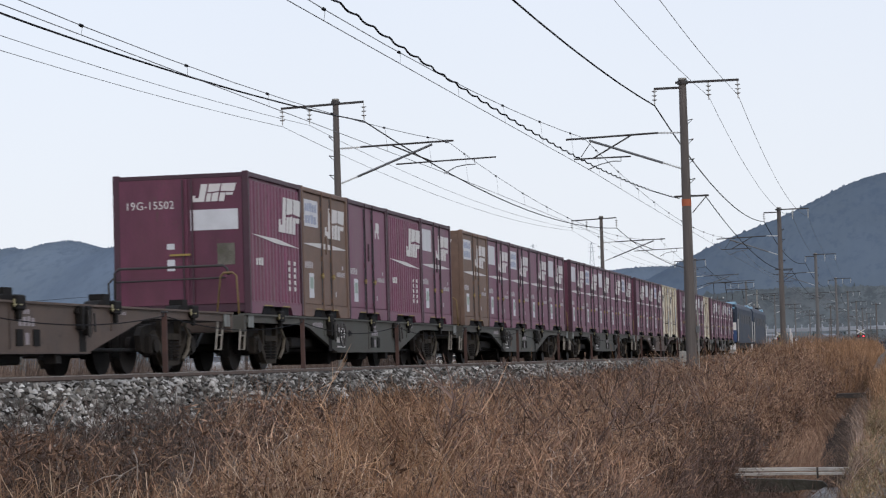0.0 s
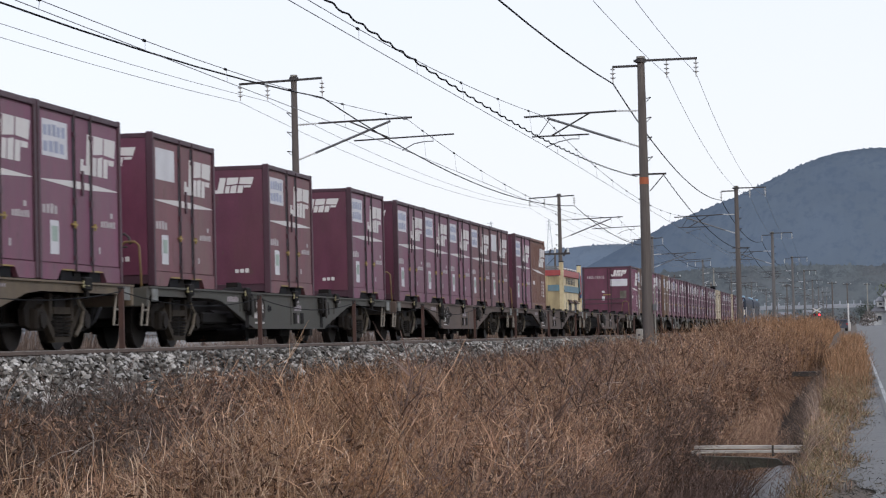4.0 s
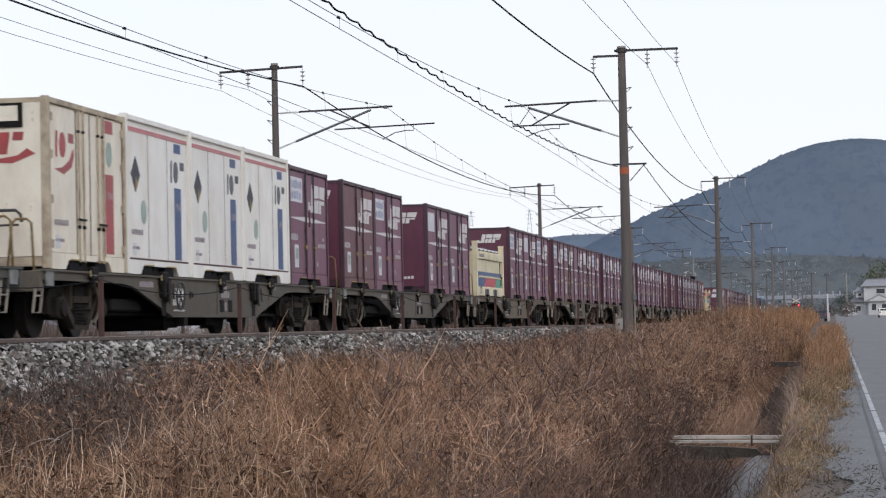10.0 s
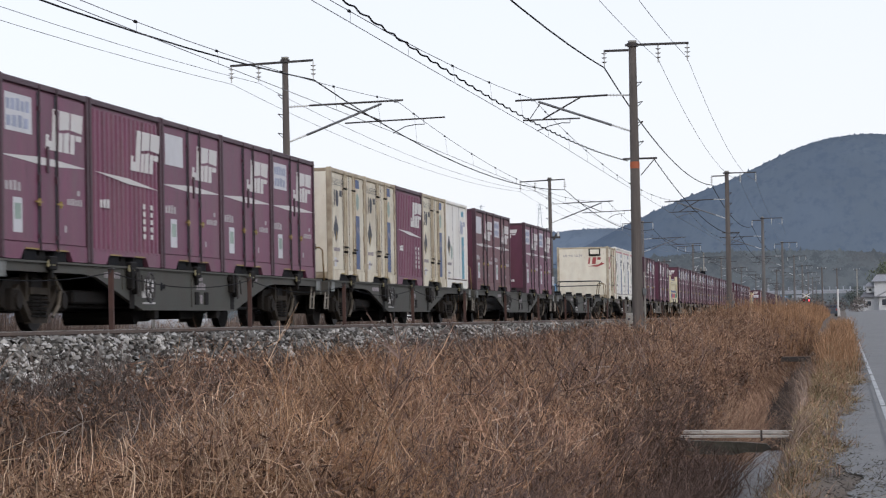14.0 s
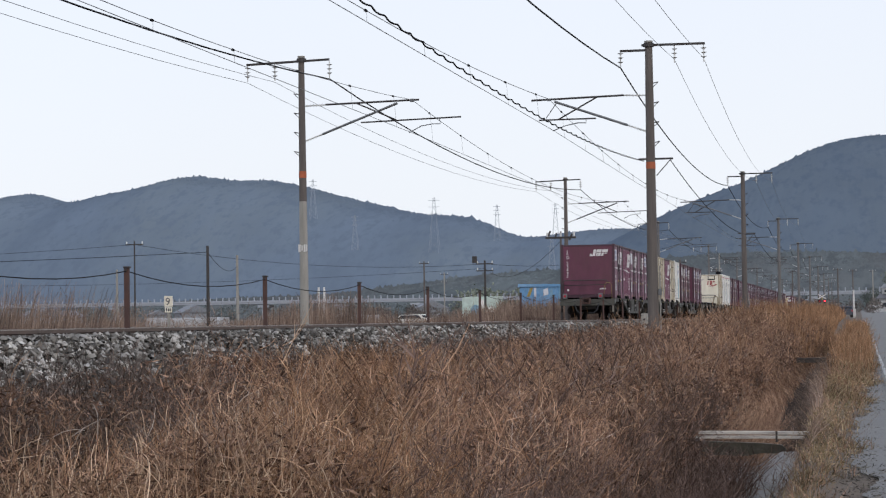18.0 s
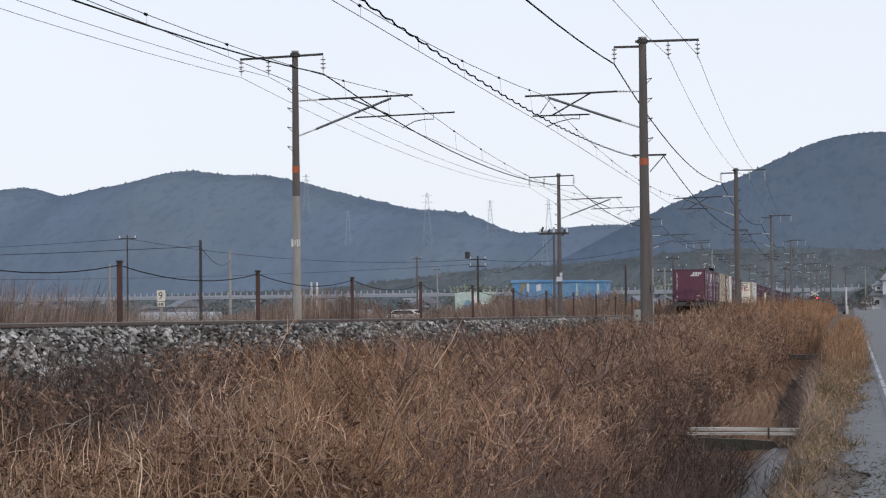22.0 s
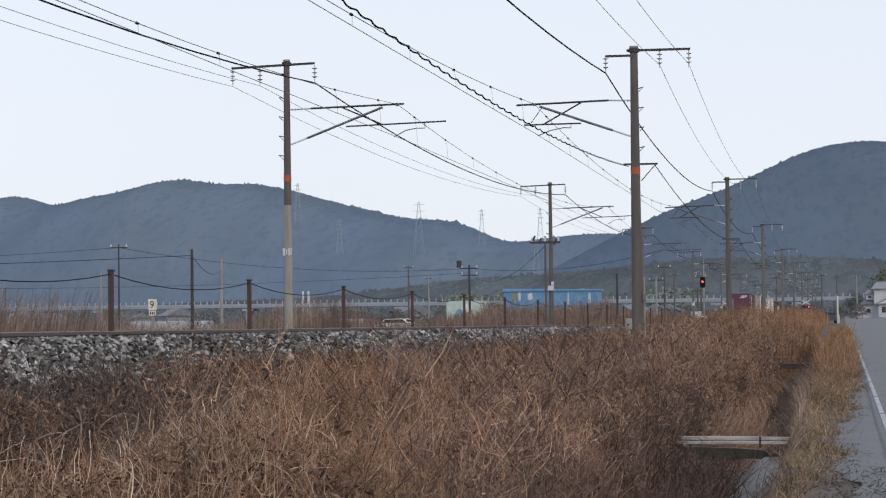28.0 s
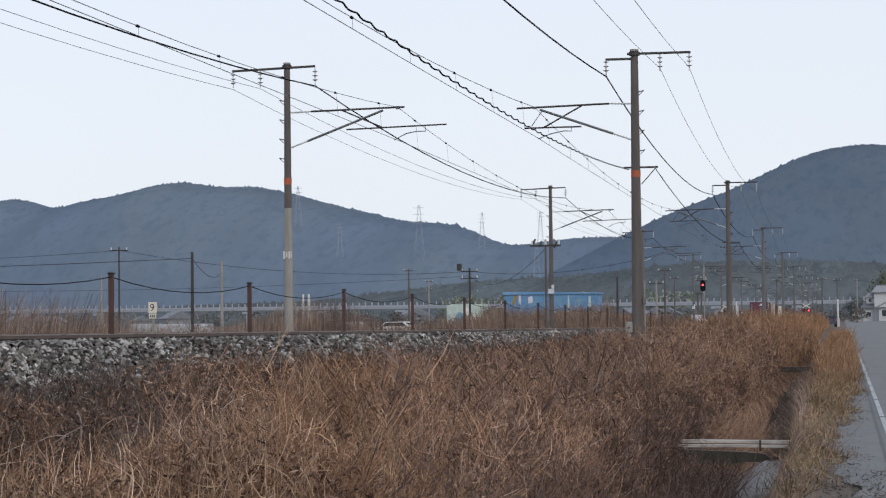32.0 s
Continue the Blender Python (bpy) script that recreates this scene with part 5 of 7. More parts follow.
        part("band", Geo().tube((0, 0, 4.17), (0, 0, 4.36), k(4.2) + 0.006, 16, k(4.36) + 0.006), "orange", p, "faded orange band")
    part("collar", Geo().tube((0, 0, top - 0.12), (0, 0, top - 0.02), r1 + 0.05, 14), "dark_steel", p)
    for z in (6.55, 6.0, 5.45, 4.9):
        g = Geo().tube((-s * k(z), 0, z), (-s * (k(z) + 0.14), 0, z + 0.03), 0.014, 5).tube((-s * (k(z) + 0.14), 0, z + 0.03), (-s * k(z), 0, z - 0.10), 0.010, 5)
        part("climbing_step", g, "dark_steel", p)
    # the two arms at the head, with the feeders' insulators
    za = top - 0.1 if near else 7.50
    arms = [(-0.79, 7.50), (0.71, za), (1.52, za)] if near else [(-1.58, 7.45), (-0.78, 7.45), (0.82, 7.48)]
    lo, hi_ = min(a for a, _ in arms), max(a for a, _ in arms)
    if near:
        part("head_arm", Geo().box(lo, 0.1, -0.04, 0.04, 7.44, 7.50), "dark_steel", p)
        part("head_arm", Geo().box(-0.2, hi_ + 0.04, -0.04, 0.04, za, za + 0.06), "dark_steel", p)
    else:
        part("head_arm", Geo().prism([(lo - 0.03, 7.42), (hi_, 7.50), (hi_, 7.56), (lo - 0.03, 7.48)], lambda u, v, w: (u, w, v), -0.035, 0.035), "dark_steel", p)
    for a, z in arms:
        insulator(p, (a, 0, z), (a, 0, z - 0.48), 3, 0.085)
    # bracket: top tube, strut, registration tube and steady arm
    u = 3.2 if s > 0 else 2.81
    i0 = s * k(6.2)
    insulator(p, (i0, 0, 6.22), (s * (abs(i0) + 0.62), 0, 6.24), 6, 0.045, "rod_insulator")
    part("bracket_tube", Geo().tube((s * (abs(i0) + 0.6), 0, 6.24), (s * (u + (0.2 if s > 0 else 0.5)), 0, 6.30 if s > 0 else 6.17), 0.028, 8), "dark_steel", p)
    insulator(p, (i0, 0, 5.22), (s * (abs(i0) + 0.55), 0, 5.42), 6, 0.045, "rod_insulator")
    part("bracket_strut", Geo().tube((s * (abs(i0) + 0.5), 0, 5.40), (s * (u - 0.42 if s > 0 else u - 0.15), 0, 6.22 if s > 0 else 6.12), 0.034, 8), "steel", p)
    if s > 0:
        part("registration_tube", Geo().tube((1.72, 0, 5.70), (4.6, 0, 5.78), 0.022, 6), "dark_steel", p)
        part("brace", Geo().tube((1.55, 0, 6.27), (2.75, 0, 5.74), 0.022, 6), "dark_steel", p)
        arm = [(3.98, 0, 5.76), (4.0, 0, 5.60), (3.75, 0, 5.60), (3.45, 0, 5.55), (3.1, 0, 5.37)]
    else:
        part("registration_tube", Geo().tube((-1.5, 0, 5.62), (-3.1, 0, 5.61), 0.022, 6), "dark_steel", p)
        part("brace", Geo().tube((-1.45, 0, 6.22), (-2.55, 0, 5.62), 0.022, 6), "dark_steel", p)
        part("brace", Geo().tube((-2.6, 0, 6.08), (-2.9, 0, 5.66), 0.012, 5), "dark_steel", p)
        arm = [(-1.78, 0, 5.63), (-1.78, 0, 5.50), (-2.0, 0, 5.51), (-2.35, 0, 5.44), (-2.72, 0, 5.30)]
    part("steady_arm", Geo().path(arm, 0.014, 6), "steel", p)
    part("messenger_clamp", Geo().box(s * u - 0.05, s * u + 0.05, -0.03, 0.03, 6.24 if s > 0 else 6.14, 6.33 if s > 0 else 6.21), "steel", p)
    if near:
        part("cable_arm", Geo().box(-0.32, 0.62, -0.03, 0.03, 4.42, 4.47).tube((0.55, 0, 4.42), (0.16, 0, 3.98), 0.015, 5), "dark_steel", p)
        part("conduit", Geo().tube((0.20, -0.02, -1.0), (0.20, -0.02, 1.3), 0.022, 8), "pole_grey", p, "white plastic cable conduit")
        part("junction_box", Geo().box(0.15, 0.25, -0.12, 0.0, 0.66, 0.84, 0.01), "steel", p)
    else:
        if y > 100:
            part("plate", Geo().box(-0.16, 0.16, -0.16, -0.14, 1.85, 2.1).box(0.02, 0.16, -0.16, -0.14, 2.12, 2.32), "placard", p, "small white plate")
    return p


for j, y in enumerate(BAYS):
    mast(FAR_POLE[j], y, 1, False)
    mast(NEAR_POLE[j], y, -1, True)


def strung(name, label, ends, sag, r, material="wire", steps=14, wave=0.0):
    """A wire hung from point to point."""
    pts = []
    for j, ((x0, y0, z0), (x1, y1, z1)) in enumerate(zip(ends, ends[1:])):
        hang = sag[min(j, len(sag) - 1)] if isinstance(sag, tuple) else sag
        for i in range(steps):
            t = i / steps
            pts.append((x0 + (x1 - x0) * t, y0 + (y1 - y0) * t, z0 + (z1 - z0) * t - 4 * hang * t * (1 - t)))
    pts.append(ends[-1])
    return solid(name, Geo().path(pts, r, 5), material, label, "overhead wire", "overhead wires")


def stagger(j):
    return 0.10 if j % 2 else -0.10


n_ = len(BAYS)
for tx, hz_c, hz_m, nm in ((FAR_TRACK, 5.32, 6.30, 0.85), (NEAR_TRACK, 5.32, 6.20, 0.72)):
    strung("contact_wire", "grooved copper contact wire over the track", [(tx + stagger(j), BAYS[j], RZ + hz_c) for j in range(n_)], 0.02, 0.008)
    strung("messenger_wire", "grey catenary messenger wire over the track", [(tx, BAYS[j], RZ + hz_m) for j in range(n_)], nm, 0.008)
    drop = thing("hanger_wires", pose(0, 0, 0), "thin hanger wires with black clips between messenger and contact wire", "overhead wire", "overhead wires")
    for j in range(4):
        for i in range(11):
            t = (i + 0.5) / 11
            y = BAYS[j] + (BAYS[j + 1] - BAYS[j]) * t
            if y < 10:
                continue
            zt, zb = RZ + hz_m - 4 * nm * t * (1 - t), RZ + hz_c - 0.08 * t * (1 - t)
            xb = tx + stagger(j) * (1 - 2 * t)
            h = part("hanger", Geo().tube((tx + 0.02, y, zt), (xb, y, zb), 0.004, 4), "wire", drop)
            part("clip", Geo().tube((tx, y - 0.05, zt), (tx, y + 0.05, zt), 0.028, 8), "cable", h, "black clip")
strung("feeder_cable", "thick black feeder cable hung from the mast arms", [(FAR_POLE[j] + 0.82, BAYS[j], RZ + 6.97) for j in range(n_)], 0.82, 0.020, "cable")
strung("feeder_cable", "thick black feeder cable hung from the mast arms", [(NEAR_POLE[j] - 0.79, BAYS[j], RZ + 7.0) for j in range(n_)], (0.68, 0.77), 0.020, "cable")
for off in (-1.58, -0.78):
    strung("distribution_wire", "thin grey wire on the mast arm insulators", [(FAR_POLE[j] + off, BAYS[j], RZ + 6.93) for j in range(n_)], (0.56, 0.54), 0.007)
for off in (0.71, 1.52):
    strung("distribution_wire", "thin grey wire on the mast arm insulators", [(NEAR_POLE[j] + off, BAYS[j], RZ + 7.19) for j in range(n_)], (0.62, 0.76), 0.007)
# the lashed communication cable, wound round its carrier
spiral = Geo()
for j in range(3):
    (x0, y0), (x1, y1) = (NEAR_POLE[j] + (0.55 if j else -0.2), BAYS[j]), (NEAR_POLE[j + 1] + (-0.2 if j == 0 else 0.55), BAYS[j + 1])
    pts = []
    n = 420 if j == 0 else 120
    for i in range(n + 1):
        t = i / n
        c, s_ = math.cos(t * 72 * 6.283), math.sin(t * 72 * 6.283)
        a = 0.014 if j == 0 else 0.008
        pts.append((x0 + (x1 - x0) * t + a * c, y0 + (y1 - y0) * t, RZ + (4.75 - 0.35 * t if j == 0 else 4.40) - 4 * (0.76 if j == 0 else 0.64) * t * (1 - t) + a * s_))
    spiral.path(pts, 0.013, 5)
solid("lashed_cable", spiral, "cable", "black communication cable wound in a spiral round its carrier wire", "cable", "overhead wires")

# ---- posts with a cable between the tracks ----
fence_post = None
for i in range(-1, 14):
    y = 32.15 + 7.91 * i
    at = pose(-10.39, y, RZ)
    if fence_post is None:
        fence_post = thing("rail_post", at, "rusty upright post made from old rail with a cap", "post", "posts between the tracks")
        part("shaft", Geo().prism([(-0.034, -0.03), (0.034, -0.03), (0.034, -0.015), (0.01, -0.008), (0.01, 0.03), (0.025, 0.035), (0.025, 0.06), (-0.025, 0.06), (-0.025, 0.035), (-0.01, 0.03), (-0.01, -0.008), (-0.034, -0.015)],
                                  lambda u, v, w: (u, v, w), -0.4, 0.86), "rust", fence_post)
        part("cap", Geo().box(-0.045, 0.045, -0.045, 0.075, 0.86, 0.89, 0.01), "dark_steel", fence_post, "flat dark cap")
        part("cable_clip", Geo().tube((0, -0.05, 0.84), (0, 0.09, 0.84), 0.02, 6), "dark_steel", fence_post)
    else:
        copy_thing(fence_post, at)
strung("post_cable", "dark cable sagging from post to post between the tracks", [(-10.39, 32.15 + 7.91 * i, RZ + 0.82) for i in range(-2, 14)], 0.17, 0.008, "cable", 8)


# ---- dead grass and weeds ----
M["stem_red"] = tuft_material("reddish_dry_stems", (0.120, 0.064, 0.042), (0.262, 0.150, 0.096), (0.50, 0.33, 0.22))
M["stem_tan"] = tuft_material("tan_dry_blades", (0.20, 0.115, 0.068), (0.38, 0.24, 0.15), (0.62, 0.46, 0.32))
M["stem_dark"] = tuft_material("dark_dead_weeds", (0.064, 0.043, 0.036), (0.134, 0.089, 0.073), (0.25, 0.175, 0.142))
M["litter"] = tuft_material("withered_leaf_litter", (0.05, 0.029, 0.021), (0.16, 0.092, 0.063), (0.42, 0.27, 0.185))
M["stem_orange"] = tuft_material("orange_dry_reeds", (0.16, 0.085, 0.046), (0.30, 0.165, 0.090), (0.46, 0.285, 0.170))
M["verge"] = tuft_material("yellowish_verge_grass", (0.10, 0.070, 0.040), (0.25, 0.175, 0.098), (0.44, 0.345, 0.215))
M["bank"] = tuft_material("grey_brown_reeds", (0.10, 0.066, 0.052), (0.20, 0.138, 0.104), (0.36, 0.27, 0.21))
M["grit"] = tuft_material("asphalt_grit", (0.085, 0.078, 0.068), (0.14, 0.13, 0.115), (0.26, 0.235, 0.205))
M["crumbs"] = tuft_material("crumbled_asphalt", (0.05, 0.044, 0.037), (0.11, 0.098, 0.083), (0.22, 0.20, 0.17))
M["plume"] = tuft_material("pale_reed_plumes", (0.40, 0.34, 0.29), (0.52, 0.46, 0.40), (0.62, 0.57, 0.52))


def stems(name, material, base, height, lean, width, label, seed, segs=3, twigs=0, droop=0.0, wiggle=0.03, bend=0.15):
    """Thin upright ribbons with a bend, with side twigs; all arrays per stem."""
    g = np.random.default_rng(seed)
    n = len(base)
    az = g.uniform(0, 2 * np.pi, n)
    tilt = np.abs(g.normal(0, lean, n))
    d = np.stack([np.cos(az), np.sin(az)], -1)
    face = g.uniform(0, 2 * np.pi, n)
    wv = np.stack([np.cos(face), np.sin(face) * 0.5, np.zeros(n)], -1) * width[:, None] * 0.5
    rings = []
    for k in range(segs + 1):
        t = k / segs
        off = (tilt * t + (tilt * bend + droop) * t * t) * height
        p = base + np.stack([d[:, 0] * off, d[:, 1] * off, height * (t - droop * 0.5 * t * t)], -1)
        p[:, :2] += g.normal(0, wiggle, (n, 2)) * t * height[:, None]
        wk = 1 - 0.75 * t
        rings += [p - wv * wk, p + wv * wk]
    v = np.stack(rings, 1)
    per = 2 * (segs + 1)
    quads = np.array([(2 * k, 2 * k + 1, 2 * k + 3, 2 * k + 2) for k in range(segs)])
    verts, faces = [v.reshape(-1, 3)], [(quads[None] + (np.arange(n) * per)[:, None, None]).reshape(-1, 4)]
    count = n * per
    for q in range(twigs):
        t = g.uniform(0.45, 0.95, n)
        off = (tilt * t + (tilt * bend + droop) * t * t) * height
        p = base + np.stack([d[:, 0] * off, d[:, 1] * off, height * (t - droop * 0.5 * t * t)], -1)
        a2 = g.uniform(0, 2 * np.pi, n)
        ln = height * g.uniform(0.10, 0.34, n)
        tip = p + np.stack([np.cos(a2) * ln * 0.8, np.sin(a2) * ln * 0.8, ln * g.uniform(-0.25, 1.0, n)], -1)
        w2 = wv * 0.45
        tv = np.stack([p - w2, p + w2, tip + w2 * 0.3, tip - w2 * 0.3], 1)
        verts.append(tv.reshape(-1, 3))
        faces.append(np.arange(4)[None] + count + 4 * np.arange(n)[:, None])
        count += 4 * n
    ob = arrays(name, np.concatenate(verts), np.concatenate(faces), material)
    return tagged(ob, label, "dry grass", kind="stuff")


def scatter(n, xr, yr, seed, power=1.0):
    """Points on the land, thinning with distance."""
    g = np.random.default_rng(seed)
    y = yr[0] * (yr[1] / yr[0]) ** (g.random(n) ** power)
    x = g.uniform(*xr, n)
    return np.stack([x, y, land(x, y) - 0.03], -1), g


def patch(p, size, seed):
    """Slow noise over the plan, about 0 to 1."""
    out = np.zeros(len(p))
    g = np.random.default_rng(seed)
    for k in range(5):
        a = g.uniform(0, 6.28)
        out += np.sin((p[:, 0] * np.cos(a) + p[:, 1] * np.sin(a)) / size * g.uniform(0.7, 1.8) + g.uniform(0, 6.28))
    return np.clip(0.5 + out / 5, 0, 1)


def tall(p):
    """How high the weeds grow here: low at the ballast and at the ditch, higher far along the line."""
    return (0.35 + 0.65 * smooth_step(-6.4, -5.2, p[:, 0]) * (1 - 0.50 * smooth_step(-3.3, -2.2, p[:, 0]))) * (1 + 0.42 * smooth_step(32, 110, p[:, 1]))


def ribbons(p, q, w, g):
    """A thin strip from each p to each q, turned any way about its length."""
    d = q - p
    e = np.cross(d, g.normal(0, 1, d.shape))
    e *= (0.5 * w / np.maximum(np.linalg.norm(e, axis=1), 1e-9))[:, None]
    return e


def bushes(name, material, base, height, width, label, seed, lean=0.25, boughs=6, twigs=2, spread=0.9):
    """Dead weeds: a bent main stalk, curved boughs and forked twigs; one strip each."""
    g = np.random.default_rng(seed)
    n = len(base)
    verts, faces, count = [], [], 0

    def strip(pts, w0, w1):
        nonlocal count
        k = len(pts)
        e = ribbons(pts[0], pts[-1], np.ones(len(pts[0])), g)
        rings = []
        for i, p in enumerate(pts):
            f = (w0 + (w1 - w0) * i / (k - 1))[:, None]
            rings += [p - e * f, p + e * f]
        v = np.stack(rings, 1)
        quads = np.array([(2 * i, 2 * i + 1, 2 * i + 3, 2 * i + 2) for i in range(k - 1)])
        m = len(v)
        verts.append(v.reshape(-1, 3))
        faces.append((quads[None] + count + (np.arange(m) * 2 * k)[:, None, None]).reshape(-1, 4))
        count += m * 2 * k

    az, tilt = g.uniform(0, 2 * np.pi, n), np.abs(g.normal(0, lean, n))
    top = np.stack([np.cos(az) * tilt, np.sin(az) * tilt, np.ones(n)], -1) * height[:, None]
    bow = g.normal(0, 0.10, (n, 3)) * height[:, None] * np.array([1, 1, 0.1])
    on = lambda t: base + top * t[:, None] + bow * (4 * t * (1 - t))[:, None]
    strip([on(np.full(n, t)) for t in (0.0, 0.35, 0.68, 1.0)], width, width * 0.35)
    for k in range(boughs):
        t = g.uniform(0.35, 0.97, n)
        p = on(t)
        a2 = g.uniform(0, 2 * np.pi, n)
        ln = height * g.uniform(0.16, 0.46, n) * (1.15 - 0.6 * t)
        out = np.stack([np.cos(a2), np.sin(a2), g.uniform(0.1, 1.5, n)], -1) * ln[:, None] * spread
        mid = p + out * 0.5 + g.normal(0, 0.07, (n, 3)) * ln[:, None]
        tip = p + out + np.array([0, 0, 1.0]) * (ln * g.uniform(-0.25, 0.35, n))[:, None]
        strip([p, mid, tip], width * 0.62, width * 0.25)
        for j in range(twigs):
            s_ = mid if j % 2 == 0 else mid + (tip - mid) * 0.5
            strip([s_, s_ + g.normal(0, 0.28, (n, 3)) * ln[:, None] + out * 0.28], width * 0.36, width * 0.18)
    ob = arrays(name, np.concatenate(verts), np.concatenate(faces), material)
    return tagged(ob, label, "dry grass", kind="stuff")


def litter(name, material, p, g, size, label, flat=1.0):
    """Loose withered leaves and bits of stalk, one small sliver each, lying any way."""
    n = len(p)
    d = g.normal(0, 1, (n, 3)) * np.array([1, 1, flat])
    d /= np.linalg.norm(d, axis=1, keepdims=True)
    e = np.cross(d, g.normal(0, 1, (n, 3)))
    e *= np.array([1, 1, flat])
    e /= np.linalg.norm(e, axis=1, keepdims=True)
    ln, wd = size * g.uniform(0.6, 2.0, n), size * g.uniform(0.06, 0.16, n)
    v = np.stack([p - d * ln[:, None] * 0.5, p + e * wd[:, None], p + d * ln[:, None] * 0.5, p - e * wd[:, None]], 1).reshape(-1, 3)
    return tagged(arrays(name, v, np.arange(n * 4).reshape(-1, 4), material), label, "dry grass", kind="stuff")


def mound(p):
    """Uneven height of the thicket, in humps of one and of four metres."""
    return 0.62 + 0.30 * patch(p, 0.55, 15) + 0.30 * patch(p, 1.7, 5)


near_ditch = lambda p: smooth_step(-3.8, -2.7, p[:, 0])
at_ballast = lambda p: smooth_step(-5.3, -6.1, p[:, 0])
for nm, mat, cnt, seed, hh, wd, lean, bg, lab in (
        ("dry_weeds", "stem_red", 6200, 21, (0.55, 1.10), 0.0075, 0.22, 6, "thicket of reddish-brown dead weeds beside the railway"),
        ("dry_grass", "stem_tan", 2300, 22, (0.55, 1.10), 0.0075, 0.38, 4, "bleached tan dead weeds among the thicket"),
        ("dead_weeds", "stem_dark", 6000, 23, (0.40, 1.02), 0.0080, 0.22, 6, "dark brown dead weeds in the thicket")):
    p, g = scatter(cnt, (-7.0, -2.0), (12.6, 165), seed, 1.15)
    pt = patch(p, 1.7, 5)
    if mat == "stem_tan":
        keep = g.random(len(p)) < (0.25 + 0.9 * pt) * (1 - 0.8 * at_ballast(p)) * (1 - 0.75 * near_ditch(p))
    elif mat == "stem_red":
        keep = g.random(len(p)) < (0.45 + 0.7 * pt) * (1 - 0.75 * at_ballast(p))
    else:
        keep = g.random(len(p)) < np.clip(1.0 - 0.75 * pt + 0.15 * near_ditch(p) + 0.3 * at_ballast(p), 0.2, 1)
    keep &= g.random(len(p)) < 0.15 + 0.85 * smooth_step(-7.0, -6.0, p[:, 0])
    p = p[keep]
    ht = g.uniform(*hh, len(p)) * tall(p) * mound(p)
    w = wd * (0.72 + p[:, 1] / 45) * g.uniform(0.6, 1.5, len(p))
    bushes(nm, mat, p, ht, w, lab, seed, lean, bg)
# withered leaves and broken stalks that fill the thicket
p, g = scatter(105000, (-6.6, -2.0), (12.6, 150), 65, 1.2)
p[:, 2] += 0.04 + g.uniform(0.0, 0.88, len(p)) ** 0.8 * tall(p) * mound(p)
litter("withered_leaves", "litter", p, g, 0.060 * (0.75 + p[:, 1] / 45), "mass of withered brown leaves and bits of stalk among the weeds")
# fine grey-brown weeds standing at the foot of the ballast and up into its stones
M["grey_weed"] = tuft_material("grey_dark_weeds", (0.050, 0.038, 0.034), (0.105, 0.078, 0.067), (0.20, 0.155, 0.132))
p, g = scatter(7600, (-7.1, -4.7), (13, 120), 49)
p = p[g.random(len(p)) < (0.06 + 0.94 * smooth_step(-6.95, -5.9, p[:, 0])) * (0.25 + 0.75 * smooth_step(-4.8, -5.4, p[:, 0]))]
bushes("dead_weeds", "grey_weed", p, g.uniform(0.38, 0.80, len(p)) * (0.55 + 0.55 * tall(p)), 0.0075 * (0.72 + p[:, 1] / 45) * g.uniform(0.6, 1.4, len(p)), "dark grey-brown upright weeds at the foot of the ballast", 49, 0.14, 5, 2, 0.75)
# a lighter orange clump in the middle of the thicket
M["clump"] = tuft_material("light_orange_weeds", (0.17, 0.085, 0.045), (0.36, 0.20, 0.11), (0.60, 0.40, 0.25))
g = np.random.default_rng(71)
n = 2100
y = 13 + 15 * g.random(n) ** 1.2
p = np.stack([-0.207 * y + g.normal(0, 0.024, n) * y, y, np.zeros(n)], -1)
p = p[(p[:, 0] > -5.6) & (p[:, 0] < -2.15)]
p[:, 2] = land(p[:, 0], p[:, 1]) - 0.03
bushes("orange_weeds", "clump", p, g.uniform(0.6, 1.08, len(p)) * tall(p) * mound(p), 0.0072 * (0.72 + p[:, 1] / 45) * g.uniform(0.6, 1.5, len(p)), "light orange-brown dead weeds in a loose clump", 71, 0.35, 6)


def stalks(name, material, n, xr, yr, seed, rise_, length, width, label, flat=0.5, power=1.0):
    """Long bent stalks that lean or lie across the tops of the weeds."""
    p, g = scatter(n, xr, yr, seed, power)
    p = p[g.random(len(p)) < (1 - 0.7 * near_ditch(p)) * (1 - 0.6 * at_ballast(p))]
    m = len(p)
    p[:, 2] += g.uniform(*rise_, m) * tall(p) * mound(p)
    a = g.uniform(0, 2 * np.pi, m)
    el = np.clip(g.normal(0.9, flat, m), -0.15, 1.5)
    d = np.stack([np.cos(a) * np.cos(el), np.sin(a) * np.cos(el), np.sin(el)], -1) * g.uniform(*length, m)[:, None]
    bow = g.normal(0, 0.07, (m, 3)) * np.linalg.norm(d, axis=1)[:, None]
    w = g.uniform(*width, m)
    e = ribbons(p, p + d, w, g)
    rings = []
    for k in range(6):
        t = k / 5
        c = p + d * t + bow * (4 * t * (1 - t)) - np.array([0, 0, 0.12]) * t * t * np.linalg.norm(d, axis=1)[:, None]
        c = c + g.normal(0, 0.003, (m, 3))
        rings += [c - e * (1 - 0.5 * t), c + e * (1 - 0.5 * t)]
    v = np.stack(rings, 1)
    quads = np.array([(2 * k, 2 * k + 1, 2 * k + 3, 2 * k + 2) for k in range(5)])
    f = (quads[None] + (np.arange(m) * 12)[:, None, None]).reshape(-1, 4)
    return tagged(arrays(name, v.reshape(-1, 3), f, material), label, "dry grass", kind="stuff")


M["stem_pale"] = tuft_material("bleached_stalks", (0.27, 0.16, 0.095), (0.47, 0.305, 0.195), (0.72, 0.55, 0.40))
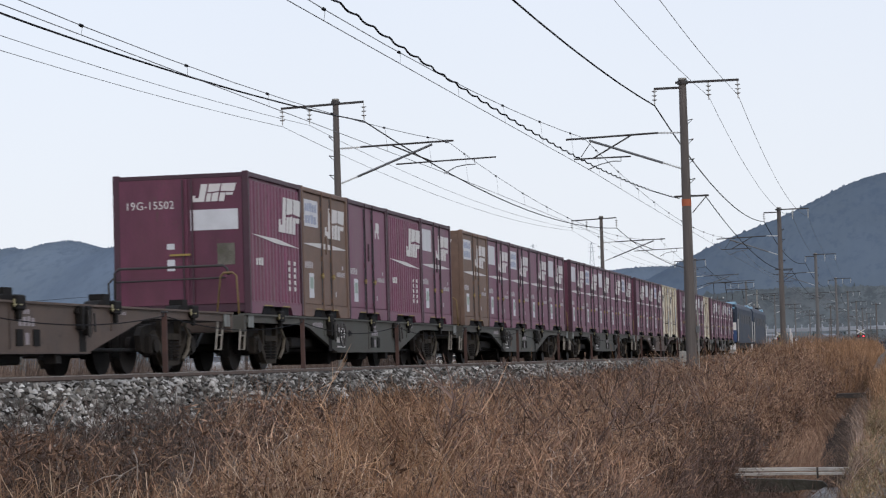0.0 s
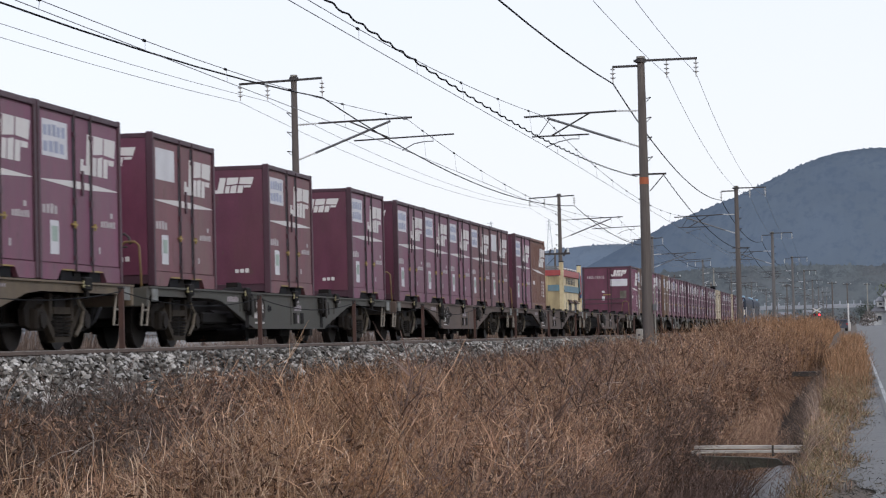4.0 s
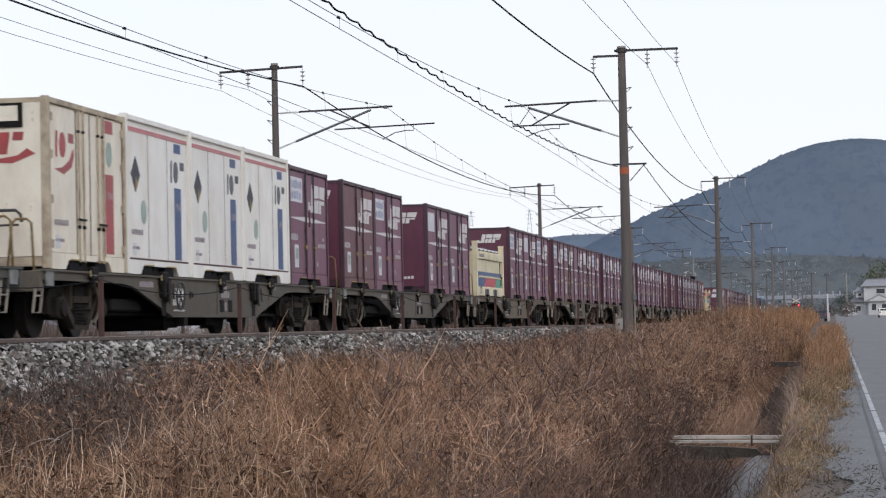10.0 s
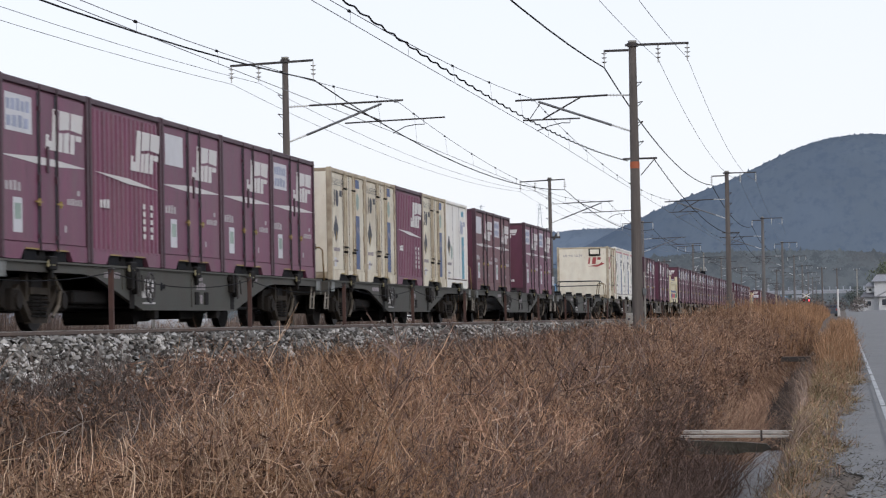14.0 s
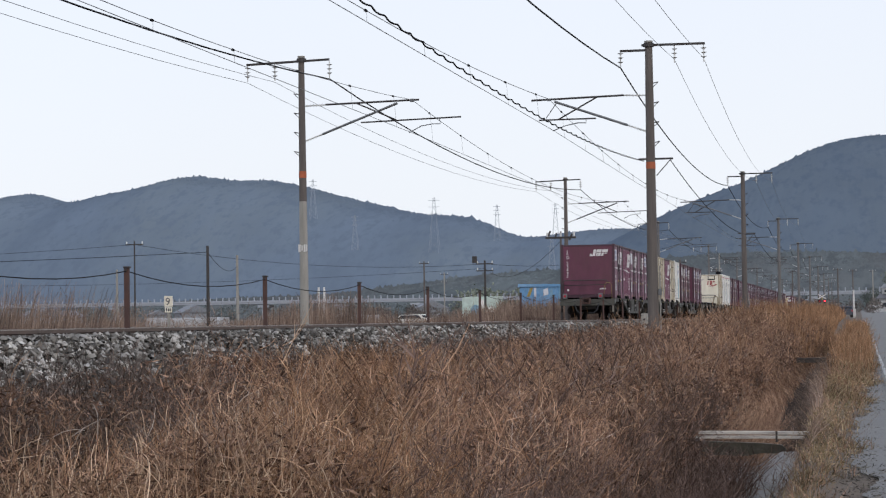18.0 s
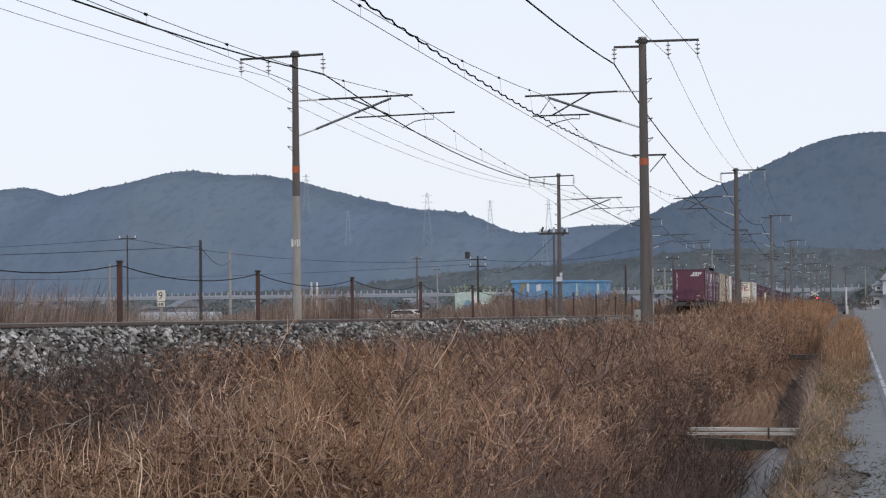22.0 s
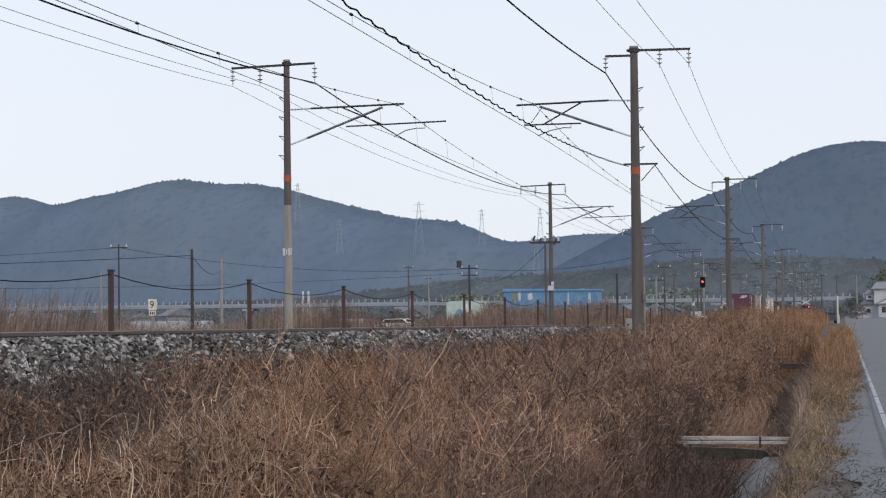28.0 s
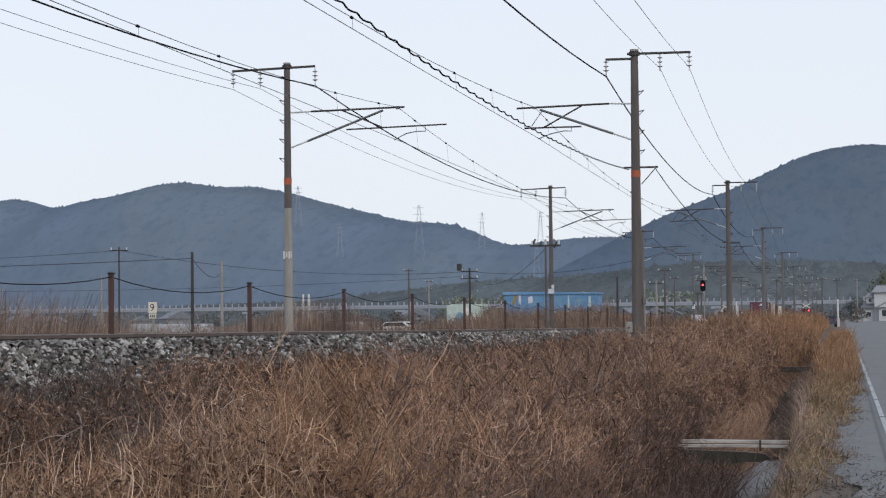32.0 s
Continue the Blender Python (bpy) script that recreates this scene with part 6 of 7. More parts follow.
stalks("bent_stalks", "stem_pale", 5600, (-4.9, -2.2), (12.6, 46), 72, (0.25, 0.72), (0.14, 0.46), (0.004, 0.008), "bleached bent stalks leaning across the weeds", 0.45, 1.1)
stalks("bent_stalks", "stem_pale", 4600, (-5.2, -2.2), (12.4, 20), 76, (0.45, 0.82), (0.12, 0.40), (0.004, 0.0075), "short bleached stalks and twigs on top of the weeds", 0.6, 1.4)
stalks("bent_stalks", "stem_pale", 420, (-4.6, -2.3), (13.5, 30), 73, (0.35, 0.68), (0.30, 0.62), (0.005, 0.010), "long bleached stalks crossing over the weeds", 0.45, 1.0)
stalks("bent_stalks", "stem_red", 5000, (-5.0, -2.1), (12.6, 70), 75, (0.3, 0.8), (0.16, 0.50), (0.006, 0.011), "reddish brown bent stalks among the weeds", 0.45)
stalks("bent_stalks", "clump", 3600, (-4.9, -2.1), (12.6, 60), 74, (0.3, 0.8), (0.16, 0.48), (0.005, 0.009), "light brown bent stalks among the weeds", 0.5)
M["stem_grey"] = tuft_material("grey_weathered_stalks", (0.15, 0.115, 0.095), (0.28, 0.225, 0.188), (0.47, 0.40, 0.345))
stalks("bent_stalks", "stem_grey", 5200, (-5.3, -2.3), (14, 95), 77, (0.40, 0.85), (0.14, 0.46), (0.006, 0.012), "weathered grey stalks among the weeds", 0.4)
# dark saplings with forked tops, and woody stalks that stand clear
p, g = scatter(90, (-4.2, -2.5), (19, 44), 52)
bushes("dark_stalks", "stem_dark", p, g.uniform(0.95, 1.35, len(p)) * tall(p), g.uniform(0.016, 0.026, len(p)), "dark woody saplings standing above the weeds", 52, 0.35, 9, 2, 1.1)
p, g = scatter(520, (-4.9, -2.3), (15, 80), 54)
bushes("woody_stalks", "stem_red", p, g.uniform(0.85, 1.25, len(p)) * tall(p), g.uniform(0.010, 0.017, len(p)) * (0.7 + p[:, 1] / 60), "brown woody weed stalks with forked tops", 54, 0.3, 8, 2)
# orange-brown reeds, taller with distance
p, g = scatter(21000, (-6.2, -1.9), (34, 330), 62, 0.85)
keep = g.random(len(p)) < 0.04 + 0.96 * smooth_step(56, 118, p[:, 1] + 24 * (patch(p, 4.0, 19) - 0.5))
p = p[keep]
stems("orange_reeds", "stem_orange", p, g.uniform(0.55, 1.5, len(p)) * (0.55 + 0.38 * tall(p)) * (0.70 + 0.6 * patch(p, 3.0, 20)), 0.22, 0.009 * (0.7 + p[:, 1] / 45), "orange-brown dead reeds beside the railway", 62, segs=2, twigs=2)
# far bank beyond the tracks
p, g = scatter(44000, (-17.8, -15.45), (34, 330), 34, 0.9)
stems("bank_reeds", "bank", p, g.uniform(0.5, 1.5, len(p)) * (0.45 + 0.85 * patch(p, 4.0, 18)), 0.2, 0.010 * (0.7 + p[:, 1] / 50), "brown dead reeds along the far edge of the railway", 34, segs=1, twigs=1)
p, g = scatter(1500, (-33, -19.0), (55, 92), 36)
p = p[(p[:, 0] < -0.262 * p[:, 1]) & (g.random(len(p)) < 0.25 + patch(p, 2.4, 37))]
bushes("bank_bushes", "bank", p, g.uniform(0.8, 1.7, len(p)) * (0.5 + 0.7 * patch(p, 2.4, 37)), 0.012 * (0.72 + p[:, 1] / 45), "tall brown dead bushes beyond the railway", 36, 0.2, 7)
p, g = scatter(16000, (-40, -17.6), (34, 330), 31, 0.9)
stems("dry_reeds", "bank", p, g.uniform(0.5, 1.5, len(p)) * (0.5 + 0.8 * patch(p, 6.0, 8)), 0.15, 0.012 * (0.7 + p[:, 1] / 50), "brown dead reeds on the far side of the railway", 31, segs=1, twigs=1)
p, g = scatter(9000, (-46, -22), (195, 288), 35)
stems("dry_reeds", "stem_red", p, g.uniform(0.9, 2.3, len(p)) * (1 - 0.85 * smooth_step(-34, -36.5, p[:, 0])), 0.15, 0.012 * (0.7 + p[:, 1] / 50), "brown dead reeds in front of the sheds", 35, segs=1, twigs=2)
p, g = scatter(9000, (-28.0, -15.6), (138, 200), 32)
p = p[(p[:, 0] > -0.155 * p[:, 1]) & (p[:, 0] < -0.098 * p[:, 1])]
stems("tall_reeds", "bank", p, g.uniform(1.3, 2.7, len(p)) * (0.55 + 0.6 * patch(p, 3.0, 9)), 0.18, 0.014 * (0.7 + p[:, 1] / 50), "tall dead reeds and scrub beyond the railway", 32, segs=1, twigs=3)
p, g = scatter(300, (-19.9, -18.4), (164, 176), 33)
stems("pampas_plumes", "plume", p, g.uniform(1.3, 2.4, len(p)), 0.3, g.uniform(0.05, 0.16, len(p)), "pale feathery reed plumes", 33, twigs=5, droop=0.2)
# roadside verge and ditch edges
def edge(y, wave=0.0):
    """Where the verge gives way to the asphalt."""
    return -0.16 + 0.55 * smooth_step(17, 58, y) + wave * (0.10 * np.sin(y * 0.55) + 0.08 * np.sin(y * 1.45 + 1) + 0.05 * np.sin(y * 4.1))


def verge_points(n, seed, far=185, left=-0.78, over=0.06):
    p, g = scatter(n, (left, 0.62), (14.5, far), seed)
    p = p[p[:, 0] > -0.60 - 0.18 * smooth_step(26, 40, p[:, 1]) + 0.05 * np.sin(p[:, 1] * 2.3)]
    hump = 0.35 + 0.65 * patch(p, 0.8, 12)
    d = edge(p[:, 1], 1.0) + over - p[:, 0]
    keep = g.random(len(p)) < smooth_step(-0.03, 0.22, d) * (0.35 + 0.65 * hump)
    return p[keep], hump[keep] * (0.45 + 0.55 * smooth_step(0.0, 0.35, d[keep])), g


M["verge_green"] = tuft_material("olive_verge_weeds", (0.055, 0.050, 0.024), (0.125, 0.105, 0.048), (0.24, 0.20, 0.10))
for nm, mat, cnt, sd, hh, lean, lab in (("verge_grass", "verge", 11000, 41, (0.06, 0.24), 0.6, "dry yellowish grass in clumps along the road edge"),
                                        ("verge_grass", "verge_green", 8000, 42, (0.05, 0.22), 0.55, "olive green weeds along the road edge"),
                                        ("verge_weeds", "stem_red", 6000, 44, (0.08, 0.34), 0.45, "brown dead weeds along the road edge")):
    p, hump, g = verge_points(cnt, sd)
    stems(nm, mat, p, g.uniform(*hh, len(p)) * (0.35 + 1.0 * hump) * (1 + 0.9 * smooth_step(40, 90, p[:, 1])), lean, 0.0068 * (0.72 + p[:, 1] / 45), lab, sd, segs=2, twigs=3, droop=0.2)
p, hump, g = verge_points(16000, 66, 150)
p[:, 2] += g.uniform(0.0, 0.22, len(p)) * hump * (1 + smooth_step(45, 90, p[:, 1]))
litter("withered_leaves", "verge", p, g, 0.040 * (0.75 + p[:, 1] / 45), "withered yellowish leaves along the road edge")
# broken asphalt crumbs and grit along the edge
p, g = scatter(12000, (-0.45, 0.6), (14, 70), 47)
d = p[:, 0] - edge(p[:, 1], 1.0)
p = p[(d > -0.12) & (g.random(len(p)) < (1.0 - smooth_step(0.0, 0.34, d)) ** 1.6)]
p[:, 2] = rise(p[:, 1]) + 0.03 + g.uniform(0, 0.015, len(p))
litter("edge_grit", "grit", p, g, 0.032 * (0.75 + p[:, 1] / 60), "loose grit and dead bits along the asphalt edge", 0.12)
p, g = scatter(2600, (-0.35, 0.55), (14, 27), 59)
p = p[g.random(len(p)) < 1.0 - smooth_step(21.5, 26, p[:, 1])]
p[:, 2] = rise(p[:, 1]) + 0.02 + g.uniform(0, 0.03, len(p))
litter("edge_crumbs", "crumbs", p, g, 0.05, "crumbled asphalt and soil at the road margin", 0.35)
# the ditch: grass on its bank and dark weeds standing in it
p, g = scatter(6000, (-2.6, -1.7), (14, 150), 43)
stems("ditch_grass", "stem_dark", p, g.uniform(0.2, 0.65, len(p)), 0.5, 0.0075 * (0.72 + p[:, 1] / 45), "dark dead grass hanging over the ditch", 43, segs=2, twigs=2, droop=0.3)
p, g = scatter(2600, (-2.35, -1.36), (13, 29), 46, 0.9)
# dark stem colour here takes the place of shadow above the water
bushes("ditch_weeds", "stem_dark", p, g.uniform(0.25, 0.75, len(p)) * (1 - 0.45 * smooth_step(-1.7, -1.2, p[:, 0])), 0.0085 * (0.72 + p[:, 1] / 45), "dead weeds standing in the ditch, coloured dark for the shadow there", 46, 0.4, 5)
p, g = scatter(4200, (-1.15, -0.60), (24.5, 120), 56)
stems("ditch_grass", "bank", p, g.uniform(0.16, 0.50, len(p)) * (0.6 + 0.8 * patch(p, 0.9, 33)), 0.5, 0.007 * (0.72 + p[:, 1] / 45), "grey-brown dead grass on the bank of the ditch", 56, segs=2, twigs=2, droop=0.3)
p, g = scatter(900, (-1.5, -0.80), (14, 31), 57)
p = p[g.random(len(p)) < 0.25 + patch(p, 0.6, 38)]
p[:, 2] = rise(p[:, 1]) - 0.62
stems("ditch_grass", "bank", p, g.uniform(0.08, 0.34, len(p)), 0.4, 0.007 * (0.72 + p[:, 1] / 45), "dead blades standing in the ditch water", 57, segs=2, twigs=2, droop=0.3)
p, g = scatter(5200, (-2.0, -0.80), (14, 36), 60)
p = p[g.random(len(p)) < 0.25 + 0.75 * patch(p, 0.8, 39)]
p[:, 2] = rise(p[:, 1]) - 0.565
litter("floating_leaves", "litter", p, g, 0.06, "withered leaves and stalks lying on the water", 0.02)
p, g = scatter(5200, (-2.15, -1.5), (31, 150), 45, 1.1)
stems("ditch_grass", "stem_red", p, g.uniform(0.35, 0.8, len(p)), 0.5, 0.007 * (0.72 + p[:, 1] / 45), "dark dead grass standing in the ditch", 45, segs=2, twigs=2, droop=0.3)
p, g = scatter(1600, (-3.2, -1.9), (13, 36), 48)
bushes("dead_weeds", "stem_dark", p, g.uniform(0.4, 0.95, len(p)) * tall(p), 0.0085 * (0.72 + p[:, 1] / 45), "dark dead weeds above the ditch", 48, 0.35, 6)
p, g = scatter(1500, (-3.4, -1.95), (17, 60), 58)
bushes("dry_weeds", "stem_red", p, g.uniform(0.4, 1.0, len(p)) * tall(p), 0.0085 * (0.72 + p[:, 1] / 45), "reddish-brown dead weeds above the ditch", 58, 0.35, 6)
p, g = scatter(3000, (-0.85, 0.35), (40, 140), 53)
p = p[(p[:, 0] < edge(p[:, 1], 1.0)) & (g.random(len(p)) < 0.05 + smooth_step(44, 76, p[:, 1] + 18 * (patch(p, 2.0, 29) - 0.5)))]
stems("orange_reeds", "stem_orange", p, g.uniform(0.25, 0.9, len(p)) * (0.6 + 0.6 * patch(p, 1.5, 28)), 0.3, 0.008 * (0.7 + p[:, 1] / 45), "orange-brown dead reeds along the road edge", 53, twigs=4)

# ---- timber crossings of the ditch ----
br = thing("ditch_footbridge", pose(-1.385, 30.0, RZ - 1.49), "two bleached timber planks laid across the ditch", "footbridge")
part("plank", Geo().prism([(-0.74, -0.030), (0.72, -0.040), (0.72, -0.012), (0.1, -0.004), (-0.74, 0.0)], lambda u, v, w: (u, w, v), -0.10, 0.03), "board", br)
part("plank", Geo().prism([(-0.70, 0.015), (0.72, 0.0), (0.72, 0.036), (-0.2, 0.05), (-0.70, 0.052)], lambda u, v, w: (u, w, v), 0.10, 0.24), "board", br)
part("bearer", Geo().box(-0.80, -0.62, -0.15, 0.3, -0.14, -0.06), "dark_board", br)
part("bearer", Geo().box(0.62, 0.80, -0.15, 0.3, -0.14, -0.06), "dark_board", br)
part("weir", Geo().prism([(-0.76, -0.30), (-0.42, -0.265), (-0.1, -0.28), (0.10, -0.245), (0.30, -0.25), (0.42, -0.20), (0.36, -0.14), (0.1, -0.115), (-0.3, -0.10), (-0.76, -0.08)], lambda u, v, w: (u, w, v), 0.3, 0.42), "concrete", br, "mossy concrete sill under the planks")
part("stake", Geo().box(0.30, 0.325, -0.13, -0.105, -0.08, 0.06), "dark_board", br)
br2 = thing("ditch_footbridge", pose(-1.80, 76.0, RZ - 1.42), "dark wet timber plank laid across the ditch", "footbridge")
part("plank", Geo().box(-0.70, 0.70, -0.2, 0.2, -0.06, 0.10, 0.01), "dark_board", br2)

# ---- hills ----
# blue-grey of both forests has the winter haze mixed into the base colour
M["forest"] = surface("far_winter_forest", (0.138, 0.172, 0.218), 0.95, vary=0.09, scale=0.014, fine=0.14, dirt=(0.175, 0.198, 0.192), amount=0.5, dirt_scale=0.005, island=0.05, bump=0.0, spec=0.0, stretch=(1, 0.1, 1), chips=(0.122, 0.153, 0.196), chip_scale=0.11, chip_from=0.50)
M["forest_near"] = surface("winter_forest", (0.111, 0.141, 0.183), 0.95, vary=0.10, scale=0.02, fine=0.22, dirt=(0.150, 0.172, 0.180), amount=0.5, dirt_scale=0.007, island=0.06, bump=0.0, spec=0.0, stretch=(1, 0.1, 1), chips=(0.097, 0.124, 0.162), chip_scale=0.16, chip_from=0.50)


def hill(name, label, bumps, width, y, depth, xr, seed, crown, drop, size, cover, m=30000, low=0.55):
    """A ridge: bumps of (x, height) along it, falling to both sides, with the wood's rough outline."""
    xs = np.linspace(*xr, 760)
    ys = y + depth * np.concatenate([np.linspace(-1, 0, 34), np.linspace(0.05, 1, 8)])
    gx, gy = np.meshgrid(xs, ys)
    crest = sum(h * np.exp(-((gx - c) / width) ** 2) for c, h in bumps)
    t = (gy - y) / depth
    fold = np.zeros_like(gx)
    g = np.random.default_rng(seed)
    for k in range(14):
        fold += np.sin(gx * g.uniform(0.01, 0.06) + gy * g.uniform(-0.004, 0.004) + g.uniform(0, 6.28)) * g.uniform(0.2, 1)
    z = crest * np.clip(np.cos(np.clip(t, -1, 1) * 1.5708), 0, 1) ** 0.8 * (1 + 0.022 * fold * np.abs(t) * (1 - np.abs(t)) * 4 / 3)
    z += np.where(z > 4, np.abs(g.normal(0, crown, z.shape)), 0) * (0.25 + np.exp(-(t / 0.05) ** 2))
    v = np.stack([gx, gy, z * 0.98 + RZ - drop], -1).reshape(-1, 3)
    nx, ny = len(xs), len(ys)
    i = (np.arange(ny - 1)[:, None] * nx + np.arange(nx - 1)[None]).ravel()
    ob = arrays(name, v, np.stack([i, i + 1, i + nx + 1, i + nx], -1), cover, smooth=True)
    # crowns of single trees, spread evenly over the height of the slope
    fx, fr = g.uniform(2, nx - 3, m), 33 * (1 - g.random(m) ** 0.6 * (1 - low))
    ix, ir = fx.astype(int), fr.astype(int)
    ax, ar = fx - ix, fr - ir
    grid = v.reshape(ny, nx, 3)
    c = (grid[ir, ix] * ((1 - ax) * (1 - ar))[:, None] + grid[ir, ix + 1] * (ax * (1 - ar))[:, None]
         + grid[ir + 1, ix] * ((1 - ax) * ar)[:, None] + grid[ir + 1, ix + 1] * (ax * ar)[:, None])
    r = size * g.uniform(0.7, 1.3, m)
    c[:, 2] -= size * 0.75 * np.clip(1 - (fr / 33 - low) / (1 - low) * 1.6, 0, 1)
    h = size * 0.34 * g.uniform(0.6, 1.3, m) * np.where(g.random(m) < 0.03, 1.9, 1.0)
    ang = np.arange(5) * 1.2566
    ring = np.stack([np.cos(ang), np.sin(ang), np.zeros(5)], -1)
    foot = c[:, None] + ring[None] * r[:, None, None] - np.array([0, 0, 1.0]) * size * 0.45
    top = c[:, None] + np.stack([g.normal(0, 0.15, m) * r, g.normal(0, 0.15, m) * r, h], -1)[:, None]
    cv = np.concatenate([foot, top], 1).reshape(-1, 3)
    tri = np.array([(k, (k + 1) % 5, 5) for k in range(5)])
    wood = arrays("hill_woods", cv, (tri[None] + 6 * np.arange(m)[:, None, None]).reshape(-1, 3), cover)
    tagged(wood, "dense evergreen wood on the hillside, coloured with haze", "woods", kind="stuff")
    return tagged(ob, label, "hill", kind="structure")


hill("backdrop_ridge", "long wooded ridge, coloured with winter haze", [(-1140, 162), (-1106, -27), (-1072, 143), (-1038, -3), (-1004, 97), (-970, 56), (-936, 74), (-902, 76), (-868, 61), (-834, 71), (-800, 72), (-766, 71), (-732, 85), (-698, 77), (-664, 75), (-630, 79), (-596, 71), (-562, 69), (-528, 61), (-494, 62), (-460, 52), (-426, 58), (-392, 52), (-358, 37), (-324, 46), (-290, 43), (-256, 50), (-222, 40), (-188, 60), (-154, 48), (-120, -21), (-86, -166), (-52, 220)],
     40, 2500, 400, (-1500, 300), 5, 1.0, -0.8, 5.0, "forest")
hill("backdrop_hill", "rounded wooded hill, coloured with winter haze", [(-160, 20), (-130, 24), (-100, 35), (-70, 36), (-40, 44), (-10, 54), (20, 47), (50, 58), (80, 28), (115, 40), (150, 26), (190, 30)],
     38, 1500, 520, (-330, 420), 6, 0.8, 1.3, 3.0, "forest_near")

# foothill wood is greyed in its base colour to carry the haze
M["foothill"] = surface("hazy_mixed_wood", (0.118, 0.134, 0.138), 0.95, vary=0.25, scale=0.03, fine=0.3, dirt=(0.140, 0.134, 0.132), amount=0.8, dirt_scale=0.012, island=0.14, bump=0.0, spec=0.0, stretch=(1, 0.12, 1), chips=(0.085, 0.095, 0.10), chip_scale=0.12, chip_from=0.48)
hill("backdrop_foothill", "low foothill with haze-paled mixed woods and bamboo", [(-330, 5), (-305, 4), (-280, 6), (-255, 5), (-230, 6), (-205, 7), (-180, 8.4), (-155, 10.6), (-130, 9.8), (-105, 11), (-80, 12.6), (-55, 13.6), (-30, 13), (-5, 13.4), (20, 11.6), (45, 12), (70, 11), (95, 12), (120, 11)],
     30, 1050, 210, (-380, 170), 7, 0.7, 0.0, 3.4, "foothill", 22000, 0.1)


# ---- beyond the railway ----
def base(x, y):
    return float(land(x, y))


via = thing("viaduct", pose(0, 700, RZ), "long pale concrete road viaduct with posts along its parapet", "viaduct")
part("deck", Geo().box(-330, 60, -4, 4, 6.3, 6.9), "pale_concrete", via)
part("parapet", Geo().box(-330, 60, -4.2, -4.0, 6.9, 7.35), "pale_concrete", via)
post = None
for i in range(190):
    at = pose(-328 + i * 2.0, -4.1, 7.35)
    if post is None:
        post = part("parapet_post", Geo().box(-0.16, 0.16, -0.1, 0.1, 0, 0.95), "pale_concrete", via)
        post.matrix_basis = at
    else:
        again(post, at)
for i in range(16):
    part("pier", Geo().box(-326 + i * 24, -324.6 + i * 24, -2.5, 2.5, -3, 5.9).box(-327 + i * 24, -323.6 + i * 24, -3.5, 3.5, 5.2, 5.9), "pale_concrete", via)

tc_ = thing("painted_container", pose(-39.8, 245, base(-39.8, 245)), "pale green container wall painted with blue and white swirls", "container")
part("body", Geo().box(-2.05, 2.05, 0, 2.4, 0.1, 3.3, 0.03), "tarp", tc_)
for x, z, r, m_ in ((-0.6, 1.7, 0.75, "skyblue"), (-0.45, 1.55, 0.42, "tarp"), (1.0, 1.5, 0.7, "white"), (1.2, 1.4, 0.38, "skyblue"), (0.2, 2.5, 0.5, "white"), (-1.5, 0.9, 0.4, "blue")):
    part("painted_swirl", Geo().prism([(x + r * math.cos(i * 0.45) * 0.7, z + r * math.sin(i * 0.45)) for i in range(14)], lambda u, v, w: (u, -w, v), 0.0, 0.012 + r * 0.01), m_, tc_)
shed = thing("blue_shed", pose(-37.5, 300, base(-37.5, 300)), "long faded blue corrugated shed with white streaks", "shed")
part("wall", Geo().box(-6.1, 6.1, 0, 6, 0, 4.7), "shed_blue", shed)
part("roof", Geo().prism([(-6.3, 4.7), (6.3, 4.7), (6.3, 4.9), (-6.3, 5.1)], lambda u, v, w: (u, w, v), -0.2, 6.2), "shed_blue", shed)
for i in range(24):
    part("sheet_rib", Geo().box(-6.0 + i * 0.52, -5.92 + i * 0.52, -0.05, 0.0, 0.1, 4.7), "shed_blue", shed)
part("stripe", Geo().prism([(-5.2, 3.4), (-4.8, 3.4), (-4.3, 4.6), (-4.7, 4.6)], lambda u, v, w: (u, -w, v), 0.05, 0.07), "yellow", shed, "yellow slanted stripe")
part("panel", Geo().box(-4.2, -3.9, -0.07, -0.05, 3.4, 4.6), "placard", shed, "whitish faded panel")
for a, b, z0, z1, m_ in ((-3.0, -2.3, 3.5, 4.55, "placard"), (-2.1, -1.7, 3.2, 4.5, "skyblue"), (-0.9, -0.5, 3.0, 4.6, "skyblue"), (0.6, 1.5, 3.6, 4.3, "skyblue"), (2.2, 2.5, 2.8, 4.6, "tarp"), (3.1, 4.2, 3.3, 4.2, "skyblue"), (4.9, 5.3, 2.9, 4.5, "tarp")):
    part("faded_streak", Geo().prism([(a, z0), (b, z0 + 0.2), (b - 0.1, z1), (a + 0.05, z1 - 0.2)], lambda u, v, w: (u, -w, v), 0.052, 0.066), m_, shed, "faded pale streak")
wall_ = thing("blue_site_fence", pose(-36.5, 262, base(-36.5, 262)), "low blue sheet fence", "fence")
for i in range(5):
    part("panel", Geo().box(-2.4 + i * 0.96, -1.48 + i * 0.96, 0, 0.05, 0, 2.1), "shed_blue", wall_)
M["tunnel"] = surface("weathered_tunnel_sheet", (0.36, 0.36, 0.36), 0.6, vary=0.2, dirt=(0.2, 0.18, 0.16), amount=0.7, dirt_scale=1.5)
for x, y, w, h in ((-50.5, 150, 5.4, 1.15), (-38.5, 160, 2.6, 0.9), (-62, 210, 8, 1.6), (-57, 260, 6, 1.5), (-33.5, 215, 3.2, 1.2)):
    g_ = thing("plastic_greenhouse", pose(x, y, base(x, y)), "low whitish plastic-covered growing tunnel", "greenhouse", "growing tunnels")
    part("cover", Geo().prism([(w / 2 * math.cos(i * math.pi / 10) * 0.18, h * math.sin(i * math.pi / 10)) for i in range(11)], lambda u, v, q: (q, u, v), -w / 2, w / 2), "tunnel", g_)
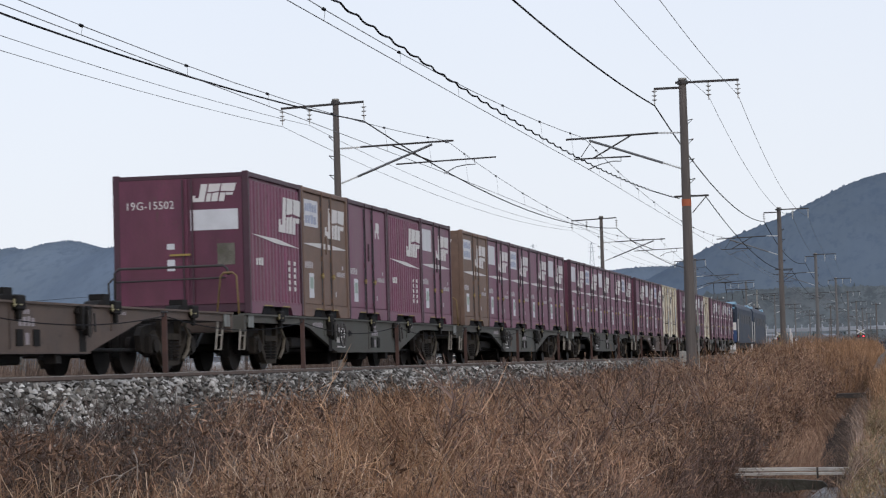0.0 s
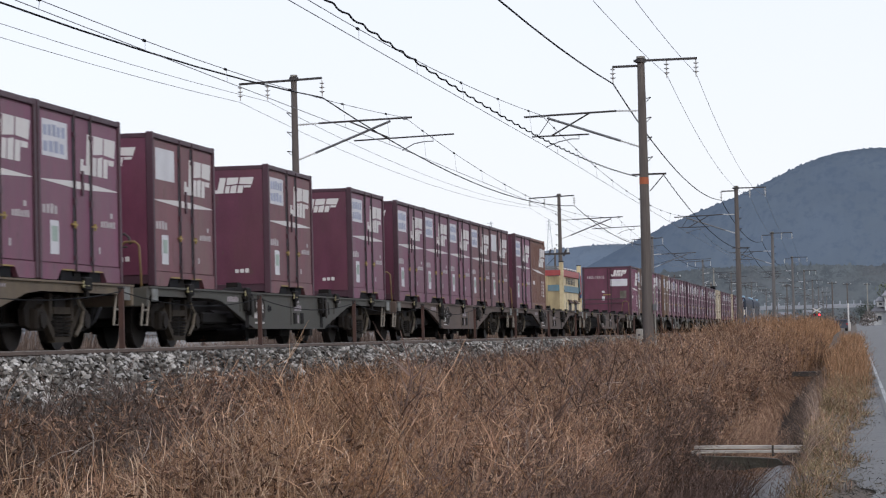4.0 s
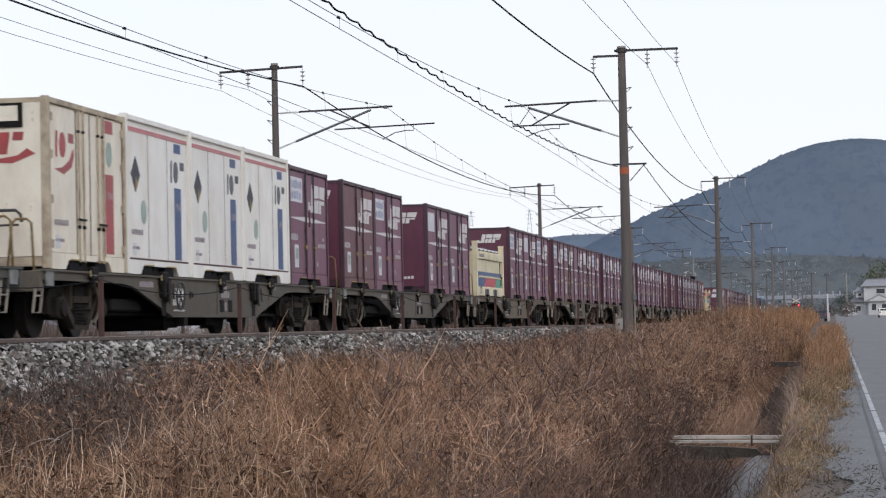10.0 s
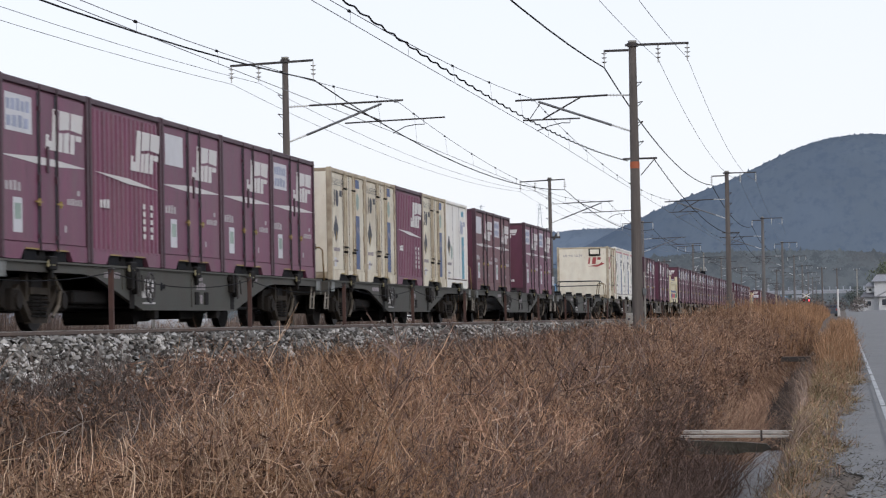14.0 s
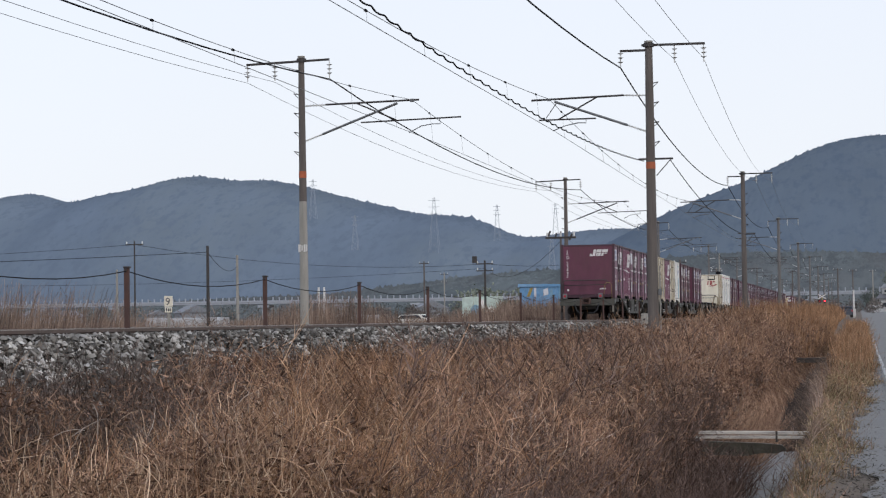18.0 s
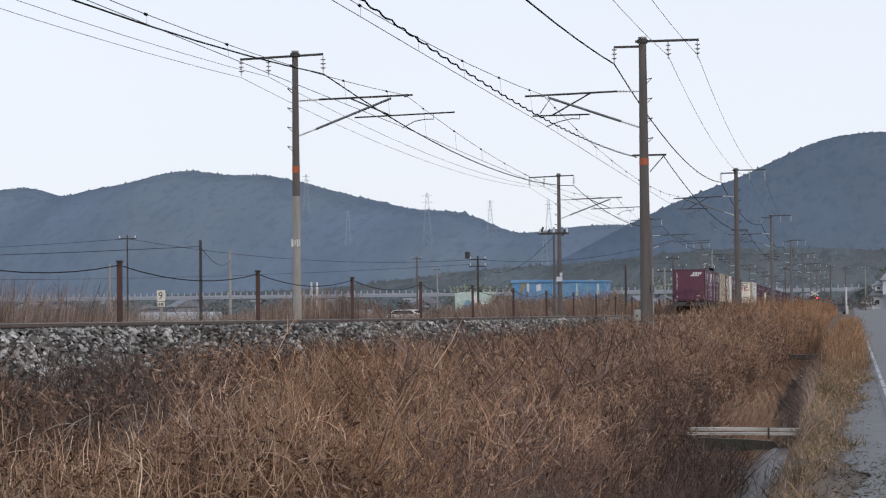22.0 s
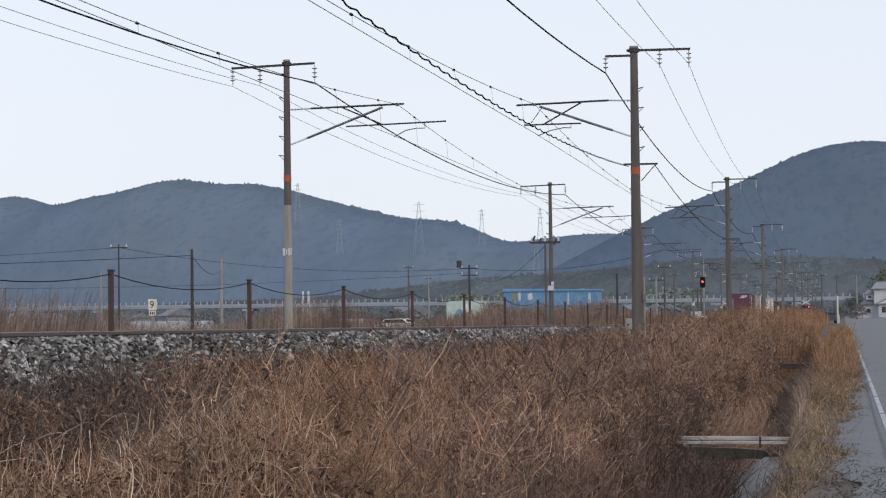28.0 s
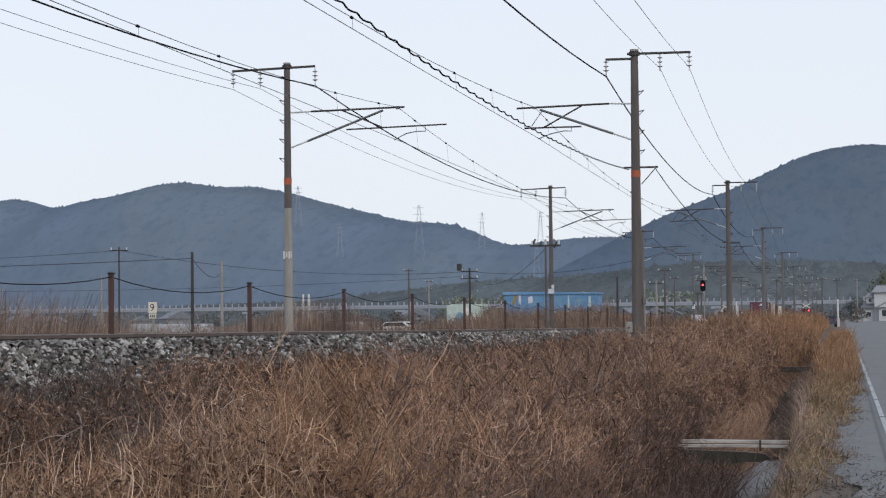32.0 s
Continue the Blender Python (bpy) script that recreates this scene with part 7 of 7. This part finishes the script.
    part("hoop", Geo().box(-w / 2 - 0.05, -w / 2, -0.3, 0.3, 0, h), "steel", g_)


def car(x, y, turn, paint, label):
    c = thing("parked_car", pose(x, y, base(x, y) + 0.03, 0, 0, turn), label, "car", "parked cars")
    prof = [(-2.1, 0.35), (2.1, 0.35), (2.15, 0.75), (1.5, 0.92), (0.9, 1.42), (-1.3, 1.46), (-2.0, 1.0)]
    part("body", Geo().prism(prof, lambda u, v, w: (w, u, v), -0.8, 0.8), paint, c)
    part("window", Geo().prism([(-1.7, 0.98), (1.25, 0.98), (0.8, 1.36), (-1.25, 1.38)], lambda u, v, w: (w, u, v), -0.81, 0.81), "glass_dark", c)
    part("rear_window", Geo().box(-0.65, 0.65, -1.86, -1.60, 1.02, 1.36), "glass_dark", c)
    for s in (-1, 1):
        part("tail_light", Geo().box(s * 0.68 - 0.1, s * 0.68 + 0.1, -2.10, -2.0, 0.75, 0.95), "tail_red", c)
        for q in (-1.3, 1.3):
            w_ = part("wheel", Geo().tube((s * 0.66, q, 0.31), (s * 0.83, q, 0.31), 0.31, 16), "rubber", c)
            part("rim", Geo().tube((s * 0.83, q, 0.31), (s * 0.84, q, 0.31), 0.19, 12), "steel", w_)
    return c


car(-48.4, 250, 75, "white", "white parked car behind the dead reeds")
car(-1.75, 300, 4, "navy", "dark blue car standing at the road edge")
car(7.8, 372, 2, "white", "white parked van beside the house")


def utility_pole(x, y, top, paint, arms=1, kind_="utility_pole", lab="dark wooden utility pole with cross arm", thin=1.0):
    z = base(x, y)
    u = thing(kind_, pose(x, y, z), lab, "utility pole", "utility poles")
    h = RZ + top - z
    part("shaft", Geo().tube((0, 0, -0.3), (0, 0, h), (0.10 + y * 0.0001) * thin, 10, (0.065 + y * 0.0001) * thin), paint, u)
    for i in range(arms):
        part("cross_arm", Geo().box(-0.75, 0.75, -0.05, 0.05, h - 0.35 - i * 0.6, h - 0.25 - i * 0.6), "dark_steel", u)
        for q in (-0.65, 0.0, 0.65):
            part("insulator", Geo().tube((q, 0, h - 0.25 - i * 0.6), (q, 0, h - 0.05 - i * 0.6), 0.05, 8), "porcelain", u)
    return u


utility_pole(-25.7, 90, 3.2, "dark_steel", 0, thin=0.75)
utility_pole(-57.5, 180, 6.9, "dark_steel", 1, thin=0.7)
utility_pole(-40.8, 150, 4.66, "pole_grey", 0, lab="pale grey concrete utility pole")
utility_pole(-59, 180, 4.6, "pole_grey", 0, lab="pale grey concrete utility pole")
utility_pole(-47.0, 200, 3.2, "mark", 0, lab="short white painted pole")
utility_pole(-46.5, 200, 3.2, "mark", 0, lab="short white painted pole")
p_ = utility_pole(-32.1, 200, 5.3, "dark_steel", 2, lab="utility pole with cross arms and hanging cable")
part("transformer", Geo().tube((-0.9, 0, 6.0), (-0.9, 0, 6.6), 0.22, 10), "dark_steel", p_)
p_ = utility_pole(-14.35, 113, 4.35, "pole_brown", 1, thin=0.6, lab="brown pole with insulators and cable terminations")
part("cut_out", Geo().tube((-0.62, 0, 4.75), (-0.5, 0, 5.0), 0.05, 8).tube((0.42, 0, 4.55), (0.56, 0, 4.85), 0.05, 8).tube((-0.3, 0, 4.6), (-0.2, 0, 4.9), 0.04, 8), "dark_steel", p_)
utility_pole(-19.2, 200, 4.36, "dark_steel", 0)
for x, y, h in ((-18.2, 230, 4.6), (-19.8, 262, 6.6), (-18.0, 300, 6.2), (-21, 350, 7.5), (-17.2, 280, 4.2), (-60, 320, 8.5), (-75, 420, 9), (-30, 420, 9), (-46, 520, 10), (-100, 560, 10), (-12, 430, 8.5), (-3.5, 395, 8), (-1.2, 460, 9), (3.0, 520, 10)):
    utility_pole(x, y, h, "pole_grey" if int(x * 7) % 2 else "pole_brown", 1)
strung("telephone_wire", "thin dark wire between utility poles", [(-70, 78, RZ + 3.0), (-25.7, 90, RZ + 2.95), (-40.8, 150, RZ + 3.9)], 0.5, 0.012, "cable", 10)
strung("telephone_wire", "thin dark wire between utility poles", [(-110, 170, RZ + 6.5), (-57.5, 180, RZ + 6.6), (-32.1, 200, RZ + 5.0), (-14.35, 200, RZ + 6.6)], 0.9, 0.015, "cable", 10)
strung("telephone_wire", "thin dark wire between utility poles", [(-120, 210, RZ + 5.6), (-32.1, 200, RZ + 4.6), (-14.35, 113, RZ + 3.9)], 1.2, 0.012, "cable", 12)

# distance sign, signal, cabinets and the level crossing
km = thing("distance_post", pose(-16.41, 54, RZ - 0.5), "cream distance sign with a nine on a thin stake", "sign")
part("stake", Geo().box(-0.03, 0.03, 0.0, 0.05, -0.3, 0.95), "pole_grey", km)
part("plate", Geo().box(-0.105, 0.105, -0.02, 0.0, 0.98, 1.24, 0.005), "cream", km)
part("lower_plate", Geo().box(-0.09, 0.09, -0.02, 0.0, 0.84, 0.965, 0.005), "cream", km)
writing("9", 0.26, "ink", km, pose(-0.075, -0.024, 1.02, 90, 0, 0), "figure")
part("lettering", Geo().box(-0.06, -0.03, -0.024, -0.021, 0.87, 0.94).box(-0.01, 0.02, -0.024, -0.021, 0.87, 0.94).box(0.035, 0.06, -0.024, -0.021, 0.87, 0.94), "ink", km)

sg = thing("railway_signal", pose(-15.11, 255, RZ - 0.6), "black oval signal head showing red on a slim post", "signal")
part("post", Geo().tube((0.12, 0.1, 0), (0.12, 0.1, 7.6), 0.08, 10), "pole_grey", sg)
part("backplate", Geo().prism([(0.30 * math.cos(i * 0.393), 5.05 + (0.32 if math.sin(i * 0.393) > 0 else -0.32) + 0.30 * math.sin(i * 0.393)) for i in range(16)], lambda u, v, w: (u, w, v), -0.03, 0.03), "cable", sg)
for z, m_ in ((5.35, "cable"), (5.12, "signal_red"), (4.75, "cable")):
    part("lens", Geo().tube((0, -0.03, z), (0, -0.06, z), 0.11, 14), m_, sg, "red signal light" if m_ == "signal_red" else "dark lens")
part("ladder", Geo().tube((0.32, 0.1, 0), (0.32, 0.1, 4.4), 0.02, 5).tube((0.55, 0.1, 0), (0.55, 0.1, 4.4), 0.02, 5), "steel", sg)
cb = thing("relay_cabinet", pose(-16.3, 262, RZ - 0.7), "pale grey relay cabinet beside the track", "cabinet")
part("case", Geo().box(-0.55, 0.55, 0, 0.8, 0.1, 2.0, 0.02), "placard", cb)
part("door", Geo().box(-0.5, 0.0, -0.03, 0.0, 0.2, 1.9, 0.01), "placard", cb)
part("side_case", Geo().box(0.6, 1.2, 0, 0.6, 0.1, 1.5, 0.02), "cream", cb)
jb = thing("junction_box", pose(-5.62, 61.6, RZ - 0.62), "small grey junction box on a stub post", "junction box")
part("post", Geo().box(-0.05, 0.05, -0.05, 0.05, -0.4, 0.5), "pole_grey", jb)
part("case", Geo().box(-0.09, 0.09, -0.07, 0.07, 0.50, 0.78, 0.012), "pole_grey", jb)
part("lock", Geo().tube((0, -0.07, 0.62), (0, -0.09, 0.62), 0.03, 8), "ink", jb)


def crossing_light(x, y, s):
    c = thing("crossing_signal", pose(x, y, base(x, y)), "striped level crossing signal post with red lights", "crossing signal", "level crossing signals")
    for i in range(5):
        part("band", Geo().tube((0, 0, i * 0.6), (0, 0, i * 0.6 + 0.6), 0.08, 8), "ink" if i % 2 else "yellow", c)
    for q in (-0.35, 0.35):
        part("lamp", Geo().tube((q, -0.05, 2.2), (q, -0.1, 2.2), 0.24, 14), "cable", c)
        part("lens", Geo().tube((q, -0.1, 2.2), (q, -0.13, 2.2), 0.13, 12), "signal_red" if q * s > 0 else "tail_red", c)
    part("cross_board", Geo().prism([(-0.6, 2.6), (-0.5, 2.5), (0.6, 3.1), (0.5, 3.2)], lambda u, v, w: (u, w, v), -0.1, -0.08).prism([(0.6, 2.6), (0.5, 2.5), (-0.6, 3.1), (-0.5, 3.2)], lambda u, v, w: (u, w, v), -0.075, -0.06), "mark", c)
    return c


crossing_light(-16.5, 332, 1)
crossing_light(-5.15, 330, 1)
for x, y, h in ((-15.1, 335, 3.6), (-0.72, 300, 3.5), (-14.9, 334, 3.0)):
    b_ = thing("barrier_post", pose(x, y, base(x, y)), "white painted crossing barrier post", "barrier", "crossing barriers")
    part("post", Geo().tube((0, 0, 0), (0, 0, h), 0.11, 10), "mark", b_)
    part("box", Geo().box(-0.25, 0.25, -0.2, 0.2, 0, 1.1, 0.02), "mark", b_)
    part("arm", Geo().tube((0, 0, 1.0), (-1.2, 0, 1.1), 0.05, 8), "mark", b_)


# houses
def house(x, y, w, d, h, turn, wall_m, lab, floors=2):
    hs = thing("house", pose(x, y, base(x, y) - 0.1, 0, 0, turn), lab, "house", "houses near the line")
    part("wall", Geo().box(-w / 2, w / 2, 0, d, 0, h), wall_m, hs)
    part("roof", Geo().prism([(-w / 2 - 0.5, h), (w / 2 + 0.5, h), (0, h + w * 0.26)], lambda u, v, q: (u, q, v), -0.5, d + 0.5), "far_roof" if wall_m == "far_wall" else "roof_grey", hs)
    if floors > 1:
        part("eaves_roof", Geo().prism([(-w / 2 - 0.8, h * 0.46), (w / 2 + 0.8, h * 0.46), (w / 2, h * 0.58), (-w / 2, h * 0.58)], lambda u, v, q: (u, q, v), -1.1, 0.02), "roof_grey", hs)
    for f in range(floors):
        for i in range(2):
            zx = -w * 0.25 + i * w * 0.5
            z = h * (0.12 + 0.5 * f)
            wd_ = part("window", Geo().box(zx - w * 0.13, zx + w * 0.13, -0.06, 0.0, z, z + h * 0.22), "mark", hs)
            part("pane", Geo().box(zx - w * 0.11, zx + w * 0.11, -0.08, -0.05, z + 0.1, z + h * 0.22 - 0.1), "glass_dark", wd_)
    return hs


def hip_roof(x0, x1, y0, y1, z0, z1, inset):
    """A hipped roof with its ridge along x, on a thin eaves slab."""
    g, ym = Geo(), (y0 + y1) / 2
    g.box(x0, x1, y0, y1, z0 - 0.12, z0)
    g.quad((x0, y0, z0), (x1, y0, z0), (x1 - inset, ym, z1), (x0 + inset, ym, z1))
    g.quad((x1, y1, z0), (x0, y1, z0), (x0 + inset, ym, z1), (x1 - inset, ym, z1))
    for a, b, c, e in ((x0, y1, y0, x0 + inset), (x1, y0, y1, x1 - inset)):
        g.quad((a, b, z0), (a, c, z0), (e, ym - 0.005, z1), (e, ym + 0.005, z1))
    return g


def villa():
    """Two-storey tiled house with a gabled porch and two lean wings."""
    hs = thing("house", pose(6.7, 520, base(6.7, 520) - 0.1), "white two-storey house with grey tiled roofs and gabled porch", "house", "houses near the line")
    part("wall", Geo().box(0, 8.3, 0, 7, 0, 6.4), "plaster", hs)
    part("roof", hip_roof(-0.6, 8.9, -0.7, 7.7, 6.5, 7.95, 1.1), "roof_pale", hs, "pale grey tiled hipped roof")
    part("ridge", Geo().box(0.6, 7.7, 3.35, 3.65, 7.9, 8.15), "roof_pale", hs)
    part("finial", Geo().box(6.1, 6.8, 3.3, 3.7, 8.1, 9.0), "roof_grey", hs)
    part("wing_wall", Geo().box(-2.5, -0.02, 0.6, 5.5, 0, 3.0), "plaster", hs)
    part("wing_roof", hip_roof(-3.1, 0.5, -0.2, 6.0, 3.1, 4.3, 1.0), "roof_grey", hs, "dark grey tiled lower roof")
    part("upper_wing_wall", Geo().box(-1.7, -0.02, 1.6, 4.8, 4.0, 5.3), "plaster", hs)
    part("upper_wing_roof", hip_roof(-2.1, 0.2, 1.1, 5.3, 5.4, 6.3, 0.8), "roof_pale", hs)
    part("porch_wall", Geo().box(0.9, 5.5, -2.2, -0.02, 0, 3.0), "plaster", hs)
    part("porch_roof", Geo().prism([(0.2, 3.0), (6.2, 3.0), (6.2, 3.2), (3.2, 4.7), (0.2, 3.2)], lambda u, v, q: (u, q, v), -2.8, -0.02), "roof_pale", hs, "pale gabled porch roof")
    part("gable", Geo().prism([(0.9, 3.2), (5.5, 3.2), (3.2, 4.35)], lambda u, v, q: (u, q, v), -2.84, -2.8), "plaster", hs)
    for x, y, z, w, h in ((2.6, 0, 4.75, 2.0, 1.2), (6.0, 0, 4.75, 1.6, 1.2), (1.5, -2.2, 1.1, 1.1, 1.5), (3.7, -2.2, 0.9, 1.2, 1.7), (-1.9, 0.6, 1.0, 1.2, 1.2), (-1.3, 1.6, 4.3, 0.8, 0.7)):
        wd_ = part("window", Geo().box(x, x + w, y - 0.06, y, z, z + h), "mark", hs)
        part("pane", Geo().box(x + 0.08, x + w - 0.08, y - 0.09, y - 0.05, z + 0.08, z + h - 0.08), "glass_dark", wd_)
        part("sill", Geo().box(x - 0.1, x + w + 0.1, y - 0.16, y, z - 0.1, z - 0.01), "plaster", wd_)


villa()
house(17.0, 540, 9, 8, 5.6, 12, "plaster", "white two-storey house with grey tiled roof")
gw = thing("garden_wall", pose(3.6, 500, base(3.6, 500)), "low white garden wall with a dark base", "wall")
part("panel", Geo().box(-1.8, 1.0, 0, 0.2, 0, 1.5), "plaster", gw)
vil = np.random.default_rng(77)
for i in range(18):
    x, y = vil.uniform(-330, -14), vil.uniform(590, 690)
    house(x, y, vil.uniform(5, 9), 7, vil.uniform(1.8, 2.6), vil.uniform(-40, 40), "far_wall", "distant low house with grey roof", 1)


# trees: trunk, limbs and a loose crown of small leaves
# leaf_dark is lifted and greyed: haze put into the leaf colour
M["leaf_dark"] = tuft_material("evergreen_leaves", (0.045, 0.055, 0.050), (0.070, 0.085, 0.070), (0.11, 0.125, 0.095))
M["leaf_olive"] = tuft_material("olive_bamboo_leaves", (0.09, 0.11, 0.075), (0.13, 0.15, 0.095), (0.18, 0.19, 0.12))


def crown(g, centre, radii, count, size):
    d = g.normal(0, 1, (count, 3))
    d /= np.linalg.norm(d, axis=1, keepdims=True)
    lobe = 1 + 0.28 * np.sin(d[:, 0] * 4 + g.uniform(0, 6)) * np.cos(d[:, 2] * 5 + d[:, 1] * 3 + g.uniform(0, 6))
    c = np.array(centre) + d * np.array(radii) * (lobe * g.uniform(0.3, 1.0, count) ** 0.5)[:, None]
    a, b = g.normal(0, 1, (count, 3)), g.normal(0, 1, (count, 3))
    a *= size / np.linalg.norm(a, axis=1, keepdims=True)
    b *= size * 0.6 / np.linalg.norm(b, axis=1, keepdims=True)
    return np.stack([c - a, c + b, c + a, c - b], 1).reshape(-1, 3), np.arange(count * 4).reshape(-1, 4)


def tree(x, y, h, r, leaf, lab, seed):
    g = np.random.default_rng(seed)
    t = thing("tree", pose(x, y, base(x, y) - 0.1), lab, "tree", "trees")
    part("trunk", Geo().tube((0, 0, 0), (0.1, 0, h * 0.55), 0.03 * h, 8, 0.012 * h), "pole_brown", t)
    for i in range(5):
        a = i * 1.26 + g.uniform(0, 0.6)
        part("limb", Geo().tube((0.05, 0, h * (0.25 + 0.06 * i)), (math.cos(a) * r * 0.6, math.sin(a) * r * 0.6, h * (0.5 + 0.07 * i)), 0.011 * h, 6, 0.004 * h), "pole_brown", t)
    v, f = crown(g, (0, 0, h * 0.62), (r, r, h * 0.40), 3200, 0.022 * h)
    c = arrays("crown", v, f, leaf)
    c.parent = t
    return t


for i, (x, y, h, r, lf) in enumerate(((13, 600, 13, 6, "leaf_olive"), (22, 590, 12, 6, "leaf_olive"), (2.6, 545, 2.8, 1.1, "leaf_dark"), (4.0, 640, 6, 3.5, "leaf_dark"), (30, 620, 13, 6, "leaf_dark"))):
    tree(x, y, h, r, lf, "evergreen tree with a ragged dark crown" if lf == "leaf_dark" else "tall olive-green tree with a loose crown", 300 + i)


def woods(name, lab, xr, yr, hr, leaf, n, seed, per=60):
    """A belt of far trees, each a clump of leaves of its own."""
    g = np.random.default_rng(seed)
    vs, fs, k = [], [], 0
    for i in range(n):
        x, y, h = g.uniform(*xr), g.uniform(*yr), g.uniform(*hr)
        v, f = crown(g, (x, y, base(x, y) + h * 0.5), (h * 0.5, h * 0.5, h * 0.55), per, h * (0.13 if per < 100 else 0.08 if per < 300 else 0.045))
        vs.append(v)
        fs.append(f + k)
        k += len(v)
    return tagged(arrays(name, np.concatenate(vs), np.concatenate(fs), leaf), lab, "trees", kind="stuff")


# far leaves and bushes get pale greyed colours in place of distance haze
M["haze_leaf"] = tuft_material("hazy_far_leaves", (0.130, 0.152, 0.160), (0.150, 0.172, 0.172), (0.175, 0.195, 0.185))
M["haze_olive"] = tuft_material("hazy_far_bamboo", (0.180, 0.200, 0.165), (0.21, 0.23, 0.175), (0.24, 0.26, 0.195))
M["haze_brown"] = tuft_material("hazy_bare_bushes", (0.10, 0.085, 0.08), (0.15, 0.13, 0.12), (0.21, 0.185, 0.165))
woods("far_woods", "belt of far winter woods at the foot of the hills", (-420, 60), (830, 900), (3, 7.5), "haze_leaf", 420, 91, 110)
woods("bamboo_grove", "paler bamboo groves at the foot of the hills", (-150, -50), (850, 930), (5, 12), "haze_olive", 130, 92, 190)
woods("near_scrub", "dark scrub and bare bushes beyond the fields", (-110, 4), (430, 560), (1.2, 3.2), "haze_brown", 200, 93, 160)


def pylon(x, y, z, h):
    t = thing("lattice_pylon", pose(x, y, z), "grey steel lattice transmission pylon on the hillside", "pylon", "pylons")
    w = h * 0.09
    for sx in (-1, 1):
        for sy in (-1, 1):
            part("leg", Geo().tube((sx * w, sy * w, 0), (sx * w * 0.15, sy * w * 0.15, h), 0.14, 4), "pylon", t)
    br_ = Geo()
    for i in range(8):
        a, b = i / 8, (i + 1) / 8
        wa, wb = w * (1 - 0.85 * a), w * (1 - 0.85 * b)
        br_.tube((-wa, -wa, h * a), (wb, -wb, h * b), 0.08, 4).tube((wa, -wa, h * a), (-wb, -wb, h * b), 0.08, 4)
    part("bracing", br_, "pylon", t)
    for q in (0.72, 0.84, 0.95):
        part("cross_arm", Geo().tube((-h * 0.1, 0, h * q), (h * 0.1, 0, h * q), 0.2, 4), "pylon", t)


for x, y, z, h in ((-411, 2250, 66, 58), (-545, 2300, 108, 40), (-480, 2200, 72, 34), (-356, 2300, 82, 36), (-297, 2300, 84, 34), (-275, 2100, 40, 40)):
    pylon(x, y, z, h)


def motions():
    """The train runs away from the viewer, and slows a little."""
    run = [(0, -246.4), (3, -187.6), (6, -128.5), (9.5, -59.5), (13, 9.8), (14.5, 39.5), (17, 88.0), (19, 125.4), (21, 161.6), (23, 197.3), (25, 231.0), (28, 281.0), (30, 313.0), (32, 344.0)]
    for item in MOVING:
        ob, ahead, height = item[:3]
        x = FAR_TRACK + (item[3] if len(item) > 3 else 0.0)
        walk(ob, [(t, pose(x, y + ahead, RZ + height)) for t, y in run])


motions()
